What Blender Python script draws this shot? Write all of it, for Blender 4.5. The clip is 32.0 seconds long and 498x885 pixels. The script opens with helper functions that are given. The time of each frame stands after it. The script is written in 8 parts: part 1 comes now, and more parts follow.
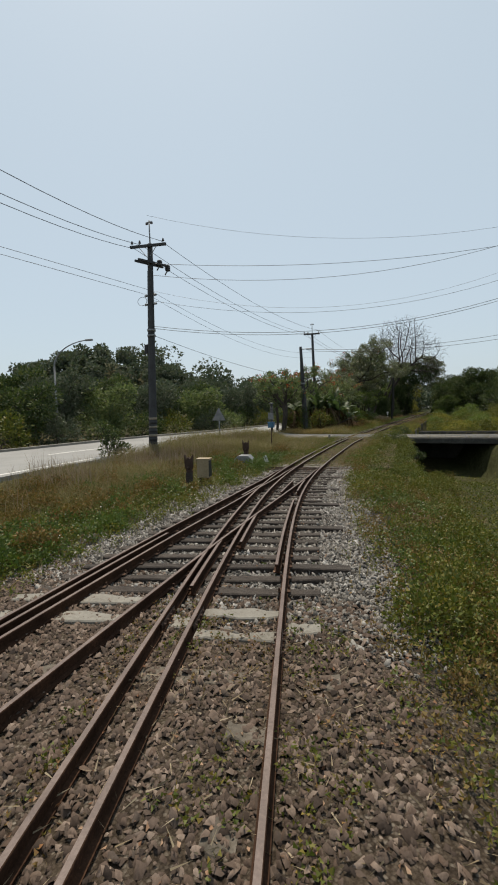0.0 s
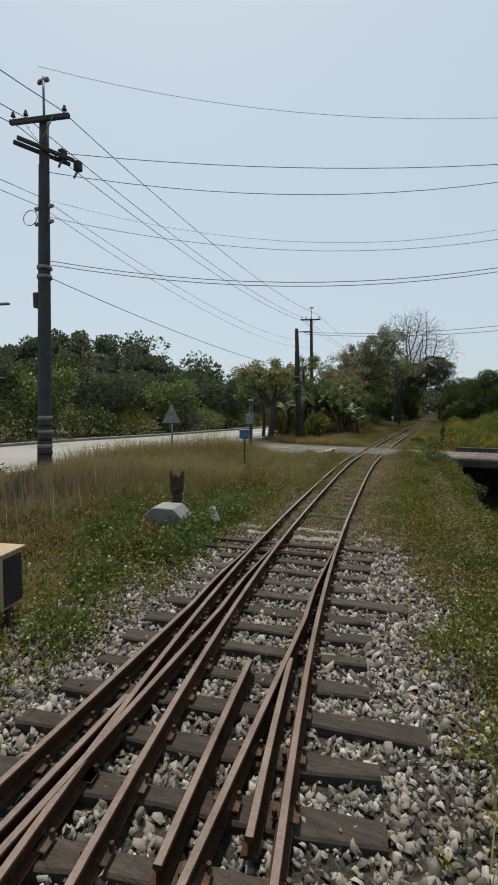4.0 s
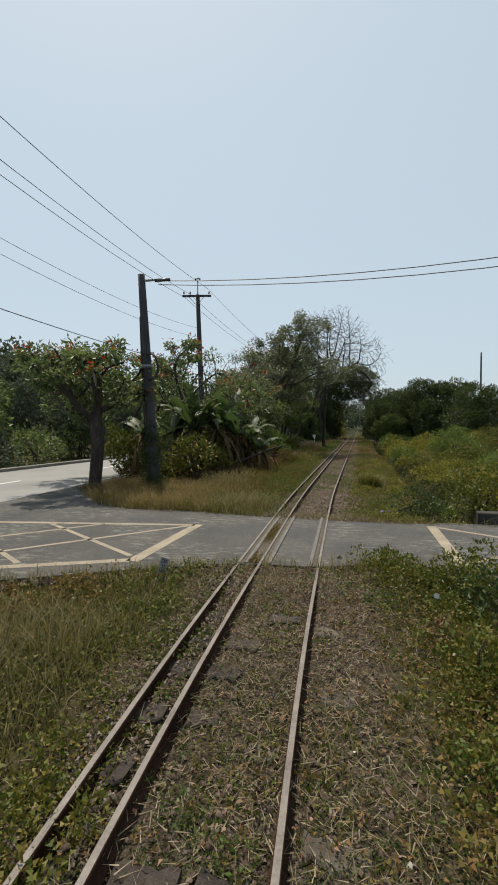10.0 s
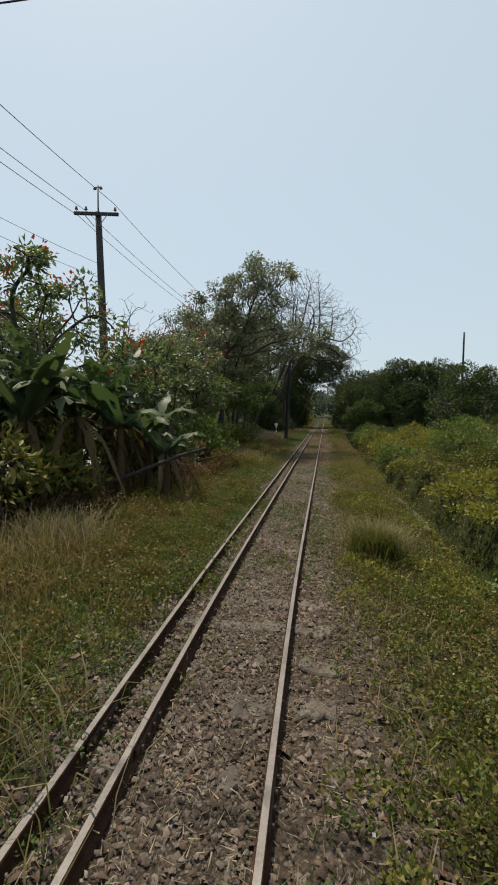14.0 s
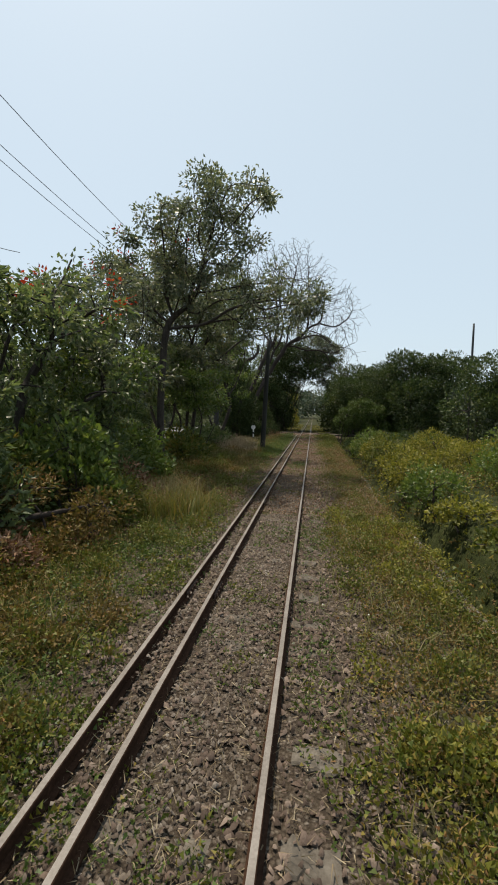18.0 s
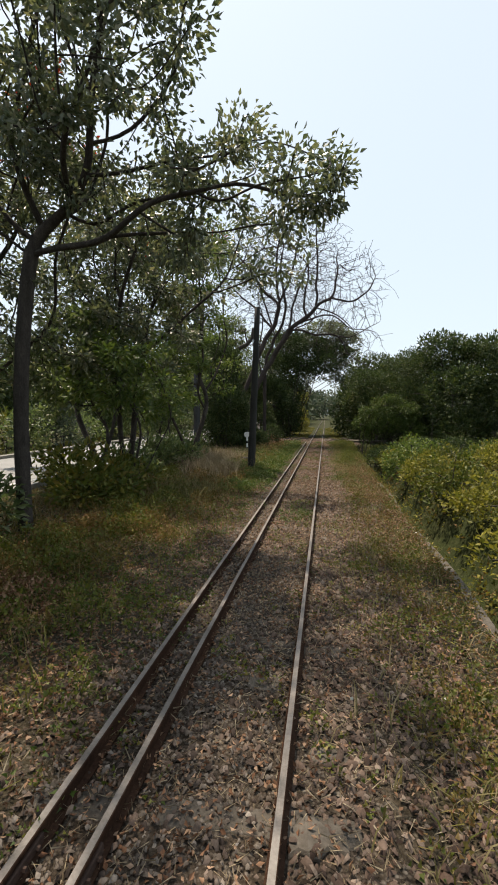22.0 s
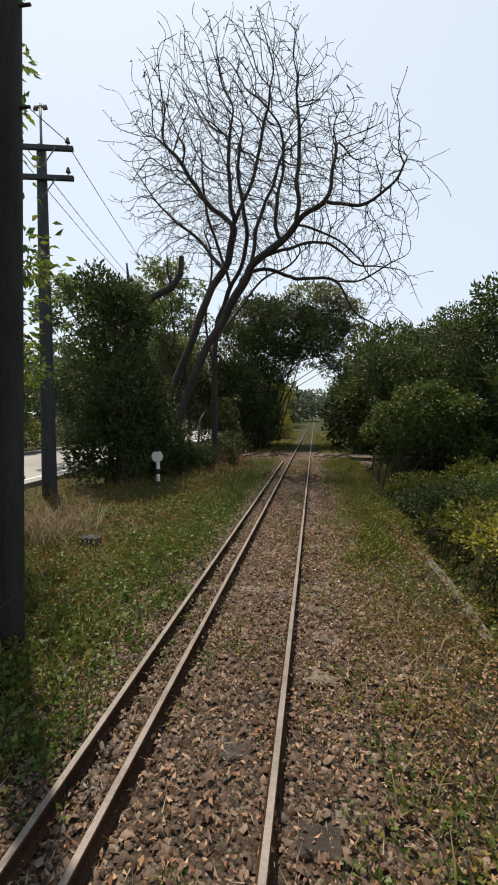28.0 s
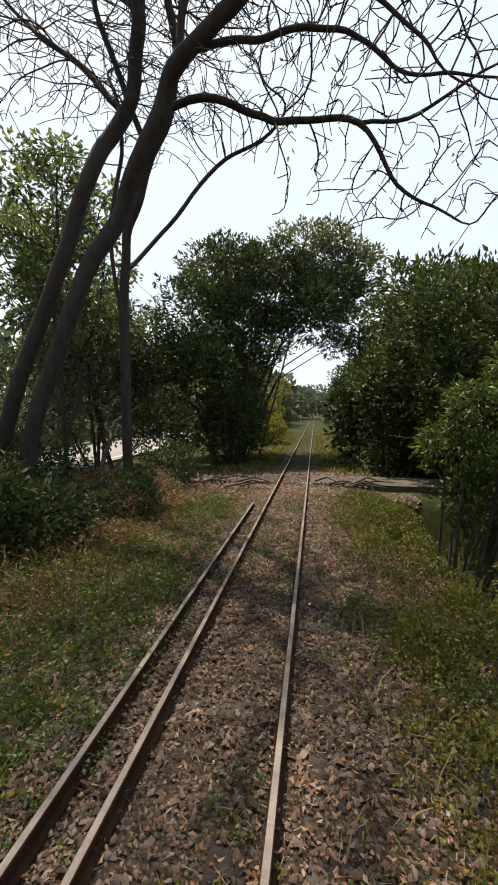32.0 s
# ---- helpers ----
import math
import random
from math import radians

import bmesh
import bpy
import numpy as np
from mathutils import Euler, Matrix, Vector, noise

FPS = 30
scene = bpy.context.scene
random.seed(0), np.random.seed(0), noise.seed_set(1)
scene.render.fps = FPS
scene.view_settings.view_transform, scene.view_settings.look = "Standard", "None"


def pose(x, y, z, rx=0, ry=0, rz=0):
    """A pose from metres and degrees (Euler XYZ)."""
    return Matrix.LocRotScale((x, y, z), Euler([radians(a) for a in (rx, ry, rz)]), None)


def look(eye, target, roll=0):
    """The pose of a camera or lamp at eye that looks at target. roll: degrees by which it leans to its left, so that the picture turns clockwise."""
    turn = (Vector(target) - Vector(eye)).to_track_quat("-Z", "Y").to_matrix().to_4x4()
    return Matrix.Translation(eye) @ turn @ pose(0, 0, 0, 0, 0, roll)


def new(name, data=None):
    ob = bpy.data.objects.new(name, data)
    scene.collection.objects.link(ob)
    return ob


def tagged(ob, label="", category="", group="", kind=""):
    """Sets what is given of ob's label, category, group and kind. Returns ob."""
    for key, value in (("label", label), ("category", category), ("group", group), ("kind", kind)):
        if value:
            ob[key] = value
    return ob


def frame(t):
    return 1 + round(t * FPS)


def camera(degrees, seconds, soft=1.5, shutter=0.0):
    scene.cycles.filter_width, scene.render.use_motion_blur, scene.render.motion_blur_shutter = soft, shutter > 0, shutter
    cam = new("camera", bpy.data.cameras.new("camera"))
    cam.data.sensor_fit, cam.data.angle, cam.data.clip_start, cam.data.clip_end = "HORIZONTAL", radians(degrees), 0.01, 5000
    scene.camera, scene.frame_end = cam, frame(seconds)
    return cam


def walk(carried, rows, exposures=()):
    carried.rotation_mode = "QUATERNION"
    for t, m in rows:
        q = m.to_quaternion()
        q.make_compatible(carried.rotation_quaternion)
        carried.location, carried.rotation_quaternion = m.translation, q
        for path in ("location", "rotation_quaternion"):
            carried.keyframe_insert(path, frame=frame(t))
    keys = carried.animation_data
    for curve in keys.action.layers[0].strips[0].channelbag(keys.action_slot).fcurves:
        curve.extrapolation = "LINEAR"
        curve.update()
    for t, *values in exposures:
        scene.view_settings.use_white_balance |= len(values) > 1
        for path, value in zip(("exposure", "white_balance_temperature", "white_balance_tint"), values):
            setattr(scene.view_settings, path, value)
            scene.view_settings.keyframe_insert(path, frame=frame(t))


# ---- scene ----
cam = camera(57.82, 32.0, 1.9)
PATH = [
    (0, (5.682, -1.758, 1.951), (4.021, 1.868, 1.651), -1.51),
    (0.5, (5.344, -0.742, 1.951), (3.686, 2.887, 1.666), -0.76),
    (1, (5.005, 0.276, 1.951), (3.374, 3.912, 1.602), -0.13),
    (1.5, (4.665, 1.298, 1.951), (2.988, 4.915, 1.628), -0.13),
    (2, (4.325, 2.322, 1.951), (2.672, 5.949, 1.618), 0.13),
    (2.5, (3.991, 3.351, 1.951), (2.296, 6.958, 1.603), 0.04),
    (3, (3.670, 4.388, 1.951), (1.931, 7.972, 1.587), 0.02),
    (3.5, (3.362, 5.435, 1.951), (1.686, 9.052, 1.621), 0.02),
    (4, (3.066, 6.500, 1.951), (1.462, 10.151, 1.639), 0.59),
    (4.5, (2.790, 7.584, 1.951), (1.257, 11.266, 1.657), 1.16),
    (5, (2.542, 8.687, 1.951), (1.081, 12.401, 1.675), 1.72),
    (5.5, (2.324, 9.811, 1.951), (0.936, 13.553, 1.693), 2.29),
    (6, (2.136, 10.953, 1.951), (0.767, 14.703, 1.704), 1.29),
    (6.5, (1.974, 12.105, 1.951), (0.578, 15.844, 1.677), 1.51),
    (7, (1.831, 13.256, 1.951), (0.677, 17.080, 1.732), 1.73),
    (7.5, (1.705, 14.404, 1.951), (0.538, 18.223, 1.715), 0.97),
    (8, (1.590, 15.549, 1.951), (0.528, 19.400, 1.750), 0.85),
    (8.5, (1.478, 16.689, 1.951), (0.408, 20.529, 1.616), -0.25),
    (9, (1.367, 17.826, 1.951), (0.383, 21.692, 1.661), 0.77),
    (9.5, (1.259, 18.957, 1.951), (0.286, 22.831, 1.738), -0.09),
    (10, (1.154, 20.080, 1.951), (0.199, 23.961, 1.800), -0.25),
    (10.5, (1.053, 21.196, 1.951), (0.107, 25.079, 1.781), 0.23),
    (11, (0.965, 22.305, 1.951), (0.054, 26.195, 1.763), 0.11),
    (11.5, (0.899, 23.408, 1.951), (0.079, 27.317, 1.737), -0.17),
    (12, (0.855, 24.504, 1.951), (0.080, 28.425, 1.783), 0.93),
    (12.5, (0.823, 25.593, 1.951), (0.030, 29.509, 1.764), 0.11),
    (13, (0.791, 26.672, 1.951), (0.069, 30.601, 1.752), 0.52),
    (13.5, (0.758, 27.742, 1.951), (0.095, 31.680, 1.732), 0.93),
    (14, (0.724, 28.803, 1.951), (0.058, 32.737, 1.677), 0.43),
    (14.5, (0.692, 29.854, 1.951), (0.050, 33.792, 1.663), 0.66),
    (15, (0.662, 30.897, 1.951), (0.017, 34.836, 1.689), 0.79),
    (15.5, (0.636, 31.932, 1.951), (-0.011, 35.872, 1.715), 0.92),
    (16, (0.618, 32.961, 1.951), (-0.032, 36.902, 1.741), 1.04),
    (16.5, (0.608, 33.983, 1.951), (-0.044, 37.926, 1.767), 1.17),
    (17, (0.605, 35.000, 1.951), (-0.032, 38.943, 1.727), 0.46),
    (17.5, (0.607, 36.010, 1.951), (0.036, 39.961, 1.688), 0.44),
    (18, (0.608, 37.015, 1.951), (0.054, 40.967, 1.676), 1.33),
    (18.5, (0.608, 38.018, 1.951), (-0.011, 41.960, 1.666), 0.64),
    (19, (0.608, 39.030, 1.951), (0.047, 42.981, 1.683), 0.61),
    (19.5, (0.608, 40.049, 1.951), (-0.001, 43.993, 1.678), -0.19),
    (20, (0.608, 41.077, 1.951), (-0.062, 45.012, 1.699), -0.04),
    (20.5, (0.608, 42.112, 1.951), (-0.048, 46.050, 1.688), -0.39),
    (21, (0.608, 43.156, 1.951), (-0.053, 47.092, 1.683), 0.17),
    (21.5, (0.608, 44.208, 1.951), (-0.005, 48.153, 1.700), 0.24),
    (22, (0.608, 45.270, 1.951), (-0.058, 49.206, 1.697), 0.21),
    (22.5, (0.608, 46.342, 1.951), (-0.111, 50.270, 1.725), 0.64),
    (23, (0.608, 47.424, 1.951), (-0.018, 51.369, 1.740), 1.13),
    (23.5, (0.608, 48.515, 1.951), (-0.033, 52.458, 1.733), 1.32),
    (24, (0.608, 49.617, 1.951), (0.052, 53.572, 1.730), 1.47),
    (24.5, (0.608, 50.722, 1.951), (0.058, 54.678, 1.733), 1.61),
    (25, (0.608, 51.819, 1.951), (0.021, 55.771, 1.761), 1.31),
    (25.5, (0.608, 52.909, 1.951), (0.030, 56.862, 1.755), 1.27),
    (26, (0.608, 53.992, 1.951), (0.030, 57.946, 1.779), 0.88),
    (26.5, (0.608, 55.067, 1.951), (0.068, 59.026, 1.764), 0.46),
    (27, (0.608, 56.135, 1.951), (0.057, 60.092, 1.745), 0.35),
    (27.5, (0.608, 57.208, 1.951), (0.045, 61.162, 1.727), 0.24),
    (28, (0.608, 58.302, 1.951), (0.034, 62.253, 1.709), 0.13),
    (28.5, (0.608, 59.419, 1.951), (0.023, 63.367, 1.691), 0.02),
    (29, (0.608, 60.557, 1.951), (0.032, 64.505, 1.664), 0.05),
    (29.5, (0.608, 61.718, 1.951), (-0.011, 65.661, 1.689), -0.01),
    (30, (0.608, 62.901, 1.951), (-0.000, 66.846, 1.690), 0.24),
    (30.5, (0.608, 64.100, 1.951), (0.047, 68.051, 1.684), 0.64),
    (31, (0.608, 65.306, 1.951), (0.042, 69.257, 1.682), 0.85),
    (31.5, (0.608, 66.520, 1.951), (0.042, 70.471, 1.693), 0.78),
    (32, (0.608, 67.741, 1.951), (0.033, 71.691, 1.691), -0.26),
]
EXPOSURES = [(0, 0.03, 6500, 10), (9, 0.08, 6500, 10), (14, 0.13, 6500, 9.5), (17, 0.25, 6500, 9.5), (20, 0.4, 6600, 11.5), (23, 0.63, 6700, 13.5), (26, 0.52, 6700, 13.5), (29, 0.48, 6740, 14), (31, 0.58, 6800, 14), (32, 0.7, 6900, 15)]
walk(cam, [(t, look(eye, target, roll)) for t, eye, target, roll in PATH], EXPOSURES)


# ---- light ----
world = bpy.data.worlds.new("world")
scene.world = world
world.use_nodes = True
wn, wl = world.node_tree.nodes, world.node_tree.links
wn.clear()
SUN_AZ, SUN_EL = radians(-36), radians(66)
sky = wn.new("ShaderNodeTexSky")
sky.sky_type = "NISHITA"
sky.sun_disc = False
sky.sun_elevation, sky.sun_rotation = SUN_EL, SUN_AZ
sky.air_density, sky.dust_density, sky.ozone_density, sky.altitude = 1.0, 2.0, 2.0, 0
haze = wn.new("ShaderNodeMixRGB")
haze.blend_type = "MIX"
haze.inputs[0].default_value = 0.72
haze.inputs[2].default_value = (6.4, 7.5, 8.12, 1)
bg = wn.new("ShaderNodeBackground")
bg.inputs[1].default_value = 0.097
wo = wn.new("ShaderNodeOutputWorld")
wl.new(sky.outputs[0], haze.inputs[1])
wl.new(haze.outputs[0], bg.inputs[0])
wl.new(bg.outputs[0], wo.inputs[0])
sun = new("sun", bpy.data.lights.new("sun", "SUN"))
sun.data.energy, sun.data.angle, sun.data.color = 5.0, radians(0.7), (1.0, 0.9, 0.74)
to_sun = Vector((math.sin(SUN_AZ) * math.cos(SUN_EL), math.cos(SUN_AZ) * math.cos(SUN_EL), math.sin(SUN_EL)))
sun.matrix_world = look(to_sun * 60, (0, 0, 0))


# ---- materials ----
def ramp(nt, fac, stops):
    r = nt.nodes.new("ShaderNodeValToRGB")
    while len(r.color_ramp.elements) < len(stops):
        r.color_ramp.elements.new(0.5)
    for e, (p, c) in zip(r.color_ramp.elements, stops):
        e.position, e.color = p, (*c, 1)
    nt.links.new(fac, r.inputs[0])
    return r.outputs[0]


def blank(name):
    m = bpy.data.materials.new(name)
    m.use_nodes = True
    nt = m.node_tree
    return m, nt, nt.nodes["Principled BSDF"]


def coords(nt):
    return nt.nodes.new("ShaderNodeNewGeometry").outputs["Position"]


def noise_tex(nt, pos, scale, detail=5, rough=0.6, stretch=None):
    n = nt.nodes.new("ShaderNodeTexNoise")
    n.inputs["Scale"].default_value, n.inputs["Detail"].default_value, n.inputs["Roughness"].default_value = scale, detail, rough
    if stretch:
        mp = nt.nodes.new("ShaderNodeMapping")
        mp.inputs["Scale"].default_value = stretch
        nt.links.new(pos, mp.inputs[0])
        pos = mp.outputs[0]
    nt.links.new(pos, n.inputs["Vector"])
    return n.outputs["Fac"]


def mixc(nt, fac, a, b, mode="MIX"):
    n = nt.nodes.new("ShaderNodeMixRGB")
    n.blend_type = mode
    for s, v in ((0, fac), (1, a), (2, b)):
        if isinstance(v, (int, float)):
            n.inputs[s].default_value = v
        elif isinstance(v, tuple):
            n.inputs[s].default_value = (*v, 1)
        else:
            nt.links.new(v, n.inputs[s])
    return n.outputs[0]


def math_node(nt, op, a, b=0.0):
    n = nt.nodes.new("ShaderNodeMath")
    n.operation = op
    for s, v in ((0, a), (1, b)):
        if isinstance(v, (int, float)):
            n.inputs[s].default_value = v
        else:
            nt.links.new(v, n.inputs[s])
    return n.outputs[0]


def bump(nt, bsdf, height, strength, dist=0.01):
    b = nt.nodes.new("ShaderNodeBump")
    b.inputs["Strength"].default_value, b.inputs["Distance"].default_value = strength, dist
    nt.links.new(height, b.inputs["Height"])
    nt.links.new(b.outputs[0], bsdf.inputs["Normal"])


def surface(name, c1, c2, c3=None, rough=0.85, big=0.8, fine=25.0, bmp=0.4, dist=0.01, metal=0.0, stretch=None, vary=0.0, spec=0.3):
    """Two scales of noise between two or three tones, with fine relief; vary: brightness by object."""
    m, nt, p = blank(name)
    pos = coords(nt)
    a, b = noise_tex(nt, pos, big, 4, 0.65, stretch), noise_tex(nt, pos, fine, 6, 0.7, stretch)
    f = mixc(nt, 0.5, a, b)
    stops = [(0.36, c1), (0.64, c2)] if c3 is None else [(0.34, c1), (0.5, c2), (0.68, c3)]
    col = ramp(nt, f, stops)
    if vary:
        r = nt.nodes.new("ShaderNodeObjectInfo").outputs["Random"]
        k = math_node(nt, "ADD", math_node(nt, "MULTIPLY", r, vary), 1 - vary / 2)
        col = mixc(nt, 1.0, col, k, "MULTIPLY")
    nt.links.new(col, p.inputs["Base Color"])
    p.inputs["Roughness"].default_value, p.inputs["Metallic"].default_value = rough, metal
    p.inputs["Specular IOR Level"].default_value = spec
    bump(nt, p, b, bmp, dist)
    return m


def leafy(name, stops, trans=0.35, rough=0.55, spec=0.25, big=0.35):
    """Leaves: tone by single leaf and by patch, light shining through."""
    m, nt, p = blank(name)
    geo = nt.nodes.new("ShaderNodeNewGeometry")
    patch = noise_tex(nt, geo.outputs["Position"], big, 3)
    f = math_node(nt, "ADD", math_node(nt, "MULTIPLY", geo.outputs["Random Per Island"], 0.6), math_node(nt, "MULTIPLY", patch, 0.45))
    col = ramp(nt, f, stops)
    nt.links.new(col, p.inputs["Base Color"])
    p.inputs["Roughness"].default_value = rough
    p.inputs["Specular IOR Level"].default_value = spec
    t = nt.nodes.new("ShaderNodeBsdfTranslucent")
    nt.links.new(mixc(nt, 1.0, col, (0.95, 1.0, 0.68), "MULTIPLY"), t.inputs[0])
    mx = nt.nodes.new("ShaderNodeMixShader")
    mx.inputs[0].default_value = trans
    out = nt.nodes["Material Output"]
    nt.links.new(p.outputs[0], mx.inputs[1])
    nt.links.new(t.outputs[0], mx.inputs[2])
    nt.links.new(mx.outputs[0], out.inputs[0])
    return m


def stones(name, tones, rough=0.9):
    m, nt, p = blank(name)
    geo = nt.nodes.new("ShaderNodeNewGeometry")
    col = ramp(nt, geo.outputs["Random Per Island"], [(i / (len(tones) - 1), c) for i, c in enumerate(tones)])
    n = noise_tex(nt, geo.outputs["Position"], 60, 4, 0.7)
    patch = noise_tex(nt, geo.outputs["Position"], 1.3, 3)
    col = mixc(nt, 0.55, col, ramp(nt, n, [(0.3, (0.55, 0.52, 0.5)), (0.7, (1.2, 1.2, 1.2))]), "MULTIPLY")
    col = mixc(nt, 0.6, col, ramp(nt, patch, [(0.35, (0.65, 0.6, 0.55)), (0.65, (1.15, 1.15, 1.15))]), "MULTIPLY")
    nt.links.new(col, p.inputs["Base Color"])
    p.inputs["Roughness"].default_value = rough
    p.inputs["Specular IOR Level"].default_value = 0.2
    bump(nt, p, n, 0.5, 0.006)
    return m


def ground_mat():
    """Soil under everything: gravel bed, dry grass, green weeds, by the cover painted on the sheet."""
    m, nt, p = blank("ground_soil")
    pos = coords(nt)
    at = nt.nodes.new("ShaderNodeAttribute")
    at.attribute_name = "cover"
    sep = nt.nodes.new("ShaderNodeSeparateColor")
    nt.links.new(at.outputs["Color"], sep.inputs[0])
    fine, mid, big = noise_tex(nt, pos, 45, 6, 0.75), noise_tex(nt, pos, 6, 5, 0.7), noise_tex(nt, pos, 0.5, 4)
    soil = ramp(nt, fine, [(0.3, (0.024, 0.017, 0.013)), (0.5, (0.06, 0.045, 0.034)), (0.72, (0.12, 0.095, 0.076))])
    warp = nt.nodes.new("ShaderNodeTexVoronoi")
    warp.inputs["Scale"].default_value, warp.inputs["Randomness"].default_value = 48, 1.0
    nt.links.new(pos, warp.inputs["Vector"])
    lot = nt.nodes.new("ShaderNodeSeparateColor")
    nt.links.new(warp.outputs["Color"], lot.inputs[0])
    chip = ramp(nt, lot.outputs[0], [(0.0, (0.03, 0.022, 0.017)), (0.4, (0.09, 0.07, 0.054)), (0.75, (0.165, 0.135, 0.11)), (1.0, (0.27, 0.235, 0.2))])
    chip = mixc(nt, 1.0, chip, ramp(nt, warp.outputs["Distance"], [(0.25, (1, 1, 1)), (0.7, (0.25, 0.24, 0.22))]), "MULTIPLY")
    soil = mixc(nt, ramp(nt, mid, [(0.4, (0.25,) * 3), (0.6, (0.85,) * 3)]), soil, chip)
    dry = ramp(nt, mid, [(0.3, (0.035, 0.029, 0.015)), (0.55, (0.075, 0.06, 0.03)), (0.75, (0.12, 0.096, 0.05))])
    green = ramp(nt, mid, [(0.3, (0.012, 0.016, 0.005)), (0.55, (0.028, 0.036, 0.01)), (0.75, (0.06, 0.062, 0.02))])
    grey = ramp(nt, fine, [(0.3, (0.012, 0.011, 0.01)), (0.5, (0.036, 0.033, 0.03)), (0.7, (0.09, 0.086, 0.08))])
    edge = math_node(nt, "MULTIPLY", math_node(nt, "SUBTRACT", mid, 0.5), 0.9)

    def soft(ch):
        n = nt.nodes.new("ShaderNodeMath")
        n.operation, n.use_clamp = "ADD", True
        nt.links.new(sep.outputs[ch], n.inputs[0])
        nt.links.new(edge, n.inputs[1])
        return n.outputs[0]

    col = mixc(nt, soft(1), dry, green)
    col = mixc(nt, soft(0), col, soil)
    col = mixc(nt, soft(2), col, grey)
    col = mixc(nt, 0.5, col, ramp(nt, big, [(0.35, (0.7, 0.68, 0.62)), (0.65, (1.15, 1.15, 1.1))]), "MULTIPLY")
    nt.links.new(col, p.inputs["Base Color"])
    p.inputs["Roughness"].default_value = 0.95
    p.inputs["Specular IOR Level"].default_value = 0.1
    bump(nt, p, fine, 0.7, 0.03)
    return m


def rail_mat():
    """Rusty flanks, a running surface polished to a dull pinkish grey."""
    m, nt, p = blank("rail_steel")
    geo = nt.nodes.new("ShaderNodeNewGeometry")
    pos = geo.outputs["Position"]
    sx = nt.nodes.new("ShaderNodeSeparateXYZ")
    nt.links.new(geo.outputs["True Normal"], sx.inputs[0])
    top = ramp(nt, sx.outputs[2], [(0.85, (0, 0, 0)), (0.97, (1, 1, 1))])
    where = nt.nodes.new("ShaderNodeSeparateXYZ")
    nt.links.new(pos, where.inputs[0])
    head = math_node(nt, "GREATER_THAN", where.outputs[2], -0.03)
    top = math_node(nt, "MULTIPLY", top, head)
    used = ramp(nt, math_node(nt, "MULTIPLY", where.outputs[1], 0.02), [(0.24, (0, 0, 0)), (0.3, (1, 1, 1))])
    n, f = noise_tex(nt, pos, 3, 5, 0.7), noise_tex(nt, pos, 50, 5, 0.7)
    rust = ramp(nt, mixc(nt, 0.5, n, f), [(0.35, (0.017, 0.0095, 0.0065)), (0.55, (0.046, 0.025, 0.016)), (0.7, (0.09, 0.047, 0.028))])
    worn = ramp(nt, mixc(nt, 0.4, n, f), [(0.33, (0.07, 0.058, 0.049)), (0.5, (0.142, 0.123, 0.107)), (0.68, (0.215, 0.192, 0.172))])
    dull = ramp(nt, mixc(nt, 0.4, n, f), [(0.33, (0.05, 0.032, 0.027)), (0.5, (0.1, 0.069, 0.058)), (0.68, (0.16, 0.12, 0.104))])
    nt.links.new(mixc(nt, top, rust, mixc(nt, used, dull, worn)), p.inputs["Base Color"])
    nt.links.new(ramp(nt, top, [(0, (0.85,) * 3), (1, (0.55,) * 3)]), p.inputs["Roughness"])
    nt.links.new(ramp(nt, top, [(0, (0.04,) * 3), (1, (0.35,) * 3)]), p.inputs["Specular IOR Level"])
    bump(nt, p, f, 0.35, 0.004)
    return m


def asphalt_mat():
    """Coarse grey chippings with scuffed pale spots and broad worn areas."""
    m, nt, p = blank("worn_asphalt")
    pos = coords(nt)
    grain, area = noise_tex(nt, pos, 75, 4, 0.75), noise_tex(nt, pos, 0.9, 4, 0.6)
    spots = noise_tex(nt, pos, 7.0, 5, 0.7, (0.55, 1.5, 1))
    col = ramp(nt, grain, [(0.33, (0.03, 0.0295, 0.029)), (0.5, (0.066, 0.065, 0.063)), (0.66, (0.11, 0.108, 0.104))])
    col = mixc(nt, 1.0, col, ramp(nt, area, [(0.35, (0.82, 0.82, 0.84)), (0.65, (1.12, 1.1, 1.06))]), "MULTIPLY")
    pale = math_node(nt, "MULTIPLY", ramp(nt, spots, [(0.5, (0, 0, 0)), (0.62, (1, 1, 1))]), ramp(nt, grain, [(0.34, (0.2,) * 3), (0.58, (0.85,) * 3)]))
    pale = math_node(nt, "MULTIPLY", pale, ramp(nt, noise_tex(nt, pos, 0.7, 4, 0.65), [(0.44, (0.06,) * 3), (0.6, (1, 1, 1))]))
    col = mixc(nt, pale, col, (0.22, 0.21, 0.185))
    nt.links.new(col, p.inputs["Base Color"])
    p.inputs["Roughness"].default_value, p.inputs["Specular IOR Level"].default_value = 0.92, 0.3
    bump(nt, p, grain, 0.9, 0.012)
    return m


M_GROUND, M_RAIL = ground_mat(), rail_mat()
M_RUST = surface("rusty_steel", (0.018, 0.0108, 0.00819), (0.0468, 0.0269, 0.0191), (0.072, 0.0423, 0.0273), 0.85, 4, 60, 0.5, 0.004)
M_PLATE = surface("rusty_plate", (0.022, 0.0145, 0.011), (0.062, 0.038, 0.027), (0.12, 0.078, 0.056), 0.9, 6, 60, 0.5, 0.004, spec=0.1)
M_SLEEPER = surface("weathered_sleeper", (0.0171, 0.0132, 0.0112), (0.0415, 0.0331, 0.0279), (0.0832, 0.0706, 0.0605), 0.9, 5, 30, 0.8, 0.012, stretch=(1, 6, 6), vary=0.5)
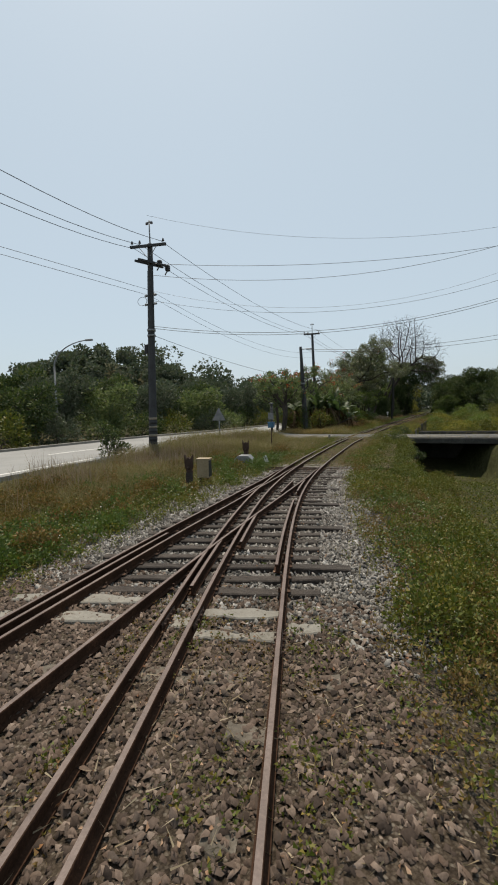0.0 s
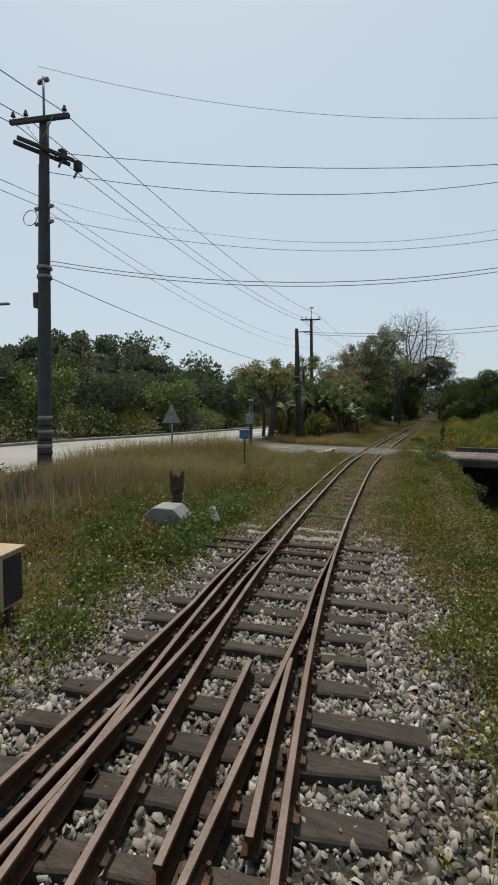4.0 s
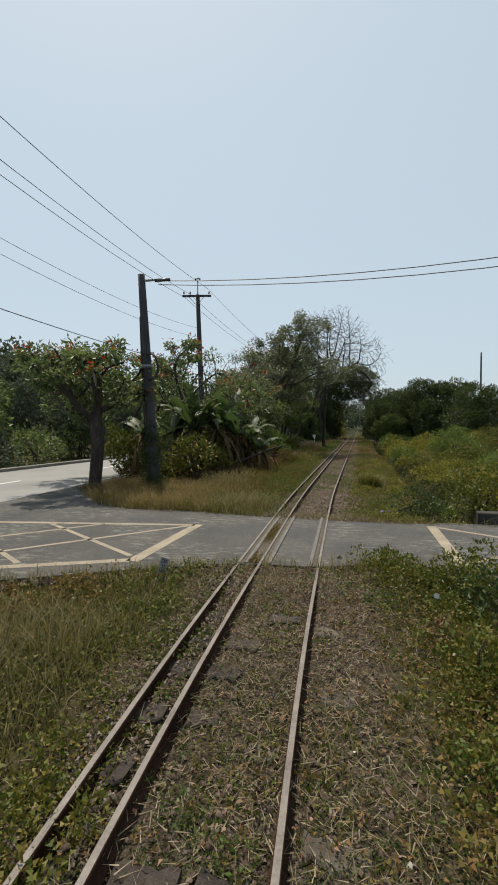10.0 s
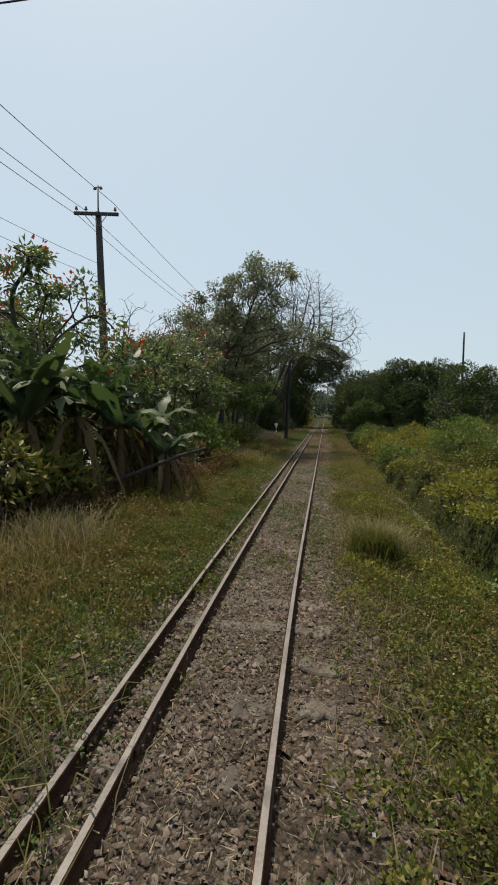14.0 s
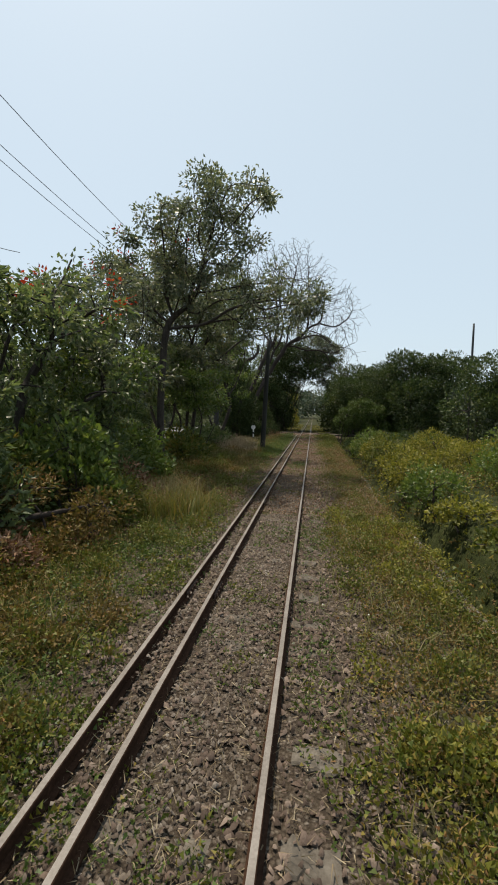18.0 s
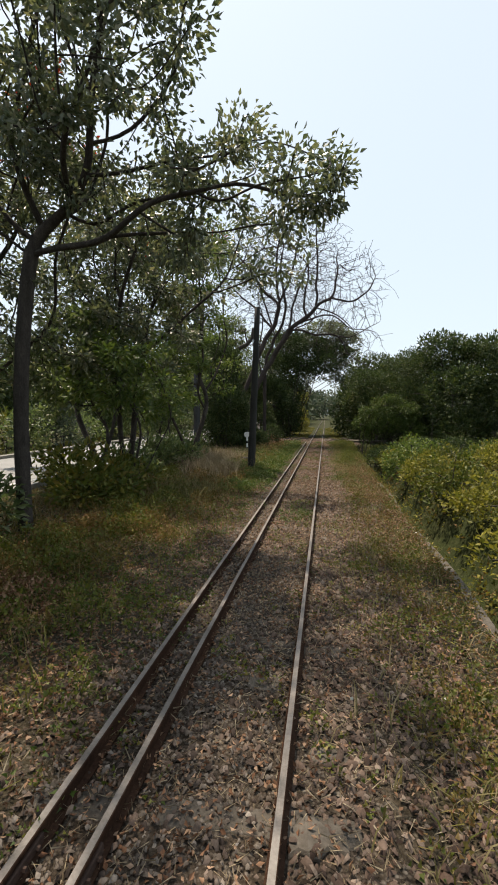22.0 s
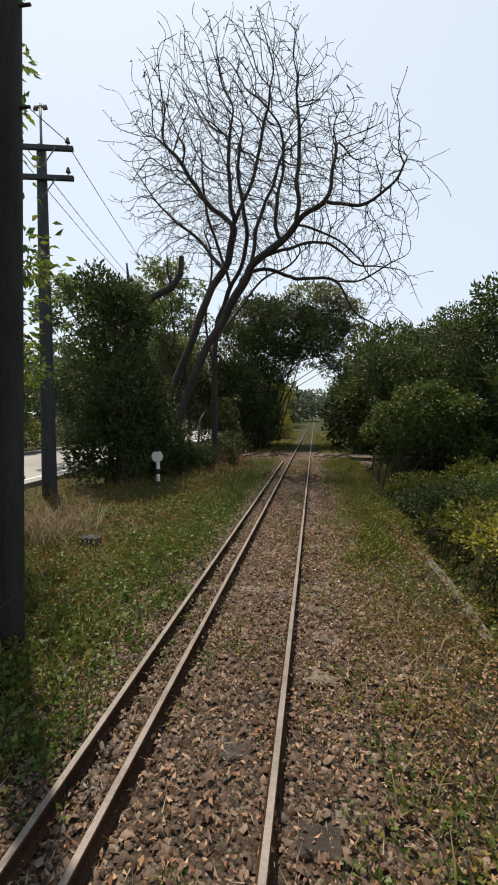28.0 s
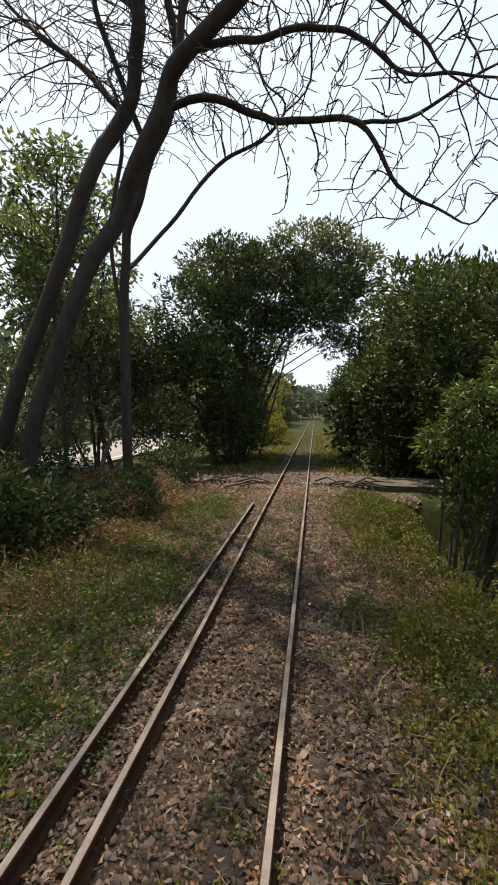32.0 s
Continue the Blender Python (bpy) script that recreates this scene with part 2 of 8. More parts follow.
M_SLEEPER_BURIED = surface("mossy_concrete_sleeper", (0.0425, 0.0357, 0.0272), (0.085, 0.0723, 0.0578), (0.136, 0.119, 0.0978), 0.95, 5, 30, 0.7, 0.01, vary=0.4)
M_PALE = surface("pale_concrete_sleeper", (0.0992, 0.0907, 0.0736), (0.175, 0.162, 0.14), (0.228, 0.215, 0.19), 0.9, 3, 30, 0.5, 0.006, vary=0.2)
M_CONCRETE = surface("concrete", (0.096, 0.09, 0.078), (0.18, 0.171, 0.153), (0.24, 0.231, 0.21), 0.9, 0.9, 20, 0.4, 0.006)
# concrete darkened in its colour to stand for the culvert's shade
M_CONCRETE_DARK = surface("shade_dark_concrete", (0.0138, 0.0132, 0.0121), (0.0385, 0.0363, 0.0319), (0.0825, 0.077, 0.0688), 0.9, 1.2, 18, 0.5, 0.008)
M_ASPHALT = asphalt_mat()
M_FILL = surface("packed_dirt", (0.035, 0.029, 0.022), (0.075, 0.064, 0.048), (0.15, 0.135, 0.105), 0.95, 9, 60, 0.9, 0.012)
M_BAR = surface("grey_steel_bar", (0.06, 0.057, 0.054), (0.105, 0.1, 0.095), (0.165, 0.158, 0.15), 0.75, 3, 40, 0.3, 0.004)
M_ROAD = surface("sunlit_road_asphalt", (0.145, 0.143, 0.139), (0.212, 0.21, 0.204), (0.264, 0.259, 0.251), 0.85, 0.25, 60, 0.3, 0.004)
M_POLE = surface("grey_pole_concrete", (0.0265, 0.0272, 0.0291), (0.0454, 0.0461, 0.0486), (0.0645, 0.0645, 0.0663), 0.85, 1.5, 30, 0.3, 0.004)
M_TARPOLE = surface("tarred_wood_pole", (0.009, 0.009, 0.008), (0.02, 0.02, 0.018), (0.036, 0.035, 0.03), 0.85, 2, 30, 0.5, 0.006, stretch=(4, 4, 0.6))
M_WIRE = surface("black_cable", (0.02, 0.02, 0.022), (0.04, 0.04, 0.045), None, 0.6, 1, 20, 0.0)
M_CERAMIC = surface("brown_insulator", (0.03, 0.022, 0.02), (0.07, 0.05, 0.045), None, 0.25, 8, 40, 0.05, spec=0.5)
M_GALV = surface("galvanised_steel", (0.12, 0.124, 0.128), (0.225, 0.229, 0.232), None, 0.5, 6, 50, 0.15, 0.002, metal=0.4)
M_YELLOW = surface("worn_yellow_paint", (0.13, 0.12, 0.105), (0.23, 0.195, 0.145), (0.34, 0.29, 0.22), 0.85, 2.2, 40, 0.3, 0.003)
M_WHITE = surface("worn_white_paint", (0.4, 0.4, 0.38), (0.62, 0.61, 0.58), (0.74, 0.73, 0.7), 0.8, 2.5, 35, 0.25, 0.003)
M_CREAM = surface("cream_painted_steel", (0.18, 0.136, 0.0753), (0.276, 0.215, 0.132), (0.312, 0.245, 0.16), 0.6, 3, 40, 0.15, 0.002)
M_BLUE = surface("blue_painted_steel", (0.027, 0.081, 0.144), (0.054, 0.144, 0.234), None, 0.55, 5, 40, 0.1, 0.002)
M_BLACK = surface("black_paint", (0.012, 0.012, 0.013), (0.03, 0.03, 0.03), None, 0.6, 5, 40, 0.1, 0.002)
M_BARK = surface("grey_brown_bark", (0.0165, 0.0135, 0.0112), (0.045, 0.0375, 0.0315), (0.09, 0.075, 0.0638), 0.95, 3, 25, 0.9, 0.02, stretch=(3, 3, 0.8))
M_BARK_BARE = surface("dry_twig_bark", (0.017, 0.0135, 0.012), (0.042, 0.033, 0.029), (0.072, 0.058, 0.051), 0.95, 3, 25, 0.6, 0.015, stretch=(3, 3, 0.8))
M_STONE_GREY = stones("pale_ballast", [(0.05, 0.048, 0.045), (0.15, 0.144, 0.135), (0.3, 0.292, 0.278), (0.09, 0.08, 0.072), (0.4, 0.39, 0.373), (0.13, 0.12, 0.108), (0.24, 0.228, 0.212), (0.06, 0.06, 0.058), (0.19, 0.174, 0.155)])
M_STONE_BROWN = stones("brown_ballast", [(0.0233, 0.0174, 0.0144), (0.0795, 0.059, 0.0475), (0.137, 0.102, 0.0823), (0.0477, 0.0347, 0.0278), (0.212, 0.167, 0.139), (0.0959, 0.0673, 0.0514), (0.0636, 0.051, 0.0432)])
M_STONE_RED = stones("reddish_ballast", [(0.0238, 0.0155, 0.0122), (0.0916, 0.0623, 0.0486), (0.151, 0.11, 0.0858), (0.0503, 0.0336, 0.0259), (0.225, 0.177, 0.142), (0.108, 0.0709, 0.0534), (0.0713, 0.0553, 0.0462)])
M_STONE_DUST = stones("dusty_fine_gravel", [(0.0391, 0.0305, 0.0244), (0.109, 0.0896, 0.0731), (0.17, 0.144, 0.12), (0.074, 0.0557, 0.0426), (0.226, 0.2, 0.174)])
M_LITTER = leafy("fallen_leaves", [(0.1, (0.0668, 0.0317, 0.0169)), (0.35, (0.151, 0.0755, 0.0424)), (0.6, (0.24, 0.143, 0.0884)), (0.85, (0.321, 0.223, 0.154))], 0.12, 0.8, 0.15)
M_STRAW = leafy("dead_straw", [(0.1, (0.115, 0.0828, 0.0504)), (0.5, (0.216, 0.169, 0.108)), (0.9, (0.317, 0.266, 0.187))], 0.15, 0.8, 0.15)
M_DRYGRASS = leafy("dry_grass_blades", [(0.1, (0.068, 0.066, 0.024)), (0.4, (0.14, 0.124, 0.053)), (0.65, (0.2, 0.168, 0.083)), (0.95, (0.26, 0.2, 0.125))], 0.35, 0.7, 0.2)
M_GOLD = leafy("golden_dry_grass", [(0.1, (0.08, 0.06, 0.021)), (0.4, (0.165, 0.123, 0.046)), (0.65, (0.23, 0.17, 0.073)), (0.95, (0.28, 0.2, 0.108))], 0.35, 0.7, 0.2)
M_PLUME = leafy("faded_pink_plumes", [(0.1, (0.12, 0.085, 0.06)), (0.5, (0.22, 0.16, 0.13)), (0.95, (0.33, 0.26, 0.22))], 0.35, 0.7, 0.2)
M_GRASS = leafy("green_grass_blades", [(0.1, (0.0477, 0.0601, 0.0117)), (0.45, (0.102, 0.11, 0.0215)), (0.7, (0.163, 0.14, 0.0341)), (0.95, (0.273, 0.171, 0.0585))], 0.35, 0.6, 0.25)
M_WEED = leafy("low_weeds", [(0.1, (0.0349, 0.0532, 0.00954)), (0.4, (0.0795, 0.101, 0.0174)), (0.7, (0.134, 0.131, 0.024)), (0.95, (0.239, 0.154, 0.0384))], 0.3, 0.55, 0.25)
M_LUSH = leafy("lush_green_weeds", [(0.1, (0.03, 0.052, 0.012)), (0.45, (0.062, 0.1, 0.02)), (0.75, (0.1, 0.135, 0.03)), (0.95, (0.17, 0.16, 0.045))], 0.35, 0.5, 0.3)
M_WEED_DRY = leafy("olive_weeds", [(0.1, (0.059, 0.0498, 0.0146)), (0.4, (0.117, 0.0943, 0.0261)), (0.7, (0.184, 0.116, 0.0419)), (0.95, (0.236, 0.111, 0.0523))], 0.3, 0.65, 0.2)
M_TULIP = leafy("tulip_tree_leaves", [(0.1, (0.046, 0.072, 0.034)), (0.45, (0.095, 0.13, 0.052)), (0.7, (0.15, 0.18, 0.075)), (0.95, (0.205, 0.2, 0.11))], 0.5, 0.42, 0.38)
M_TALL = leafy("grey_green_leaves", [(0.1, (0.0444, 0.0612, 0.0351)), (0.45, (0.096, 0.116, 0.0681)), (0.7, (0.162, 0.17, 0.0972)), (0.95, (0.24, 0.21, 0.14))], 0.44, 0.36, 0.55)
M_DARKLEAF = leafy("dark_broad_leaves", [(0.1, (0.018, 0.034, 0.0138)), (0.45, (0.042, 0.0659, 0.0214)), (0.7, (0.0747, 0.0984, 0.0303)), (0.95, (0.16, 0.16, 0.055))], 0.3, 0.5, 0.26)
M_HANG = leafy("hanging_light_leaves", [(0.1, (0.05, 0.085, 0.017)), (0.45, (0.095, 0.14, 0.03)), (0.75, (0.15, 0.185, 0.042)), (0.95, (0.22, 0.2, 0.06))], 0.42, 0.45, 0.35)
M_IVY = leafy("dark_ivy_leaves", [(0.1, (0.0174, 0.0304, 0.0142)), (0.45, (0.0435, 0.0653, 0.0244)), (0.75, (0.0696, 0.0914, 0.0325)), (0.95, (0.131, 0.131, 0.0528))], 0.2, 0.62, 0.12)
M_VINE = leafy("yellow_green_vine", [(0.1, (0.05, 0.058, 0.012)), (0.4, (0.135, 0.138, 0.024)), (0.7, (0.24, 0.215, 0.036)), (0.95, (0.33, 0.27, 0.07))], 0.4, 0.55, 0.25, 1.1)
# paler, bluer leaves: the haze of distance is mixed into their colour
M_FAR = leafy("haze_tinted_far_leaves", [(0.1, (0.0382, 0.0579, 0.036)), (0.5, (0.0751, 0.0965, 0.063)), (0.95, (0.137, 0.135, 0.108))], 0.25, 0.7, 0.15, 0.15)
M_BANANA = leafy("banana_leaf", [(0.1, (0.022, 0.042, 0.018)), (0.5, (0.048, 0.076, 0.032)), (0.95, (0.1, 0.115, 0.05))], 0.4, 0.5, 0.3)
M_DEADLEAF = leafy("withered_banana_leaf", [(0.1, (0.0315, 0.0189, 0.00882)), (0.5, (0.07, 0.0473, 0.0235)), (0.95, (0.116, 0.0819, 0.047))], 0.2, 0.8, 0.1)
M_FLOWER = leafy("red_blossom", [(0.1, (0.28, 0.018, 0.009)), (0.6, (0.455, 0.048, 0.018)), (0.95, (0.49, 0.096, 0.03))], 0.3, 0.6, 0.2)
M_PETAL = leafy("white_petal", [(0.1, (0.4, 0.384, 0.336)), (0.95, (0.6, 0.584, 0.544))], 0.2, 0.7, 0.2)
M_VIOLET = leafy("violet_petal", [(0.1, (0.099, 0.075, 0.193)), (0.95, (0.149, 0.124, 0.25))], 0.3, 0.6, 0.2)


# ---- mesh helpers ----
def link(name, me, material, parent=None, label=""):
    me.materials.append(material)
    ob = new(name, me)
    if parent is not None:
        ob.parent = parent
    if label:
        ob["label"] = label
    return ob


def part(name, bm, material, parent=None, label="", smooth=False):
    me = bpy.data.meshes.new(name)
    bm.to_mesh(me)
    bm.free()
    if smooth:
        for poly in me.polygons:
            poly.use_smooth = True
    return link(name, me, material, parent, label)


def empty(name, x=0, y=0, z=0):
    ob = new(name)
    ob.location = (x, y, z)
    ob.empty_display_size = 0.2
    return ob


def np_mesh(name, verts, faces):
    """A mesh from arrays: all faces with the same number of corners."""
    me = bpy.data.meshes.new(name)
    verts = np.ascontiguousarray(verts, dtype=np.float32)
    faces = np.ascontiguousarray(faces, dtype=np.int32)
    k = faces.shape[1]
    me.vertices.add(len(verts))
    me.vertices.foreach_set("co", verts.ravel())
    me.loops.add(faces.size)
    me.loops.foreach_set("vertex_index", faces.ravel())
    me.polygons.add(len(faces))
    me.polygons.foreach_set("loop_start", np.arange(0, faces.size, k, dtype=np.int32))
    me.update(calc_edges=True)
    return me


def box(bm, size, m=None, bevel=0.0):
    r = bmesh.ops.create_cube(bm, size=1.0)
    vs = r["verts"]
    bmesh.ops.scale(bm, vec=size, verts=vs)
    if bevel:
        es = list({e for v in vs for e in v.link_edges})
        vs = bmesh.ops.bevel(bm, geom=es, offset=bevel, segments=1, affect="EDGES")["verts"]
    if m is not None:
        bmesh.ops.transform(bm, matrix=m, verts=vs)
    return vs


def cone(bm, r1, r2, depth, m=None, seg=12):
    vs = bmesh.ops.create_cone(bm, cap_ends=True, segments=seg, radius1=r1, radius2=r2, depth=depth)["verts"]
    if m is not None:
        bmesh.ops.transform(bm, matrix=m, verts=vs)
    return vs


def box_part(name, size, m, material, parent, bevel=0.006, label=""):
    bm = bmesh.new()
    box(bm, size, m, bevel)
    return part(name, bm, material, parent, label)


def rod_part(name, a, b, r1, r2, material, parent, seg=10, label=""):
    bm = bmesh.new()
    a, b = Vector(a), Vector(b)
    q = (b - a).to_track_quat("Z", "Y").to_matrix().to_4x4()
    cone(bm, r1, r2, (b - a).length, Matrix.Translation((a + b) / 2) @ q, seg)
    return part(name, bm, material, parent, label, smooth=seg > 6)


def tubes(name, lines, sides=6):
    """One mesh of tapered tubes; lines: (points, radii)."""
    vs, fs, base = [], [], 0
    for pts, rad in lines:
        pts, rad = np.asarray(pts, float), np.asarray(rad, float)
        n = len(pts)
        k = sides if rad[0] > 0.03 else (4 if rad[0] > 0.012 else 3)
        tan = np.gradient(pts, axis=0)
        tan /= np.linalg.norm(tan, axis=1)[:, None] + 1e-9
        ref = np.eye(3)[np.abs(tan).max(0).argmin()][None]
        u = np.cross(tan, ref)
        u /= np.linalg.norm(u, axis=1)[:, None] + 1e-9
        w = np.cross(tan, u)
        a = np.arange(k) * 2 * np.pi / k
        ring = pts[:, None] + rad[:, None, None] * (np.cos(a)[None, :, None] * u[:, None] + np.sin(a)[None, :, None] * w[:, None])
        vs.append(ring.reshape(-1, 3))
        i = np.arange(n - 1)[:, None] * k
        j = np.arange(k)[None, :]
        q = np.stack([i + j, i + (j + 1) % k, i + k + (j + 1) % k, i + k + j], -1).reshape(-1, 4)
        fs.append(q + base)
        base += n * k
    me = np_mesh(name, np.concatenate(vs), np.concatenate(fs))
    me.polygons.foreach_set("use_smooth", np.ones(len(me.polygons), dtype=bool))
    return me


def leaf_mesh(name, pos, axis, size, width=0.45, rng=None, fold=0.25, droop=0.2, plain=False, small=False):
    """Leaves as folded kites: one island each. axis: the way each leaf points."""
    n = len(pos)
    axis = axis / (np.linalg.norm(axis, axis=1)[:, None] + 1e-9)
    side = np.cross(axis, rng.normal(size=(n, 3)))
    side /= np.linalg.norm(side, axis=1)[:, None] + 1e-9
    nor = np.cross(axis, side)
    L = np.broadcast_to(np.asarray(size, float), (n,))[:, None] * rng.uniform(0.7, 1.25, (n, 1))
    W = L * width * 0.5
    p0 = pos
    mid = pos + axis * L * 0.45
    tip = pos + axis * L + nor * L * -droop
    lft, rgt = mid + side * W + nor * W * fold, mid - side * W + nor * W * fold
    if small:
        v = np.stack([lft * 0.55 + p0 * 0.45 + side * W * 0.5, rgt * 0.55 + p0 * 0.45 - side * W * 0.5, tip], 1).reshape(-1, 3)
        return np_mesh(name, v, np.arange(n * 3).reshape(-1, 3))
    if plain:
        v = np.stack([p0, lft, tip, rgt], 1).reshape(-1, 3)
        b = np.arange(n)[:, None] * 4
        return np_mesh(name, v, np.stack([np.concatenate([b, b + 2, b + 1], 1), np.concatenate([b, b + 3, b + 2], 1)], 1).reshape(-1, 3))
    v = np.stack([p0, lft, tip, rgt, mid], 1).reshape(-1, 3)
    b = np.arange(n)[:, None] * 5
    f = np.stack([np.concatenate([b, b + 4, b + 1], 1), np.concatenate([b + 1, b + 4, b + 2], 1), np.concatenate([b, b + 3, b + 4], 1), np.concatenate([b + 3, b + 2, b + 4], 1)], 1).reshape(-1, 3)
    return np_mesh(name, v, f)


def blade_mesh(name, pos, height, rng, width=0.012, lean=0.5, heads=False):
    """Grass blades: three joints, bending over."""
    n = len(pos)
    a = rng.uniform(0, 2 * np.pi, n)
    d = np.stack([np.cos(a), np.sin(a), np.zeros(n)], 1)
    s = np.stack([-np.sin(a), np.cos(a), np.zeros(n)], 1)
    h = np.broadcast_to(np.asarray(height, float), (n,))[:, None] * rng.uniform(0.55, 1.2, (n, 1))
    w = np.broadcast_to(np.asarray(width, float), (n,))[:, None] * rng.uniform(0.6, 1.3, (n, 1))
    ln = lean * rng.uniform(0.2, 1.2, (n, 1))
    up = np.array([[0, 0, 1.0]])
    m = pos + up * h * 0.55 + d * h * ln * 0.3
    t = pos + up * h * (1 - 0.25 * ln) + d * h * ln
    v = np.stack([pos - s * w / 2, pos + s * w / 2, m + s * w * 0.4, m - s * w * 0.4, t + s * w * 0.12, t - s * w * 0.12], 1).reshape(-1, 3)
    b = np.arange(n)[:, None] * 6
    f = np.stack([np.concatenate([b, b + 1, b + 2, b + 3], 1), np.concatenate([b + 3, b + 2, b + 4, b + 5], 1)], 1).reshape(-1, 4)
    return np_mesh(name, v, f)


def stone_mesh(name, pos, size, rng):
    """Broken stones: an uneven four-cornered foot and a slanting ridge, one island each."""
    n = len(pos)
    a = rng.uniform(0, 2 * np.pi, (n, 1)) + np.arange(4)[None] * np.pi / 2 + rng.normal(0, 0.3, (n, 4))
    rr = rng.uniform(0.75, 1.25, (n, 4))
    turn = rng.uniform(0, 2 * np.pi, (n, 1))
    long = rng.uniform(0.7, 1.0, (n, 1))
    ring = np.stack([np.cos(a) * rr, np.sin(a) * rr, rng.uniform(-0.7, 0.1, (n, 4))], -1)
    mid = [(ring[:, k] + ring[:, (k + 1) % 4]) / 2 for k in (0, 2)]
    top = np.stack(mid, 1) * rng.uniform(0.15, 0.95, (n, 2, 1))
    top[:, :, 2] = rng.uniform(0.3, 0.8, (n, 2))
    v = np.concatenate([ring, top], 1)
    c, s = np.cos(turn), np.sin(turn)
    v = np.stack([v[:, :, 0] / long, v[:, :, 1] * long, v[:, :, 2]], -1)
    v = np.stack([v[:, :, 0] * c - v[:, :, 1] * s, v[:, :, 0] * s + v[:, :, 1] * c, v[:, :, 2]], -1)
    tilt = rng.normal(0, 0.3, (n, 2))
    v[:, :, 2] += v[:, :, 0] * tilt[:, :1] + v[:, :, 1] * tilt[:, 1:]
    v = v * np.asarray(size)[:, None, None] + pos[:, None]
    f = np.array([[0, 1, 4], [1, 2, 5], [1, 5, 4], [2, 3, 5], [3, 0, 4], [3, 4, 5]])
    return np_mesh(name, v.reshape(-1, 3), (np.arange(n)[:, None, None] * 6 + f[None]).reshape(-1, 3))


def chunk_mesh(name, pos, size, rng):
    """Freshly broken stones: an uneven foot, a smaller skewed top face, one island each."""
    n = len(pos)
    a = np.arange(4)[None] * np.pi / 2 + rng.normal(0, 0.28, (n, 4)) + rng.uniform(0, 6.3, (n, 1))
    rr = rng.uniform(0.8, 1.25, (n, 4))
    foot = np.stack([np.cos(a) * rr, np.sin(a) * rr, rng.uniform(-0.6, -0.1, (n, 4))], -1)
    b = a + rng.normal(0, 0.3, (n, 4))
    tr = rr * rng.uniform(0.45, 0.95, (n, 4))
    top = np.stack([np.cos(b) * tr + rng.normal(0, 0.15, (n, 1)), np.sin(b) * tr + rng.normal(0, 0.15, (n, 1)), rng.uniform(0.15, 0.5, (n, 1)) + rng.normal(0, 0.1, (n, 4))], -1)
    v = np.concatenate([foot, top], 1)
    v[:, :, 0] *= rng.uniform(0.5, 1.0, (n, 1))
    turn = rng.uniform(0, 6.3, (n, 1))
    c, s = np.cos(turn), np.sin(turn)
    tilt = rng.normal(0, 0.5, (n, 2))
    v[:, :, 2] += v[:, :, 0] * tilt[:, :1] + v[:, :, 1] * tilt[:, 1:]
    v = np.stack([v[:, :, 0] * c - v[:, :, 1] * s, v[:, :, 0] * s + v[:, :, 1] * c, v[:, :, 2]], -1)
    v = v * np.asarray(size)[:, None, None] + pos[:, None]
    f = np.array([[4, 5, 6], [4, 6, 7], [0, 1, 5], [0, 5, 4], [1, 2, 6], [1, 6, 5], [2, 3, 7], [2, 7, 6], [3, 0, 4], [3, 4, 7]])
    return np_mesh(name, v.reshape(-1, 3), (np.arange(n)[:, None, None] * 8 + f[None]).reshape(-1, 3))


# ---- the plan: track line, heights ----
GAUGE_R, GAUGE_I, GAUGE_O = 0.411, -0.411, -0.716
KNOT_Y = np.arange(-2, 37, 2.0)
KNOT_X = np.array([5.105, 4.456, 3.792, 3.152, 2.572, 2.069, 1.674, 1.374, 1.136, 0.935, 0.739, 0.55, 0.378, 0.264, 0.203, 0.141, 0.079, 0.026, 0.0, 0.0])
_fy = np.arange(-40, 300, 0.25)
_fx = np.interp(_fy, KNOT_Y, KNOT_X)
_fx = np.where(_fy < -2, KNOT_X[0] - (_fy + 2) * 0.333, _fx)
for _ in range(3):
    _fx = np.convolve(np.pad(_fx, 4, mode="edge"), np.ones(9) / 9, "valid")
_fx[:10] = _fx[10] + (_fy[10] - _fy[:10]) * 0.333
_fs = np.gradient(_fx, _fy)


def track_x(y):
    return np.interp(y, _fy, _fx)


def track_slope(y):
    return np.interp(y, _fy, _fs)


def lateral(x, y):
    return (x - track_x(y)) / np.sqrt(1 + track_slope(y) ** 2)


def spur(y):
    """How far the second track has moved off to the left of the first."""
    y = np.asarray(y, float)
    return np.where(y > 13.4, 0.0, np.where(y > 5, (13.4 - y) ** 2 / 80, 0.882 + (5 - y) * 0.205))


def track_point(y, lat, z=0.0):
    s = float(track_slope(y))
    k = math.sqrt(1 + s * s)
    return Vector((float(track_x(y)) + lat / k, y - lat * s / k, z))


def sstep(a, b, v):
    t = np.clip((v - a) / (b - a), 0, 1)
    return t * t * (3 - 2 * t)


def road_near(y):
    return np.interp(y, [-40, 5, 15, 22, 30, 40, 60, 80, 160], [-4.5, -7.2, -8.3, -8.0, -7.6, -7.6, -7.4, -7.8, -9.5])


def road_far(y):
    return np.interp(y, [-40, 10, 25, 33, 45, 60, 160], [-13, -16.5, -15.8, -14.2, -13.2, -13.0, -15])


def rough_noise(x, y):
    return (np.sin(x * 1.7 + np.sin(y * 0.9) * 1.3) * np.cos(y * 1.3 + np.sin(x * 0.7)) + 0.5 * np.sin(x * 4.1 + y * 3.3) * np.cos(y * 4.7 - x * 2.1)) / 1.5


CROSS_Y0, CROSS_Y1 = 26.3, 29.5


def ditch_edge(y):
    return np.interp(y, [-40, 10, 20, 26, 30, 36, 48, 70, 90], [4.6, 3.9, 3.3, 3.0, 2.9, 2.7, 2.3, 2.3, 2.6])


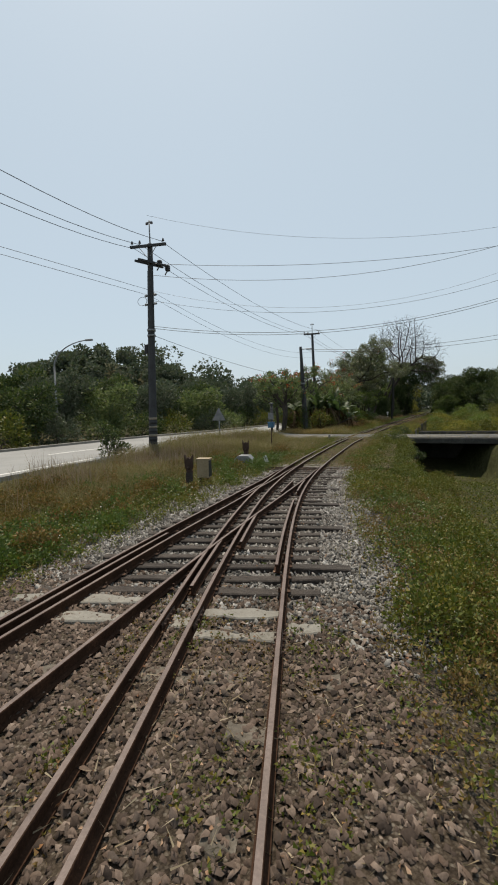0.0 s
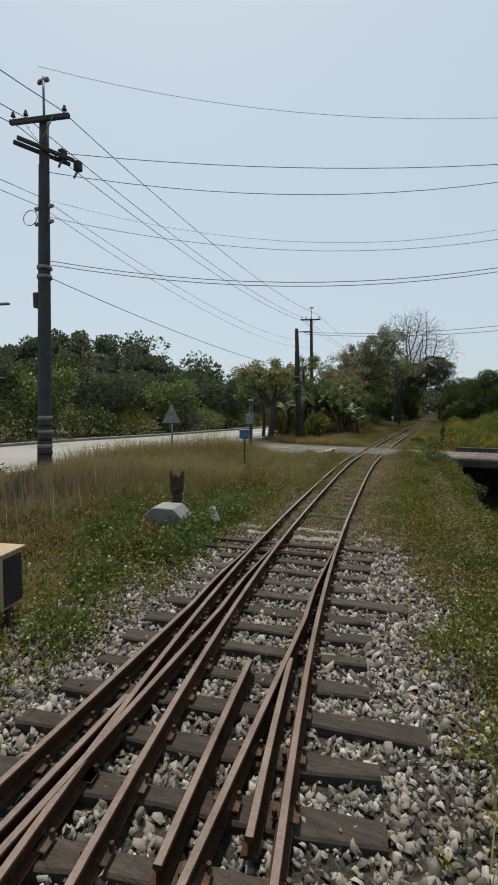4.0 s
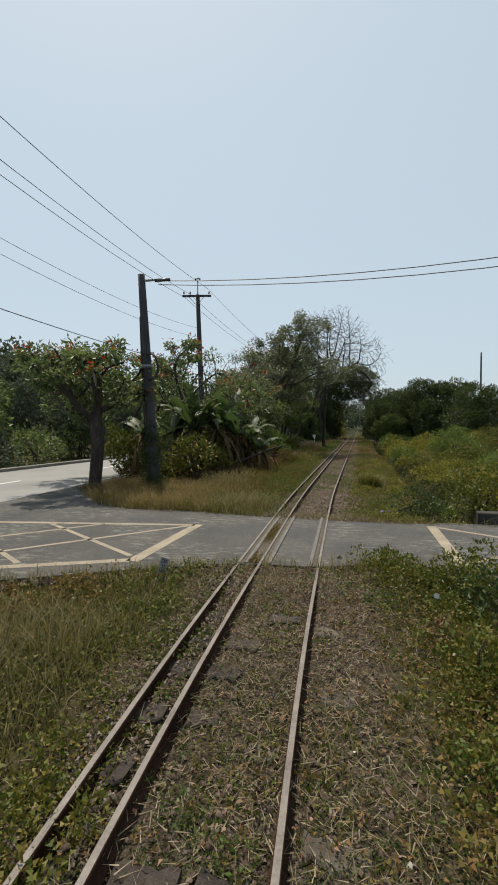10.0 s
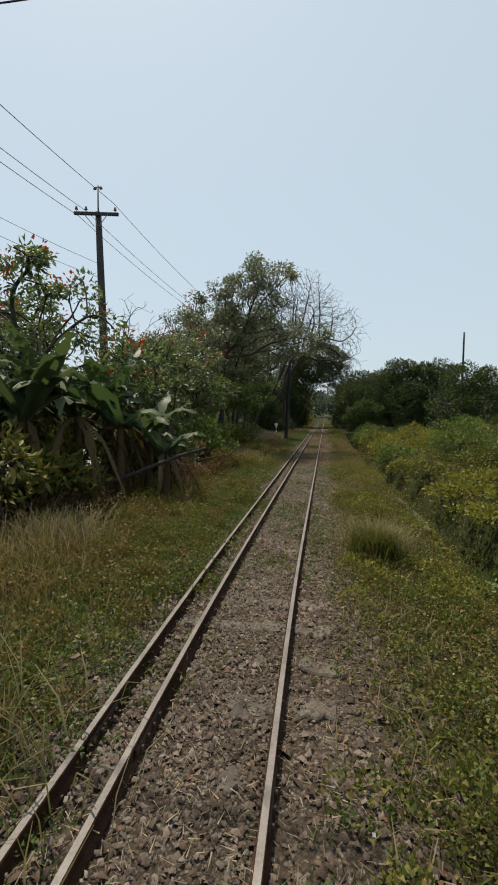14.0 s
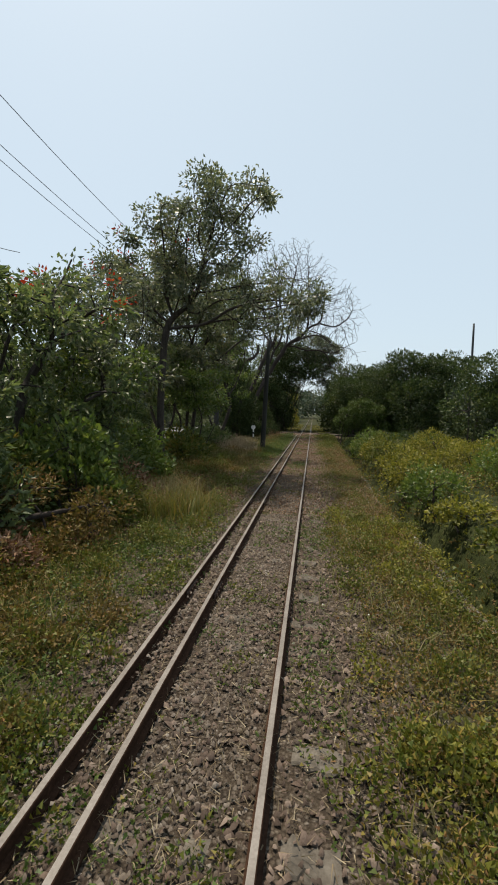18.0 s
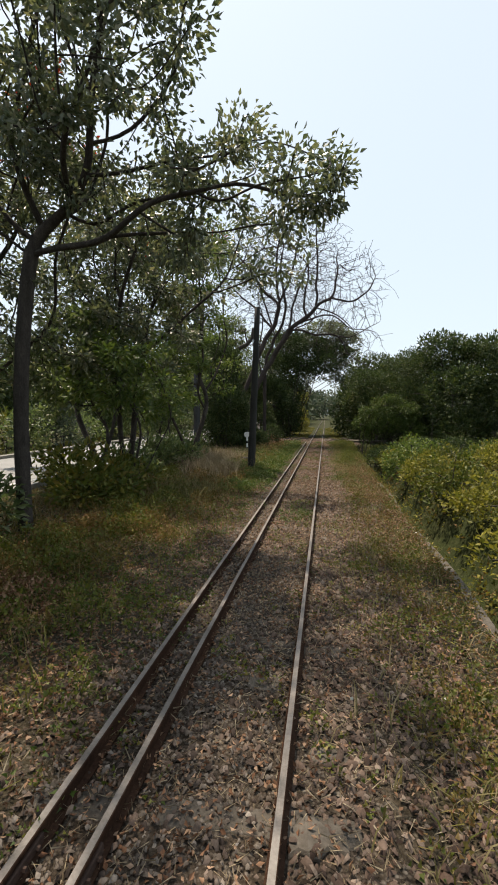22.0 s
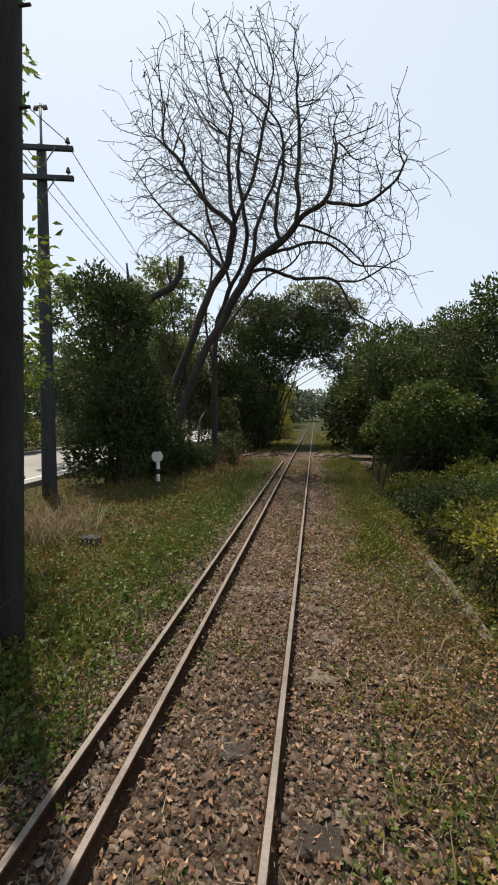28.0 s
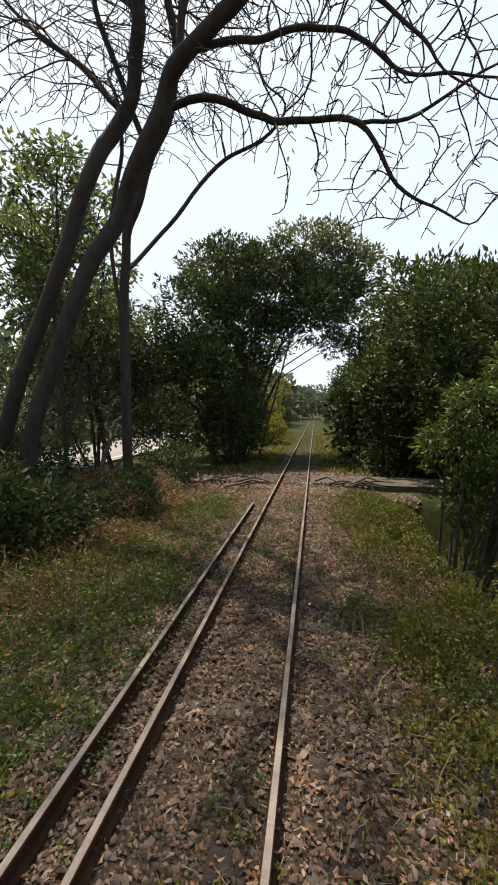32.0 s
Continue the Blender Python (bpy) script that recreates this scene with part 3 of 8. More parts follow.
def height(x, y):
    x, y = np.asarray(x, float), np.asarray(y, float)
    l = lateral(x, y)
    left = np.where(y < 13.4, spur(y), 0)
    z = -0.135 - 0.10 * sstep(1.3, 2.2, l) - 0.06 * sstep(1.6, 2.6, -l - left)
    z = z - 0.05 * sstep(1.8, 2.8, y) * (1 - sstep(12.6, 13.6, y)) * (1 - sstep(1.4, 2.2, l)) * (1 - sstep(1.4, 2.2, -l - left))
    # earth banked against the crossing
    z = z + 0.09 * sstep(24.6, 26.1, y) * (1 - sstep(29.6, 30.9, y)) * (1 - sstep(2.2, 2.9, l)) * (1 - sstep(4, 5.5, -l))
    # slope and ditch on the right
    e = ditch_edge(y)
    open_y = (1 - sstep(CROSS_Y0 - 0.2, CROSS_Y0, y) * (1 - sstep(CROSS_Y1 + 0.4, CROSS_Y1 + 0.7, y)) * (1 - sstep(2.9, 3.2, l))) * (1 - sstep(78.5, 79.2, y) * (1 - sstep(82.5, 83.2, y)))
    slope = -0.45 * sstep(1.6, e, l) * (1 - sstep(22, 31, y))
    wide = np.interp(y, [0, 25, 32, 40, 60, 78], [4.2, 4.0, 2.0, 0.9, 0.8, 1.4])
    steep = np.interp(y, [25, 40], [0.55, 0.22])
    dig = sstep(e - 0.15 + 0.12 * (y > 40), e + steep, l) * (1 - sstep(e + wide, e + wide + 0.9, l))
    z = z + open_y * (slope * (1 - sstep(e + wide, e + wide + 3, l)) - (1.25 + 0.35 * sstep(20, 25, y) * (1 - sstep(27, 30, y))) * dig)
    # mound beyond the road
    z = z + 14.5 * np.exp(-(((x + 74) / 26) ** 2) - ((y - 88) / 30) ** 2)
    calm = 1 - sstep(26.0, 26.5, y) * (1 - sstep(29.5, 30.0, y)) * sstep(-9, -8, x)
    on_road = sstep(0, 0.3, road_near(y) - x) * sstep(0, 0.3, x - road_far(y))
    z = z + 0.045 * rough_noise(x, y) * sstep(1.5, 2.5, np.abs(l)) * (1 - on_road) * calm
    return z - 0.06 * on_road


def spaced(mid, step, reach, grow_by):
    out, v, s = [mid], mid, step
    while v < reach:
        s *= grow_by
        v += s
        out.append(v)
    return out


gx = np.array(sorted([-a for a in spaced(9.0, 0.3, 1800, 1.16)] + list(np.arange(-8.75, 9.0, 0.25)) + spaced(9.25, 0.3, 1800, 1.16)))
gy = np.array(sorted([-a for a in spaced(8.0, 0.4, 1500, 1.25)] + list(np.arange(-7.7, 95, 0.3)) + spaced(95.2, 0.4, 2600, 1.13)))
GX, GY = np.meshgrid(gx, gy)
GZ = height(GX, GY)
nx, ny = len(gx), len(gy)
idx = np.arange(nx * ny).reshape(ny, nx)
quads = np.stack([idx[:-1, :-1], idx[:-1, 1:], idx[1:, 1:], idx[1:, :-1]], -1).reshape(-1, 4)
me = np_mesh("ground", np.stack([GX, GY, GZ], -1).reshape(-1, 3), quads)
l = lateral(GX, GY)
lf = np.where(GY < 13.4, spur(GY), 0)
wide_bed = np.where(GY < 13, 1.0, 0.55)
bed = (1 - sstep(1.3 * wide_bed + 0.15, 2.3 * wide_bed + 0.2, l)) * (1 - sstep(1.2 * wide_bed + 0.2, 2.2 * wide_bed, -l - lf))
bed = np.maximum(bed, 0.7 * sstep(34, 44, GY) * (1 - sstep(1.8, 3.0, np.abs(l)))) * (1 - 0.8 * sstep(83, 86, GY))
grey = (1 - sstep(11.5, 15.5, GY)) * sstep(1.2, 3.0, GY) * (1 - sstep(1.9, 2.5, l)) * (1 - sstep(1.9, 2.6, -l - lf))
green = 0.25 + 0.5 * sstep(83, 86, GY) + 0.45 * sstep(0.5, 2.5, l) + 0.35 * sstep(30, 40, GY) + 0.25 * rough_noise(GX * 0.5, GY * 0.4)
cover = np.stack([bed, np.clip(green, 0, 1), grey, np.ones_like(bed)], -1).reshape(-1, 4).astype(np.float32)
ca = me.color_attributes.new("cover", "FLOAT_COLOR", "POINT")
ca.data.foreach_set("color", cover.ravel())
me.polygons.foreach_set("use_smooth", np.ones(len(me.polygons), dtype=bool))
ground = tagged(link("ground", me, M_GROUND), "dry earth with grass verges, track bed and a ditch", "ground", kind="structure")


# ---- road and level crossing ----
def strip_mesh(name, left, right, z, thick):
    """A slab between two lines of (x, y) points, with its underside."""
    n = len(left)
    top = [(*p, z) for p in left] + [(*p, z) for p in right]
    low = [(*p, z - thick) for p in left] + [(*p, z - thick) for p in right]
    f = []
    for i in range(n - 1):
        f += [(i, i + n, i + n + 1, i + 1), (2 * n + i, 2 * n + i + 1, 3 * n + i + 1, 3 * n + i), (i, i + 1, 2 * n + i + 1, 2 * n + i), (n + i, 3 * n + i, 3 * n + i + 1, n + i + 1)]
    f += [(0, 2 * n, 3 * n, n), (n - 1, 2 * n - 1, 4 * n - 1, 3 * n - 1)]
    m = bpy.data.meshes.new(name)
    m.from_pydata(top + low, [], f)
    m.update()
    return m


ry = np.concatenate([np.arange(-40, 100, 1.0), np.arange(100, 400, 10.0)])
road = tagged(link("road", strip_mesh("road", list(zip(road_far(ry), ry)), list(zip(road_near(ry), ry)), -0.03, 0.3), M_ROAD), "pale grey sunlit asphalt road beside the railway", "road", kind="structure")


def paint_line(name, pts, width, z, material, parent):
    pts = [Vector((*p, 0)) for p in pts]
    lo, hi = [], []
    for i, p in enumerate(pts):
        d = (pts[min(i + 1, len(pts) - 1)] - pts[max(i - 1, 0)]).normalized()
        s = Vector((-d.y, d.x, 0)) * width / 2
        lo.append(tuple((p + s).xy))
        hi.append(tuple((p - s).xy))
    return link(name, strip_mesh(name, lo, hi, z, 0.003), material, parent)


for y0 in np.arange(-10, 90, 8.0):
    yy = np.linspace(y0, y0 + 4, 5)
    paint_line("lane_dash", list(zip((road_near(yy) + road_far(yy)) / 2, yy)), 0.13, -0.0255, M_WHITE, road)
yy = np.concatenate([np.arange(-20, 22, 1.0)])
paint_line("edge_line", list(zip(road_near(yy) - 0.5, yy)), 0.12, -0.0255, M_WHITE, road)
yy = np.arange(33, 100, 1.0)
paint_line("edge_line", list(zip(road_near(yy) - 0.5, yy)), 0.12, -0.0255, M_WHITE, road)
kerb_y = np.arange(-20, 140, 2.0)
far_kerb = link("kerb", strip_mesh("kerb", list(zip(road_far(kerb_y) - 0.35, kerb_y)), list(zip(road_far(kerb_y) - 0.002, kerb_y)), 0.1, 0.4), M_CONCRETE)
tagged(far_kerb, "low concrete kerb along the far side of the road", "kerb", kind="structure")

# the crossing: an apron that flares towards the road, cut by the rails
near_edge = [(-7.9, 20.5), (-6.2, 22.8), (-4.4, 24.3), (-3.4, 24.8), (-1.9, 25.6), (-0.6, 26.2), (0.6, 26.3), (1.6, 26.7), (2.6, 26.6), (4.6, 26.6), (9.0, 26.8), (16, 27.2)]
far_edge = [(-7.9, 33.2), (-6.4, 31.4), (-5.2, 30.1), (-4.2, 29.7), (-2.6, 29.75), (-0.9, 29.5), (0.4, 29.45), (1.4, 29.4), (2.6, 29.5), (4.6, 29.6), (9.0, 29.9), (16, 30.4)]
CROSS_Z = 0.002


def split_edge(edge, lo, hi):
    """The stretch of an edge line between two laterals."""
    out = []
    for i in range(40):
        u = lo + (hi - lo) * i / 39
        out.append((u, float(np.interp(u, [p[0] for p in edge], [p[1] for p in edge]))))
    return out


apron = empty("crossing_apron", 0, 28, 0)
tagged(apron, "worn grey asphalt level crossing with steel flangeway bars", "crossing", kind="structure")
for lo, hi in ((-7.9, -0.60), (-0.10, 0.30), (0.66, 16.0)):
    a, b = split_edge(far_edge, lo, hi), split_edge(near_edge, lo, hi)
    o = link("asphalt_panel", strip_mesh("asphalt_panel", a, b, CROSS_Z - 0.012, 0.3), M_ASPHALT, apron)
    o.location = (0, -28, 0)
for lo, hi in ((-0.60, -0.10), (0.30, 0.66)):
    a, b = split_edge(far_edge, lo, hi), split_edge(near_edge, lo, hi)
    o = link("flangeway_fill", strip_mesh("flangeway_fill", a, b, CROSS_Z - 0.0125, 0.25), M_ASPHALT, apron)
    o.location = (0, -28, 0)


def crossing_mark(name, pts, width, material):
    o = paint_line(name, pts, width, CROSS_Z - 0.008, material, apron)
    o.location = (0, -28, 0)


crossing_mark("yellow_border", [(-1.95, 28.45), (-2.05, 25.95)], 0.2, M_YELLOW)
crossing_mark("yellow_border", [(-2.0, 28.4), (-7.2, 27.6)], 0.14, M_YELLOW)
crossing_mark("yellow_border", [(-2.1, 26.0), (-6.6, 24.0)], 0.16, M_YELLOW)
for a, b in (((-2.1, 28.3), (-5.6, 24.6)), ((-3.8, 28.1), (-6.4, 25.4)), ((-2.2, 26.2), (-4.9, 27.9)), ((-3.6, 25.5), (-6.8, 27.5)), ((-5.2, 24.8), (-7.4, 26.2))):
    crossing_mark("yellow_hatch", [a, b], 0.09, M_YELLOW)
crossing_mark("yellow_border", [(2.5, 29.3), (2.55, 26.75)], 0.18, M_YELLOW)
for a, b in (((2.6, 29.2), (6.2, 27.0)), ((2.7, 27.0), (6.0, 29.4))):
    crossing_mark("yellow_hatch", [a, b], 0.1, M_YELLOW)

# culvert under the crossing on the right, and its parapets
culvert = empty("culvert_bridge", 6, 28, 0)
tagged(culvert, "concrete culvert bridge with shade in its dark colour, carrying the crossing over the ditch", "bridge", kind="structure")
# the shade on the bridge is put into this dark concrete colour
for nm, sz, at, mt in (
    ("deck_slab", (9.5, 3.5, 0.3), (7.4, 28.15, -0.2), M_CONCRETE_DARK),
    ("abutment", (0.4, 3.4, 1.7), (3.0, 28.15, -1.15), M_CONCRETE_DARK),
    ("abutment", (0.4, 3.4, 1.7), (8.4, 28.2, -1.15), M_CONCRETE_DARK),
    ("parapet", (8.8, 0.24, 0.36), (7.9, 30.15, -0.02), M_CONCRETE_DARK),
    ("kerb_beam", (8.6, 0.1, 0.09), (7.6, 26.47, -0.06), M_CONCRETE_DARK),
    # added panel that shuts out light so the opening looks black
    ("back_blocker", (5.2, 0.2, 1.6), (5.7, 29.75, -1.1), M_CONCRETE_DARK),
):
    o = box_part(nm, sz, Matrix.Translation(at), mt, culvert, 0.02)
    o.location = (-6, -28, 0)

# concrete lip along the ditch
yy = np.arange(37.5, 67.5, 0.75)
lip = link("ditch_wall", strip_mesh("ditch_wall", [(float(ditch_edge(v)) - 0.06 + 0.05 * math.sin(v), v) for v in yy], [(float(ditch_edge(v)) + 0.06 + 0.05 * math.sin(v), v) for v in yy], -0.215, 1.4), M_SLEEPER_BURIED)
tagged(lip, "rough concrete wall edging the ditch beside the track", "ditch wall", kind="structure")

# small crossing path at the far end
path_slab = empty("footpath_crossing", 0, 81, 0)
tagged(path_slab, "pale concrete path crossing the track", "path", kind="structure")
for lo, hi in ((-4.5, -0.5), (-0.3, 0.3), (0.5, 9.5)):
    o = link("path_panel", strip_mesh("path_panel", [(lo, 82.6 - 0.14 * lo), (hi, 82.6 - 0.14 * hi)], [(lo, 80.9 - 0.14 * lo), (hi, 80.9 - 0.14 * hi)], -0.11 if hi < 0.4 else -0.07, 0.35), M_SLEEPER if hi < 0.4 else M_SLEEPER_BURIED, path_slab)
    o.location = (0, -81, 0)


# ---- rails ----
PROFILE = [(-0.018, 0.0), (0.018, 0.0), (0.0225, -0.006), (0.022, -0.026), (0.007, -0.034), (0.007, -0.096), (0.042, -0.106), (0.042, -0.116), (-0.042, -0.116), (-0.042, -0.106), (-0.007, -0.096), (-0.007, -0.034), (-0.022, -0.026), (-0.0225, -0.006)]


def rail_mesh(name, ys, lat, raise_by=0.0, width=None):
    """A rail swept along the track; lat and width may vary with y."""
    vs, fs, k = [], [], len(PROFILE)
    for i, y in enumerate(ys):
        la = lat(y) if callable(lat) else lat
        w = 1.0 if width is None else width(y)
        s = float(track_slope(y))
        n = Vector((1, -s, 0)).normalized()
        c = track_point(y, la, raise_by)
        for px, pz in PROFILE:
            vs.append(c + n * px * w + Vector((0, 0, pz)))
        if i:
            b = (i - 1) * k
            fs += [(b + j, b + (j + 1) % k, b + k + (j + 1) % k, b + k + j) for j in range(k)]
    fs += [tuple(range(k)), tuple(reversed(range(len(vs) - k, len(vs))))]
    m = bpy.data.meshes.new(name)
    m.from_pydata(vs, [], fs)
    m.update()
    bm = bmesh.new()
    bm.from_mesh(m)
    bmesh.ops.recalc_face_normals(bm, faces=bm.faces)
    bm.to_mesh(m)
    bm.free()
    return m


def steps(a, b, d=0.5):
    return [float(v) for v in np.linspace(a, b, max(2, int(round((b - a) / d)) + 1))]


railway = tagged(empty("railway_track", 0, 0, 0), "three-rail narrow gauge railway track with rusty rails", "railway track")
near_y = steps(-16, 40) + steps(41, 100, 3) + steps(110, 240, 20)
for nm, la, ys in (("rail_right", GAUGE_R, near_y), ("rail_inner", GAUGE_I, near_y), ("rail_outer", GAUGE_O, steps(-16, 40) + steps(41, 77.5, 2))):
    link(nm, rail_mesh(nm, ys, la), M_RAIL, railway)
siding = tagged(empty("siding_track", 0, 0, 0), "second three-rail track joining through a rusty turnout", "railway track")
blade = lambda y: float(np.clip((13.3 - y) / 2.6, 0.12, 1.0))
for nm, g in (("rail_right", GAUGE_R), ("rail_inner", GAUGE_I), ("rail_outer", GAUGE_O)):
    la = lambda y, g=g: g - float(spur(y)) - 0.055 * blade(y) * (1 - float(sstep(0.05, 0.12, float(spur(y))))) * (1 if g < 0 else 1)
    link(nm, rail_mesh(nm, steps(-14, 13.2, 0.4), la, 0.003, blade), M_RAIL, siding, "diverging rail with planed switch blade")
for nm, la, a, b, off in (
    ("guard_rail", lambda y: 0.29, 3.3, 7.2, 0), ("guard_rail", lambda y: 0.27, 8.2, 9.7, 0),
    ("guard_rail", lambda y: GAUGE_O - float(spur(y)) + 0.12, -3, 4.6, 0), ("guard_rail", lambda y: 0.02 - float(spur(y)) * 0.3, 8.0, 9.6, 0),
    ("wing_rail", lambda y: GAUGE_I + 0.11, 4.2, 5.9, 0), ("wing_rail", lambda y: GAUGE_O + 0.1, 2.6, 4.4, 0), ("wing_rail", lambda y: GAUGE_I - float(spur(y)) - 0.1, 7.6, 9.0, 0),
):
    link(nm, rail_mesh(nm, steps(a, b, 0.4), la, -0.004), M_RAIL, siding)
# flangeway bars in the crossing
FILLS = ((-0.506, 0.13), (-0.657, 0.05), (-0.347, 0.06), (0.353, 0.05))
for la in (-0.60, -0.285, 0.295):
    bm = bmesh.new()
    ys = steps(26.25, 29.6, 0.55)
    for a, b in zip(ys[:-1], ys[1:]):
        p, q = track_point(a, la, -0.02), track_point(b, la, -0.02)
        d = q - p
        box(bm, (0.055, d.length, 0.06), Matrix.Translation((p + q) / 2) @ Matrix.Rotation(math.atan2(-d.x, d.y), 4, "Z"))
    part("flangeway_bar", bm, M_BAR, apron).location = (0, -28, 0)
# dirt and moss packed beside the rails
for la, wd in FILLS:
    pts = [tuple(track_point(y, la, 0).xy) for y in steps(26.3, 29.5, 0.3)]
    paint_line("packed_dirt", pts, wd, CROSS_Z - 0.006, M_FILL, apron).location = (0, -28, 0)


def place_on_track(y, lat, z, turn=0.0):
    s = float(track_slope(y))
    return Matrix.Translation(track_point(y, lat, z)) @ Matrix.Rotation(math.atan(-s) + turn, 4, "Z")


def slab_shape(length, width, thick, rng, wear=0.012):
    """A worn sleeper: bevelled, ends and edges uneven."""
    bm = bmesh.new()
    n = 6
    rows = []
    for i in range(n + 1):
        x = -length / 2 + length * i / n
        w = width / 2 + rng.uniform(-wear, wear)
        t = rng.uniform(-wear, wear) * 0.5
        rows.append([bm.verts.new((x, -w, -thick)), bm.verts.new((x, -w, t - 0.012)), bm.verts.new((x, -w + 0.014, t)), bm.verts.new((x, w - 0.014, t)), bm.verts.new((x, w, t - 0.012)), bm.verts.new((x, w, -thick))])
    for a, b in zip(rows[:-1], rows[1:]):
        for j in range(5):
            bm.faces.new((a[j], b[j], b[j + 1], a[j + 1]))
    bm.faces.new(rows[0])
    bm.faces.new(list(reversed(rows[-1])))
    bmesh.ops.recalc_face_normals(bm, faces=bm.faces)
    m = bpy.data.meshes.new("sleeper")
    bm.to_mesh(m)
    bm.free()
    return m


rngs = random.Random(5)
timber = [slab_shape(2.0, 0.155, 0.16, rngs, 0.02) for _ in range(5)]
short = [slab_shape(1.75, 0.2, 0.14, rngs, 0.02) for _ in range(6)]
pale = [slab_shape(2.05, 0.17, 0.16, rngs, 0.035) for _ in range(3)]
for m in timber:
    m.materials.append(M_SLEEPER)
for m in short:
    m.materials.append(M_SLEEPER_BURIED)
for m in pale:
    m.materials.append(M_PALE)


def lay(mesh, y, lat, z, parent, sx=1.0, turn=0.0, name="sleeper"):
    o = new(name, mesh)
    o.parent = parent
    o.matrix_basis = place_on_track(y, lat, z, turn) @ Matrix.Diagonal((sx, 1, 1, 1))
    return o


# turnout timbers, pale sleepers at both ends, half-buried sleepers elsewhere
for i, y in enumerate(np.arange(2.75, 13.2, 0.38)):
    d = float(spur(y))
    jit = rngs.uniform(-0.05, 0.05)
    lo, hi = -1.15 - d - (1.2 if y > 12.5 else 0), 0.86 + (0.35 if i % 5 == 2 else 0) + jit
    lay(timber[i % 5], y, (lo + hi) / 2, -0.118 - rngs.uniform(0, 0.02), siding, (hi - lo) / 2.0, rngs.uniform(-0.02, 0.02) + 0.03)
for y, la, w in ((1.78, 0.12, 0.46), (2.2, 0.1, 0.5), (2.0, -0.5, 0.2), (2.05, -1.75, 0.9), (2.45, -1.75, 0.9), (13.35, 0.12, 0.42), (13.8, 0.12, 0.45), (13.4, -0.85, 0.22), (13.75, -1.05, 0.3), (13.6, 0.95, 0.2), (1.95, 0.75, 0.18)):
    lay(pale[rngs.randrange(3)], y, la - 0.12, -0.112, railway, w * 0.82, rngs.uniform(-0.03, 0.03))
for y in np.arange(-12, 1.5, 0.6):
    lay(short[rngs.randrange(6)], y, 0.02, -0.128 - rngs.uniform(0, 0.03), railway, 1, rngs.uniform(-0.02, 0.02))
for y in np.arange(-12, 1.5, 0.6):
    lay(short[rngs.randrange(6)], y, -0.15 - float(spur(y)), -0.128 - rngs.uniform(0, 0.03), siding, 1, rngs.uniform(-0.02, 0.02))
for y in np.concatenate([np.arange(14.4, 26.2, 0.6), np.arange(30.0, 100, 0.6)]):
    lay(short[rngs.randrange(6)], y + rngs.uniform(-0.06, 0.06), -0.05 + rngs.uniform(-0.05, 0.05), -0.13 - rngs.uniform(0, 0.035), railway, 1, rngs.uniform(-0.04, 0.04))
# sleeper ends and broken pieces that stand out of the bed beside the rails
ends = [slab_shape(0.3, 0.17, 0.12, rngs, 0.03) for _ in range(4)]
for m in ends:
    m.materials.append(M_SLEEPER_BURIED)
for y in np.concatenate([np.arange(-3, 1.5, 0.6), np.arange(14.4, 26.2, 0.6), np.arange(30.0, 80, 0.6)]):
    if rngs.random() < 0.6:
        lay(ends[rngs.randrange(4)], y + rngs.uniform(-0.05, 0.05), 0.66 + rngs.uniform(-0.08, 0.08), -0.104 - rngs.uniform(0, 0.02), railway, rngs.uniform(0.6, 1.2), rngs.uniform(-0.12, 0.12), "sleeper_end")
    if rngs.random() < 0.3:
        lay(ends[rngs.randrange(4)], y + rngs.uniform(-0.05, 0.05), 0.22 + rngs.uniform(-0.06, 0.06), -0.11 - rngs.uniform(0, 0.02), railway, rngs.uniform(0.5, 0.9), rngs.uniform(-0.12, 0.12), "sleeper_end")

dark_ends = [slab_shape(0.3, 0.2, 0.12, rngs, 0.03) for _ in range(4)]
for m in dark_ends:
    m.materials.append(M_SLEEPER)
for y in np.arange(14.3, 25, 0.58):
    for la in (0.2, -0.2, -0.62):
        if rngs.random() < 0.6:
            lay(dark_ends[rngs.randrange(4)], y + rngs.uniform(-0.06, 0.06), la + rngs.uniform(-0.05, 0.05), -0.088 - rngs.uniform(0, 0.02), railway, rngs.uniform(0.6, 1.1), rngs.uniform(-0.15, 0.15), "sleeper_end")

for y in np.arange(57.5, 79, 0.58):
    for la in (0.2, -0.95, 0.68):
        if rngs.random() < 0.38:
            lay(dark_ends[rngs.randrange(4)], y + rngs.uniform(-0.06, 0.06), la + rngs.uniform(-0.06, 0.06), -0.1 - rngs.uniform(0, 0.02), railway, rngs.uniform(0.4, 0.7), rngs.uniform(-0.15, 0.15), "sleeper_end")

# steel chair plates and spikes on the turnout timbers, fishplates at rail joints
bm = bmesh.new()
box(bm, (0.14, 0.1, 0.014), None, 0.003)
for sx in (-0.055, 0.055):
    cone(bm, 0.014, 0.012, 0.04, Matrix.Translation((sx, 0.03 * (1 if sx > 0 else -1), 0.02)), 8)
plate = bpy.data.meshes.new("chair_plate")
bm.to_mesh(plate)
bm.free()
plate.materials.append(M_PLATE)
for y in np.arange(2.75, 13.2, 0.38):
    d = float(spur(y))
    for la in (GAUGE_R, GAUGE_I, GAUGE_O, GAUGE_R - d, GAUGE_I - d, GAUGE_O - d):
        lay(plate, y, la, -0.099, siding, 1, 0, "chair_plate")
bm = bmesh.new()
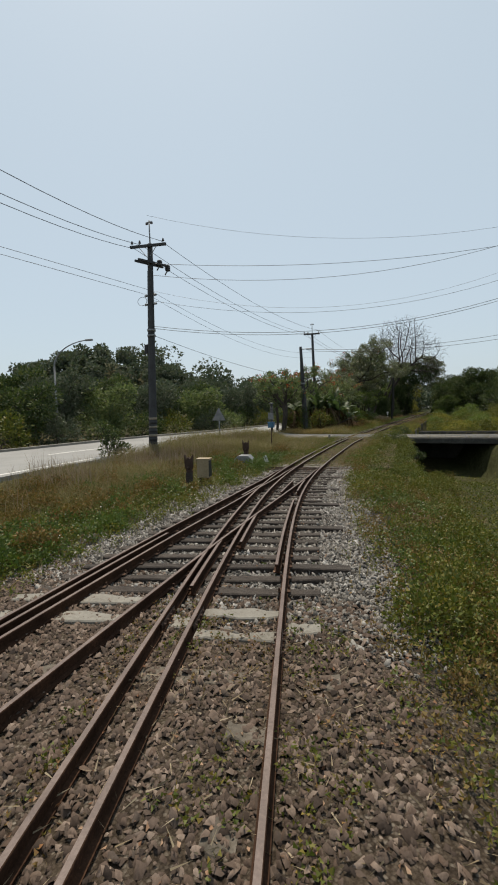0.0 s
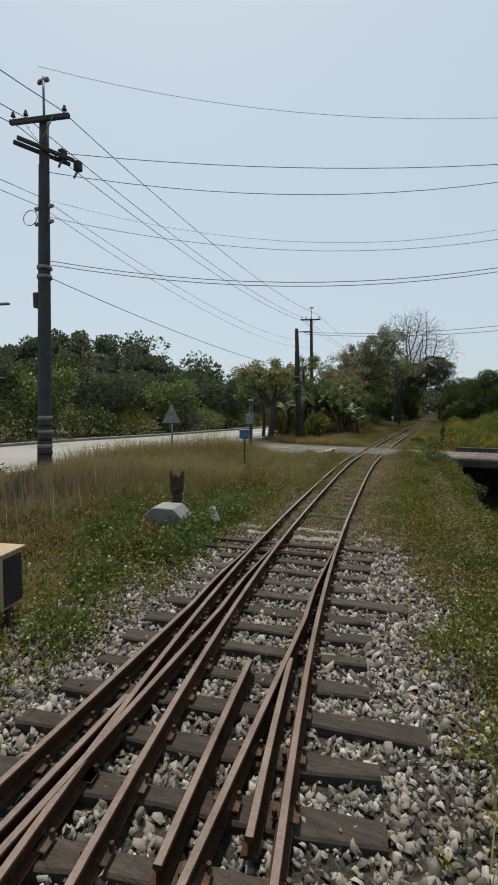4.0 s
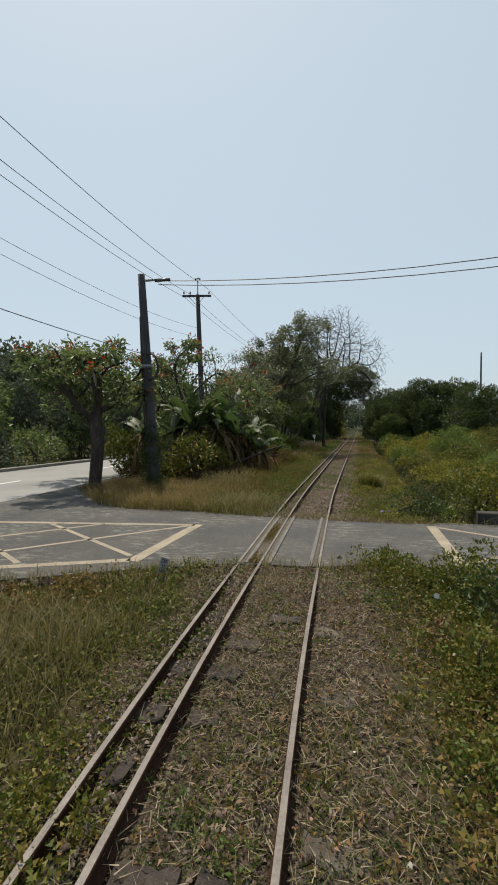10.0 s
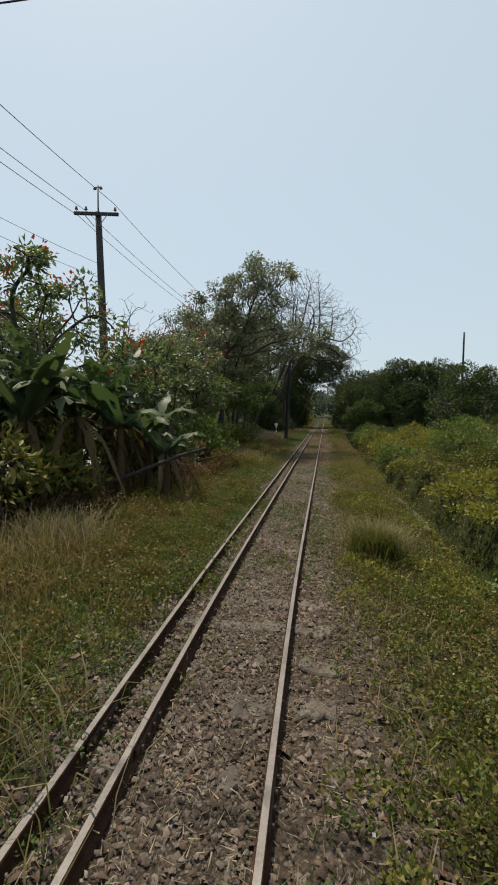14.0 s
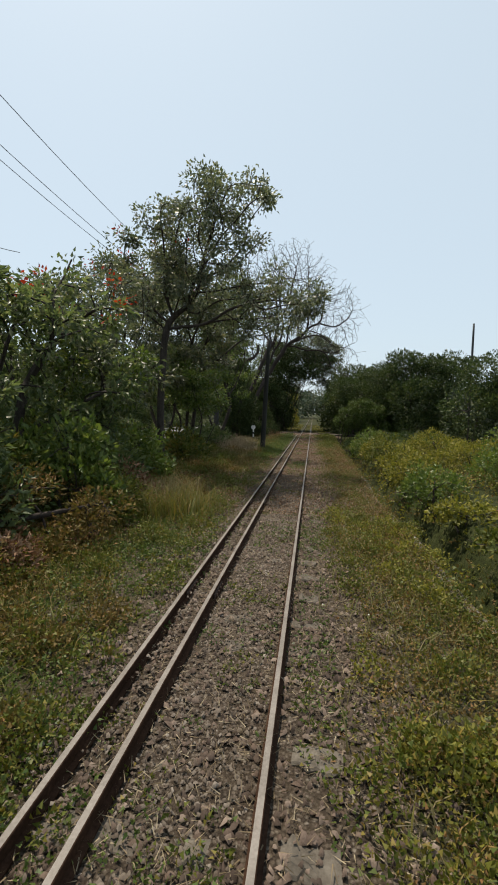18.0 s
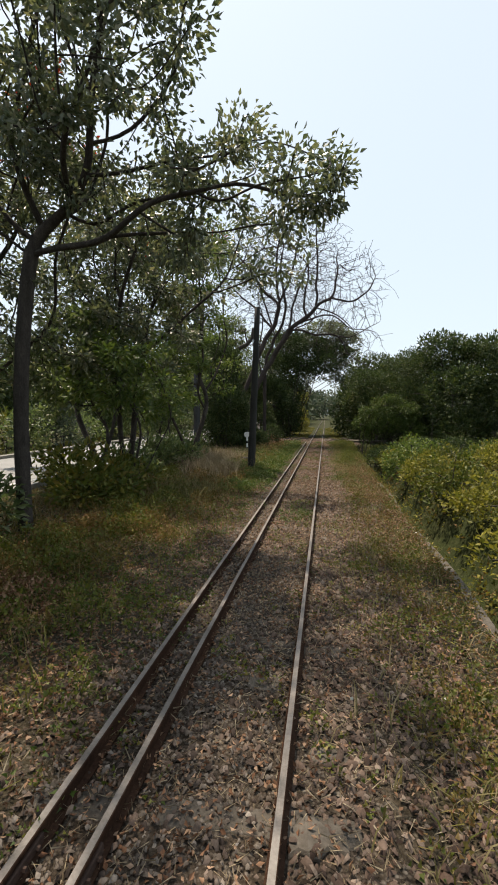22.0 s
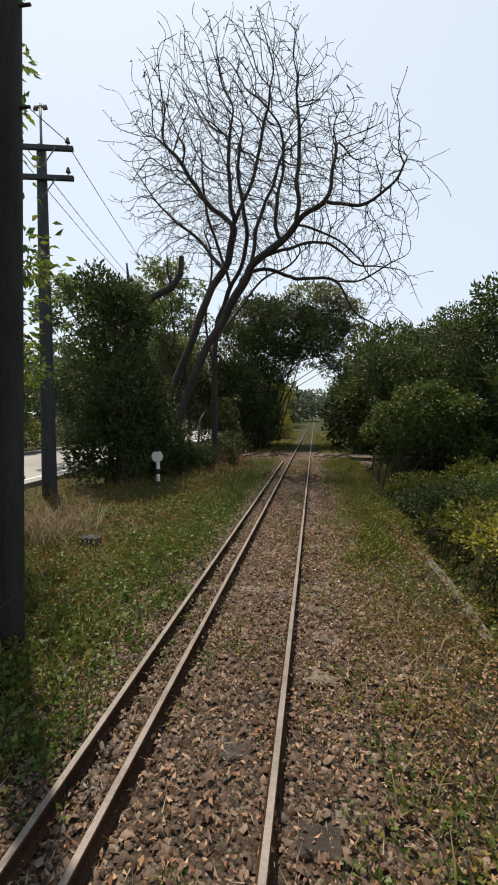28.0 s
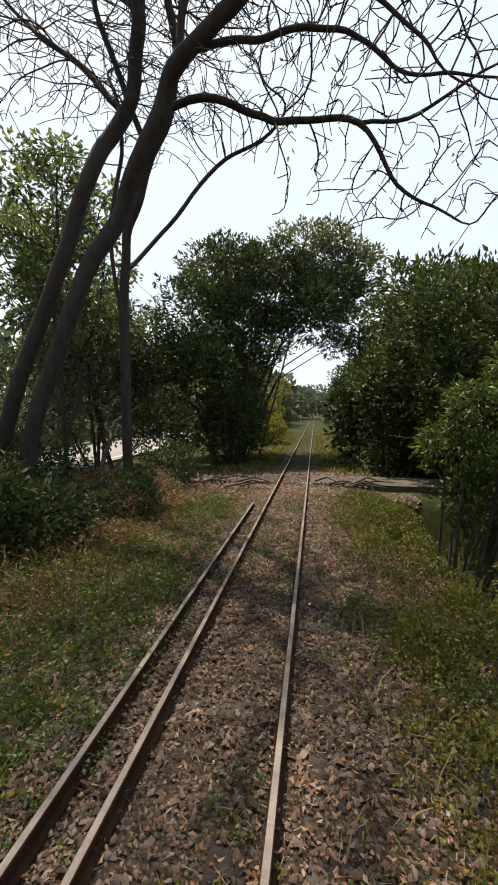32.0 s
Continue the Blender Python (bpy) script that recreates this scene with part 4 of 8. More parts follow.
for sx in (-1, 1):
    box(bm, (0.018, 0.42, 0.05), Matrix.Translation((sx * 0.02, 0, -0.066)), 0.004)
    for k in (-0.15, -0.05, 0.05, 0.15):
        cone(bm, 0.013, 0.013, 0.03, Matrix.Translation((sx * 0.033, k, -0.066)) @ Matrix.Rotation(radians(90), 4, "Y"), 6)
fish = bpy.data.meshes.new("fishplate")
bm.to_mesh(fish)
bm.free()
fish.materials.append(M_RUST)
for k, y in enumerate([-6.0, 1.6, 9.9, 15.2, 20.6, 25.5, 31.0, 36.0, 41.5, 46.5, 52.0, 57.0, 62.5, 67.5, 73.0]):
    for la in (GAUGE_R, GAUGE_I, GAUGE_O):
        lay(fish, y + (0.4 if la < 0 else 0), la, 0, railway, 1, 0, "fishplate")
box_rod = tagged(empty("point_rodding", 0, 0, 0), "rusty point rods running to the lever box", "point rodding")
rod_part("rod", track_point(12.82, -2.5, -0.1), track_point(12.82, 0.38, -0.1), 0.018, 0.018, M_RUST, box_rod, 8)
rod_part("rod", track_point(12.45, -2.4, -0.1), track_point(12.45, 0.3, -0.1), 0.014, 0.014, M_RUST, box_rod, 8)
box_part("tie_bar", (1.2, 0.06, 0.015), place_on_track(12.55, -0.1, -0.1), M_RUST, box_rod)


# ---- poles and wires ----
def crossarm(parent, at, length, along, size=0.09, pins=(), wood=M_POLE):
    """A wooden arm with pin insulators at the given places along it."""
    d = Vector(along).normalized()
    m = Matrix.Translation(at) @ Matrix.Rotation(math.atan2(d.y, d.x), 4, "Z")
    arm = box_part("crossarm", (length, size, size * 1.2), m, wood, parent, 0.008)
    for p in pins:
        bm = bmesh.new()
        cone(bm, 0.012, 0.012, 0.16, Matrix.Translation((p, 0, 0.1)), 6)
        cone(bm, 0.065, 0.05, 0.05, Matrix.Translation((p, 0, 0.17)), 12)
        cone(bm, 0.05, 0.03, 0.07, Matrix.Translation((p, 0, 0.23)), 12)
        bmesh.ops.transform(bm, matrix=m, verts=bm.verts)
        part("insulator", bm, M_CERAMIC, arm, "dark brown pin insulator")
    return arm


def pole_shaft(parent, h, r0, r1, material, lean=(0, 0), sink=0.4):
    bm = bmesh.new()
    n, seg = 10, 16
    rings = []
    for i in range(n + 1):
        f = i / n
        z = -sink + (h + sink) * f
        r = r0 + (r1 - r0) * f
        rings.append([bm.verts.new((lean[0] * z + r * math.cos(a), lean[1] * z + r * math.sin(a), z)) for a in (2 * math.pi * k / seg for k in range(seg))])
    for a, b in zip(rings[:-1], rings[1:]):
        for k in range(seg):
            bm.faces.new((a[k], a[(k + 1) % seg], b[(k + 1) % seg], b[k]))
    bm.faces.new(rings[-1])
    return part("shaft", bm, material, parent, "", True)


def band(parent, z, hgt, r, material, lean=(0, 0), label=""):
    bm = bmesh.new()
    cone(bm, r, r, hgt, Matrix.Translation((lean[0] * z, lean[1] * z, z)), 16)
    return part("band", bm, material, parent, label, True)




def line_pole(x, y, h, lean, label, extra, second=0.0):
    p = tagged(empty("utility_pole", x, y, -0.15), label, "utility pole", "poles along the road")
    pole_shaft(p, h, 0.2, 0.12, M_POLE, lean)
    tx, ty = lean[0] * h, lean[1] * h
    rod_part("top_rod", (tx, ty, h - 0.3), (tx, ty, h + 1.05), 0.035, 0.03, M_GALV, p)
    box_part("top_bracket", (0.34, 0.06, 0.05), Matrix.Translation((tx, ty, h + 0.97)), M_GALV, p)
    crossarm(p, (tx, ty - 0.16, h - 0.12), 1.75, (0.97, 0.22, 0), 0.1, (-0.78, -0.4, 0.74))
    bm = bmesh.new()
    for s in (-1, 1):
        cone(bm, 0.045, 0.045, 0.1, Matrix.Translation((tx + s * 0.13, ty, h + 0.92)) @ Matrix.Rotation(radians(90), 4, "Y"), 10)
    part("spool_insulator", bm, M_CERAMIC, p)
    for s in (-1, 1):
        rod_part("brace", (tx + s * 0.1, ty - 0.15, h - 0.6), (tx + s * 0.48, ty - 0.15, h - 0.16), 0.016, 0.016, M_GALV, p, 6)
    if second:
        crossarm(p, (tx, ty - 0.16, h - second), 1.75, (0.97, 0.22, 0), 0.1, (-0.78, 0.74))
        rod_part("brace", (tx + 0.1, ty - 0.15, h - second - 0.5), (tx + 0.48, ty - 0.15, h - second - 0.05), 0.016, 0.016, M_GALV, p, 6)
    if extra:
        for s in (-0.13, 0.13):
            crossarm(p, (tx + s, ty - s * 0.4, h - 0.86), 1.5, (0.35, 0.94, 0), 0.08)
        for kx, ky, kz in ((0.2, 0.42, 0.78), (0.36, 0.82, 0.92)):
            box_part("cutout_switch", (0.2, 0.2, 0.28), Matrix.Translation((tx + kx, ty + ky, h - kz)), M_BLACK, p, 0.03)
            rod_part("cutout_tube", (tx + kx - 0.16, ty + ky, h - kz - 0.3), (tx + kx, ty + ky, h - kz - 0.1), 0.03, 0.03, M_GALV, p, 8)
        # a loop of slack cable hanging at the side
        a = np.linspace(0, 2 * math.pi, 15)
        loop = np.stack([tx * 0.75 - 0.42 + 0.26 * np.cos(a), np.full(15, ty - 0.1), h - 2.55 + 0.2 * np.sin(a)], 1)
        link("slack_loop", tubes("slack_loop", [(loop, np.full(15, 0.012))], 5), M_BLACK, p)
        for z in (h - 2.3, h - 2.7):
            bm = bmesh.new()
            for s in (-1, 1):
                cone(bm, 0.06, 0.045, 0.12, Matrix.Translation((tx * z / h + s * 0.26, ty, z)) @ Matrix.Rotation(radians(90), 4, "Y"), 10)
            box(bm, (0.6, 0.05, 0.04), Matrix.Translation((tx * z / h, ty, z)))
            part("spool_bracket", bm, M_GALV, p)
        for z in (h - 3.9, h - 4.15):
            band(p, z, 0.09, 0.2, M_GALV, lean)
        bm = bmesh.new()
        box(bm, (0.2, 0.16, 0.42), Matrix.Translation((lean[0] * 5.2 - 0.28, 0, h - 4.75)), 0.02)
        part("junction_box", bm, M_BLACK, p)
        rod_part("conduit", (lean[0] - 0.2, -0.1, 0.2), (tx - 0.13, ty - 0.08, h - 1.2), 0.02, 0.02, M_BLACK, p, 6)
        for i in range(6):
            band(p, 0.75 + i * 0.2, 0.1, 0.205 - 0.003 * i, M_YELLOW if i % 2 else M_BLACK, lean)
    return p


line_pole(-7.45, 15.9, 9.77, (0.03, 0), "tall grey concrete utility pole with two crossarms, switches and striped foot", True)
line_pole(-8.15, 46.25, 10.05, (-0.03, 0), "grey concrete utility pole with one crossarm among trees", False)
line_pole(-6.4, 69.4, 8.97, (0.0, 0), "grey concrete utility pole with crossarms behind trees", False, 0.85)
line_pole(-12.0, 103, 10.5, (0.0, 0), "distant grey concrete utility pole", False)
line_pole(-1.6, -16, 10.0, (0.0, 0), "grey concrete utility pole beside the road", False)

p2 = tagged(empty("utility_pole", -5.3, 33.5, -0.15), "dark leaning telephone pole with a cable bracket", "utility pole")
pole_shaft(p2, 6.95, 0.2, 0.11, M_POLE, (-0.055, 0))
box_part("cable_bracket", (0.75, 0.06, 0.06), Matrix.Translation((-0.05, 0, 6.75)), M_GALV, p2)
rod_part("strain_insulator", (0.1, 0, 6.72), (0.6, 0, 6.72), 0.05, 0.05, M_CERAMIC, p2)
band(p2, 4.0, 0.12, 0.19, M_GALV, (-0.055, 0))
loop = [(-0.1 + 0.34 * math.sin(f) ** 0.8, -0.2 + 0.03 * math.cos(3 * f), 4.0 + 0.42 * math.cos(f)) for f in np.linspace(0.02, math.pi - 0.02, 18)]
link("cable_coil", tubes("cable_coil", [(loop, np.full(18, 0.034)), ([(x + 0.03, y - 0.05, z - 0.03) for x, y, z in loop], np.full(18, 0.028)), ([(-0.22, -0.2, 5.3), (-0.1, -0.22, 5.0), (-0.14, -0.2, 4.4)], np.full(3, 0.012))], 7), M_BLACK, p2)
link("riser_cable", tubes("riser_cable", [([(-0.42, -0.06, 5.6), (-0.4, -0.07, 4.9), (-0.37, -0.08, 4.2), (-0.32, -0.1, 3.0), (-0.26, -0.12, 1.6), (-0.2, -0.14, 0.2)], np.full(6, 0.022))], 6), M_BLACK, p2)

p5 = tagged(empty("telephone_pole", -2.12, 61.9, -0.2), "old dark tarred wooden pole without wires", "pole")
pole_shaft(p5, 6.05, 0.15, 0.1, M_TARPOLE, (0.035, 0))
for z in (5.5, 4.7):
    rod_part("step_bolt", (0.035 * z - 0.2, 0, z), (0.035 * z + 0.2, 0, z), 0.014, 0.014, M_RUST, p5, 6)
for (x, y, h) in ((17.7, 90, 12.3), (19.3, 30.0, 12.4), (32, 30.4, 12.8)):
    o = tagged(empty("utility_pole", x, y, -0.2), "slim grey utility pole standing behind trees", "utility pole")
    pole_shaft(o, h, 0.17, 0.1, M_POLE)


def wire(a, b, sag, r=0.014, label="thin black overhead wire"):
    a, b = np.array(a, float), np.array(b, float)
    f = np.linspace(0, 1, 25)[:, None]
    pts = a + (b - a) * f
    pts[:, 2] -= (4 * sag * f * (1 - f))[:, 0]
    me = tubes("overhead_wire", [(pts, np.full(25, r))], 5)
    return tagged(link("overhead_wire", me, M_WIRE), label, "overhead wire", "overhead wires")


P0, P1, P3, P7, P9 = (-1.6, -16), (-7.2, 15.8), (-8.45, 46.1), (-6.4, 69.25), (-12, 102.9)
tops = {P0: (10.1, 10.1, 10.1), P1: (9.52, 9.64, 9.62), P3: (9.75, 9.9, 10.15), P7: (8.85, 8.85, 8.85), P9: (10.5, 10.5, 10.5)}
for a, b, sag in ((P0, P1, 1.95), (P1, P3, 0.68), (P3, P7, 0.6), (P7, P9, 0.6)):
    for i, dx in enumerate((-0.78, -0.42, 0.72)):
        wire((a[0] + dx, a[1], tops[a][i]), (b[0] + dx, b[1], tops[b][i]), sag, 0.012)
for z, zz, s in ((7.53, 7.87, 0.93), (7.28, 7.32, 0.95)):
    wire((P1[0], P1[1], z), (P3[0], P3[1], zz), s, 0.008)
    wire((P1[0], P1[1], z), (-11.3, -16, z), 0.0, 0.01)
wire((P1[0], P1[1], 5.5), (-5.4, 33.5, 4.2), 0.3, 0.011)
# the lines that leave the tall pole across the track
for z, end, sag, r in ((10.87, (17.44, 25.4, 12.15), 2.08, 0.006), (8.74, (16.31, 27.93, 11.35), 1.07, 0.011), (8.22, (15.65, 29.15, 13.21), 1.92, 0.011), (7.52, (16.1, 28.34, 12.98), 2.98, 0.006), (7.07, (15.88, 28.75, 11.94), 2.45, 0.008)):
    wire((P1[0], P1[1], z), end, sag, r)
for z, zz in ((5.9, 10.7), (5.8, 10.56)):
    wire((P1[0], P1[1], z), (15.9, 28.8, zz), 2.07, 0.012)
for z, zz, s in ((6.56, 12.5, 2.56), (6.44, 11.9, 2.54)):
    wire((-5.1, 33.5, z), (32, 30.4, zz), s, 0.0125)


# ---- trackside things on the left ----
cab = tagged(empty("relay_cabinet", -0.88, 9.42, -0.2), "small cream steel relay cabinet on legs beside the track", "cabinet")
cab.rotation_euler = (0, 0, radians(14))
cab.scale = (0.82, 0.82, 0.86)
box_part("body", (0.42, 0.36, 0.62), Matrix.Translation((0, 0, 0.55)), M_CREAM, cab, 0.012)
box_part("roof", (0.48, 0.42, 0.03), Matrix.Translation((0, 0, 0.875)), M_CREAM, cab, 0.006)
box_part("door", (0.34, 0.02, 0.54), Matrix.Translation((0.0, -0.188, 0.55)), M_CREAM, cab, 0.004)
box_part("side_panel", (0.02, 0.3, 0.54), Matrix.Translation((0.218, 0, 0.55)), M_BLACK, cab, 0.004)
for sx in (-0.14, 0.14):
    box_part("leg", (0.07, 0.1, 0.3), Matrix.Translation((sx, 0, 0.12)), M_RUST, cab)
lev = tagged(empty("lever_stand", -0.92, 8.68, -0.24), "rusty point lever stand with a fork head", "lever stand")


def lever_head(parent):
    """A squat timber post that carries a flared fork of rusty plate."""
    box_part("post", (0.15, 0.15, 0.6), Matrix.Translation((0, 0, 0.2)), M_SLEEPER, parent, 0.015, "weathered timber post")
    box_part("shoe", (0.11, 0.16, 0.05), Matrix.Translation((0.03, 0, 0.52)), M_RUST, parent, 0.008)
    bm = bmesh.new()
    sec = [(-0.06, 0.5), (0.06, 0.5), (0.12, 0.66), (0.13, 0.98), (0.06, 0.86), (0, 0.92), (-0.06, 0.84), (-0.13, 0.98), (-0.12, 0.66)]
    fr = [bm.verts.new((x, -0.035, z)) for x, z in sec]
    bk = [bm.verts.new((x, 0.035, z)) for x, z in sec]
    bm.faces.new(list(reversed(fr)))
    bm.faces.new(bk)
    for i in range(len(sec)):
        j = (i + 1) % len(sec)
        bm.faces.new((fr[i], fr[j], bk[j], bk[i]))
    bmesh.ops.recalc_face_normals(bm, faces=bm.faces)
    part("fork", bm, M_RUST, parent, "flared fork of rusty plate")
    bm = bmesh.new()
    cone(bm, 0.05, 0.03, 0.1, Matrix.Translation((0, -0.07, 0.62)) @ Matrix.Rotation(radians(90), 4, "X"), 12)
    part("pivot", bm, M_RUST, parent)


lever_head(lev)

wb = tagged(empty("point_machine_cover", -1.16, 12.8, -0.16), "pale grey gabled steel cover of a point machine", "machine cover")
wb.rotation_euler = (0, 0, radians(12))
wb.scale = (1.0, 1.0, 1.08)
bm = bmesh.new()
sec = [(-0.34, 0), (0.34, 0), (0.34, 0.26), (0.16, 0.42), (-0.2, 0.42), (-0.34, 0.3)]
fr = [bm.verts.new((x, -0.24, z)) for x, z in sec]
bk = [bm.verts.new((x, 0.24, z)) for x, z in sec]
bm.faces.new(list(reversed(fr)))
bm.faces.new(bk)
for i in range(6):
    bm.faces.new((fr[i], fr[(i + 1) % 6], bk[(i + 1) % 6], bk[i]))
bmesh.ops.recalc_face_normals(bm, faces=bm.faces)
bmesh.ops.bevel(bm, geom=list(bm.edges), offset=0.012, segments=1, affect="EDGES")
part("cover", bm, M_GALV, wb, "pale grey painted steel hood")
box_part("base_plate", (0.8, 0.6, 0.03), Matrix.Translation((0, 0, 0.0)), M_RUST, wb)
box_part("latch", (0.03, 0.08, 0.06), Matrix.Translation((0.35, 0, 0.16)), M_BLACK, wb)
ls2 = tagged(empty("lever_stand", -1.42, 13.45, -0.2), "rusty point lever stand with a fork head", "lever stand")
lever_head(ls2)
bc = tagged(empty("marker_board", -0.42, 13.25, -0.18), "tilted white marker board lettered BC", "marker board")
bc.rotation_euler = (radians(-8), radians(-22), radians(15))
bc.scale = (0.75, 0.75, 0.75)
box_part("board", (0.16, 0.02, 0.34), Matrix.Translation((0, 0, 0.42)), M_WHITE, bc, 0.004)
box_part("stake", (0.06, 0.04, 0.3), Matrix.Translation((0, 0.02, 0.12)), M_BLACK, bc, 0.004)
cu = bpy.data.curves.new("lettering", "FONT")
cu.body, cu.size, cu.extrude, cu.align_x, cu.space_line = "B\nC", 0.14, 0.002, "CENTER", 0.8
tmp = bpy.data.objects.new("lettering", cu)
scene.collection.objects.link(tmp)
tm = bpy.data.meshes.new_from_object(tmp.evaluated_get(bpy.context.evaluated_depsgraph_get()))
bpy.data.objects.remove(tmp)
tm.transform(Matrix.Translation((0, -0.0125, 0.46)) @ Matrix.Rotation(radians(90), 4, "X"))
link("lettering", tm, M_BLACK, bc)

cb = tagged(empty("curve_board", -1.43, 25.45, -0.2), "small tilted white curve board lettered R=800", "marker board")
cb.rotation_euler = (radians(-14), radians(14), radians(8))
box_part("board", (0.11, 0.015, 0.32), Matrix.Translation((0, 0, 0.27)), M_GALV, cb, 0.003)
box_part("stake", (0.06, 0.05, 0.22), Matrix.Translation((0.01, 0.02, 0.02)), M_CONCRETE_DARK, cb, 0.006)
cu = bpy.data.curves.new("lettering", "FONT")
cu.body, cu.size, cu.extrude, cu.align_x, cu.align_y = "R=800", 0.105, 0.0015, "CENTER", "CENTER"
tmp = bpy.data.objects.new("lettering", cu)
scene.collection.objects.link(tmp)
tm = bpy.data.meshes.new_from_object(tmp.evaluated_get(bpy.context.evaluated_depsgraph_get()))
bpy.data.objects.remove(tmp)
tm.transform(Matrix.Translation((0, -0.0095, 0.27)) @ Matrix.Rotation(radians(90), 4, "X") @ Matrix.Rotation(radians(-90), 4, "Z"))
link("lettering", tm, M_BLACK, cb)

bb = tagged(empty("trackside_box", -2.75, 19.4, -0.15), "small blue steel box on a thin rusty post", "switch box")
rod_part("post", (0, 0, -0.1), (0, 0, 1.15), 0.025, 0.025, M_RUST, bb)
box_part("box", (0.3, 0.18, 0.26), Matrix.Translation((0, 0, 1.24)), M_BLUE, bb, 0.012)
box_part("lid", (0.34, 0.22, 0.03), Matrix.Translation((0, 0, 1.385)), M_BLUE, bb, 0.006)
tri = tagged(empty("warning_sign", -6.9, 21.6, -0.15), "triangular traffic sign seen from its grey back", "traffic sign")
rod_part("post", (0, 0, -0.2), (0, 0, 2.15), 0.035, 0.035, M_GALV, tri)
bm = bmesh.new()
tv = [bm.verts.new((0.5 * math.sin(a) * 1.02, -0.05, 1.7 + 0.5 * math.cos(a))) for a in (0, 2 * math.pi / 3, 4 * math.pi / 3)]
ff = bm.faces.new(tv)
ex = bmesh.ops.extrude_face_region(bm, geom=[ff])
bmesh.ops.translate(bm, verts=[v for v in ex["geom"] if isinstance(v, bmesh.types.BMVert)], vec=(0, 0.02, 0))
bmesh.ops.recalc_face_normals(bm, faces=bm.faces)
bmesh.ops.bevel(bm, geom=list(bm.edges), offset=0.006, segments=1, affect="EDGES")
part("plate", bm, M_GALV, tri)
box_part("clamp", (0.16, 0.06, 0.04), Matrix.Translation((0, -0.02, 1.8)), M_GALV, tri)
cs = tagged(empty("crossing_signal_post", -4.5, 23.9, -0.15), "grey steel post with a small plate at the crossing", "sign post")
rod_part("post", (0, 0, -0.1), (0, 0, 2.35), 0.075, 0.07, M_POLE, cs, 12)
box_part("plate", (0.34, 0.04, 0.4), Matrix.Translation((-0.02, -0.1, 1.6)), M_GALV, cs, 0.01)
box_part("cap", (0.2, 0.2, 0.08), Matrix.Translation((0, 0, 2.38)), M_GALV, cs, 0.02)
for z in (0.5, 1.2, 2.0):
    band(cs, z, 0.05, 0.085, M_BLACK)
lampp = tagged(empty("street_lamp", -20.6, 22.3, -0.1), "grey street lamp with a curved arm over the road", "street lamp")
rod_part("post", (0, 0, -0.2), (0, 0, 5.4), 0.09, 0.06, M_GALV, lampp)
arc = [(0, 0, 5.4)] + [(3.0 * (1 - math.cos(a)), 0, 5.4 + 1.75 * math.sin(a)) for a in np.linspace(0.15, 1.45, 9)]
link("arm", tubes("arm", [(arc, np.linspace(0.055, 0.035, len(arc)))], 8), M_GALV, lampp)
box_part("lantern", (0.6, 0.18, 0.12), Matrix.Translation((arc[-1][0] + 0.3, 0, arc[-1][2])), M_GALV, lampp, 0.03)
lampp.rotation_euler = (0, 0, radians(10))

# dwarf marker near the end
dm = tagged(empty("dwarf_marker", -3.78, 70.55, -0.2), "white round marker disc on a short black and white post", "railway marker")
rod_part("post", (0.0, 0, -0.1), (0.0, 0, 0.85), 0.05, 0.05, M_WHITE, dm)
for z in (0.2, 0.55):
    band(dm, z, 0.14, 0.054, M_BLACK)
bm = bmesh.new()
cone(bm, 0.17, 0.17, 0.03, Matrix.Translation((0, -0.06, 0.98)) @ Matrix.Rotation(radians(90), 4, "X"), 8)
part("disc", bm, M_WHITE, dm)
box_part("top_cap", (0.1, 0.08, 0.12), Matrix.Translation((0, -0.04, 1.17)), M_BLACK, dm, 0.01)
jb = tagged(empty("ground_box", -2.9, 64.9, -0.15), "black ribbed plastic box lying in the grass", "box")
box_part("body", (0.3, 0.24, 0.16), Matrix.Translation((0, 0, 0.1)), M_BLACK, jb, 0.02)
for k in (-0.09, 0, 0.09):
    box_part("rib", (0.02, 0.26, 0.18), Matrix.Translation((k, 0, 0.1)), M_BLACK, jb, 0.004)


# ---- trees ----
def unit(v):
    return v / (np.linalg.norm(v) + 1e-9)


def leaf_cloud(rng, tips, per, clump, size, width, flat=0.75, up=0.25):
    c = np.array([p for p, _ in tips])
    d = np.array([v for _, v in tips])
    k = np.repeat(np.arange(len(c)), per)
    off = rng.normal(size=(len(k), 3)) * clump * np.array([1, 1, flat])
    axis = off * 1.4 / max(clump, 1e-6) + d[k] * 0.7 + rng.normal(size=off.shape) * 0.6 + np.array([0, 0, up])
    return leaf_mesh("crown", c[k] + off, axis, size, width, rng)


def drooping(rng, tips, per, clump, size, width):
    """Many narrow leaves hanging in loose bunches from each twig's end."""
    c = np.array([p for p, _ in tips])
    d = np.array([v for _, v in tips])
    n = rng.integers(int(per * 0.5), int(per * 1.5) + 1, len(c))
    k = np.repeat(np.arange(len(c)), n)
    wide = (clump * rng.uniform(0.6, 1.35, len(c)))[k][:, None]
    u = rng.normal(size=(len(k), 3))
    u /= np.linalg.norm(u, axis=1)[:, None]
    pos = c[k] + u * wide * rng.uniform(0.1, 1.0, (len(k), 1)) ** 0.6 * np.array([1, 1, 0.7]) - d[k] * wide * rng.uniform(0, 0.8, (len(k), 1))
    return leaf_mesh("crown", pos, u * 0.8 + d[k] * 0.3 + rng.normal(0, 0.35, u.shape) + np.array([0, 0, -0.3]), size, width, rng, 0.3, 0.25, True)


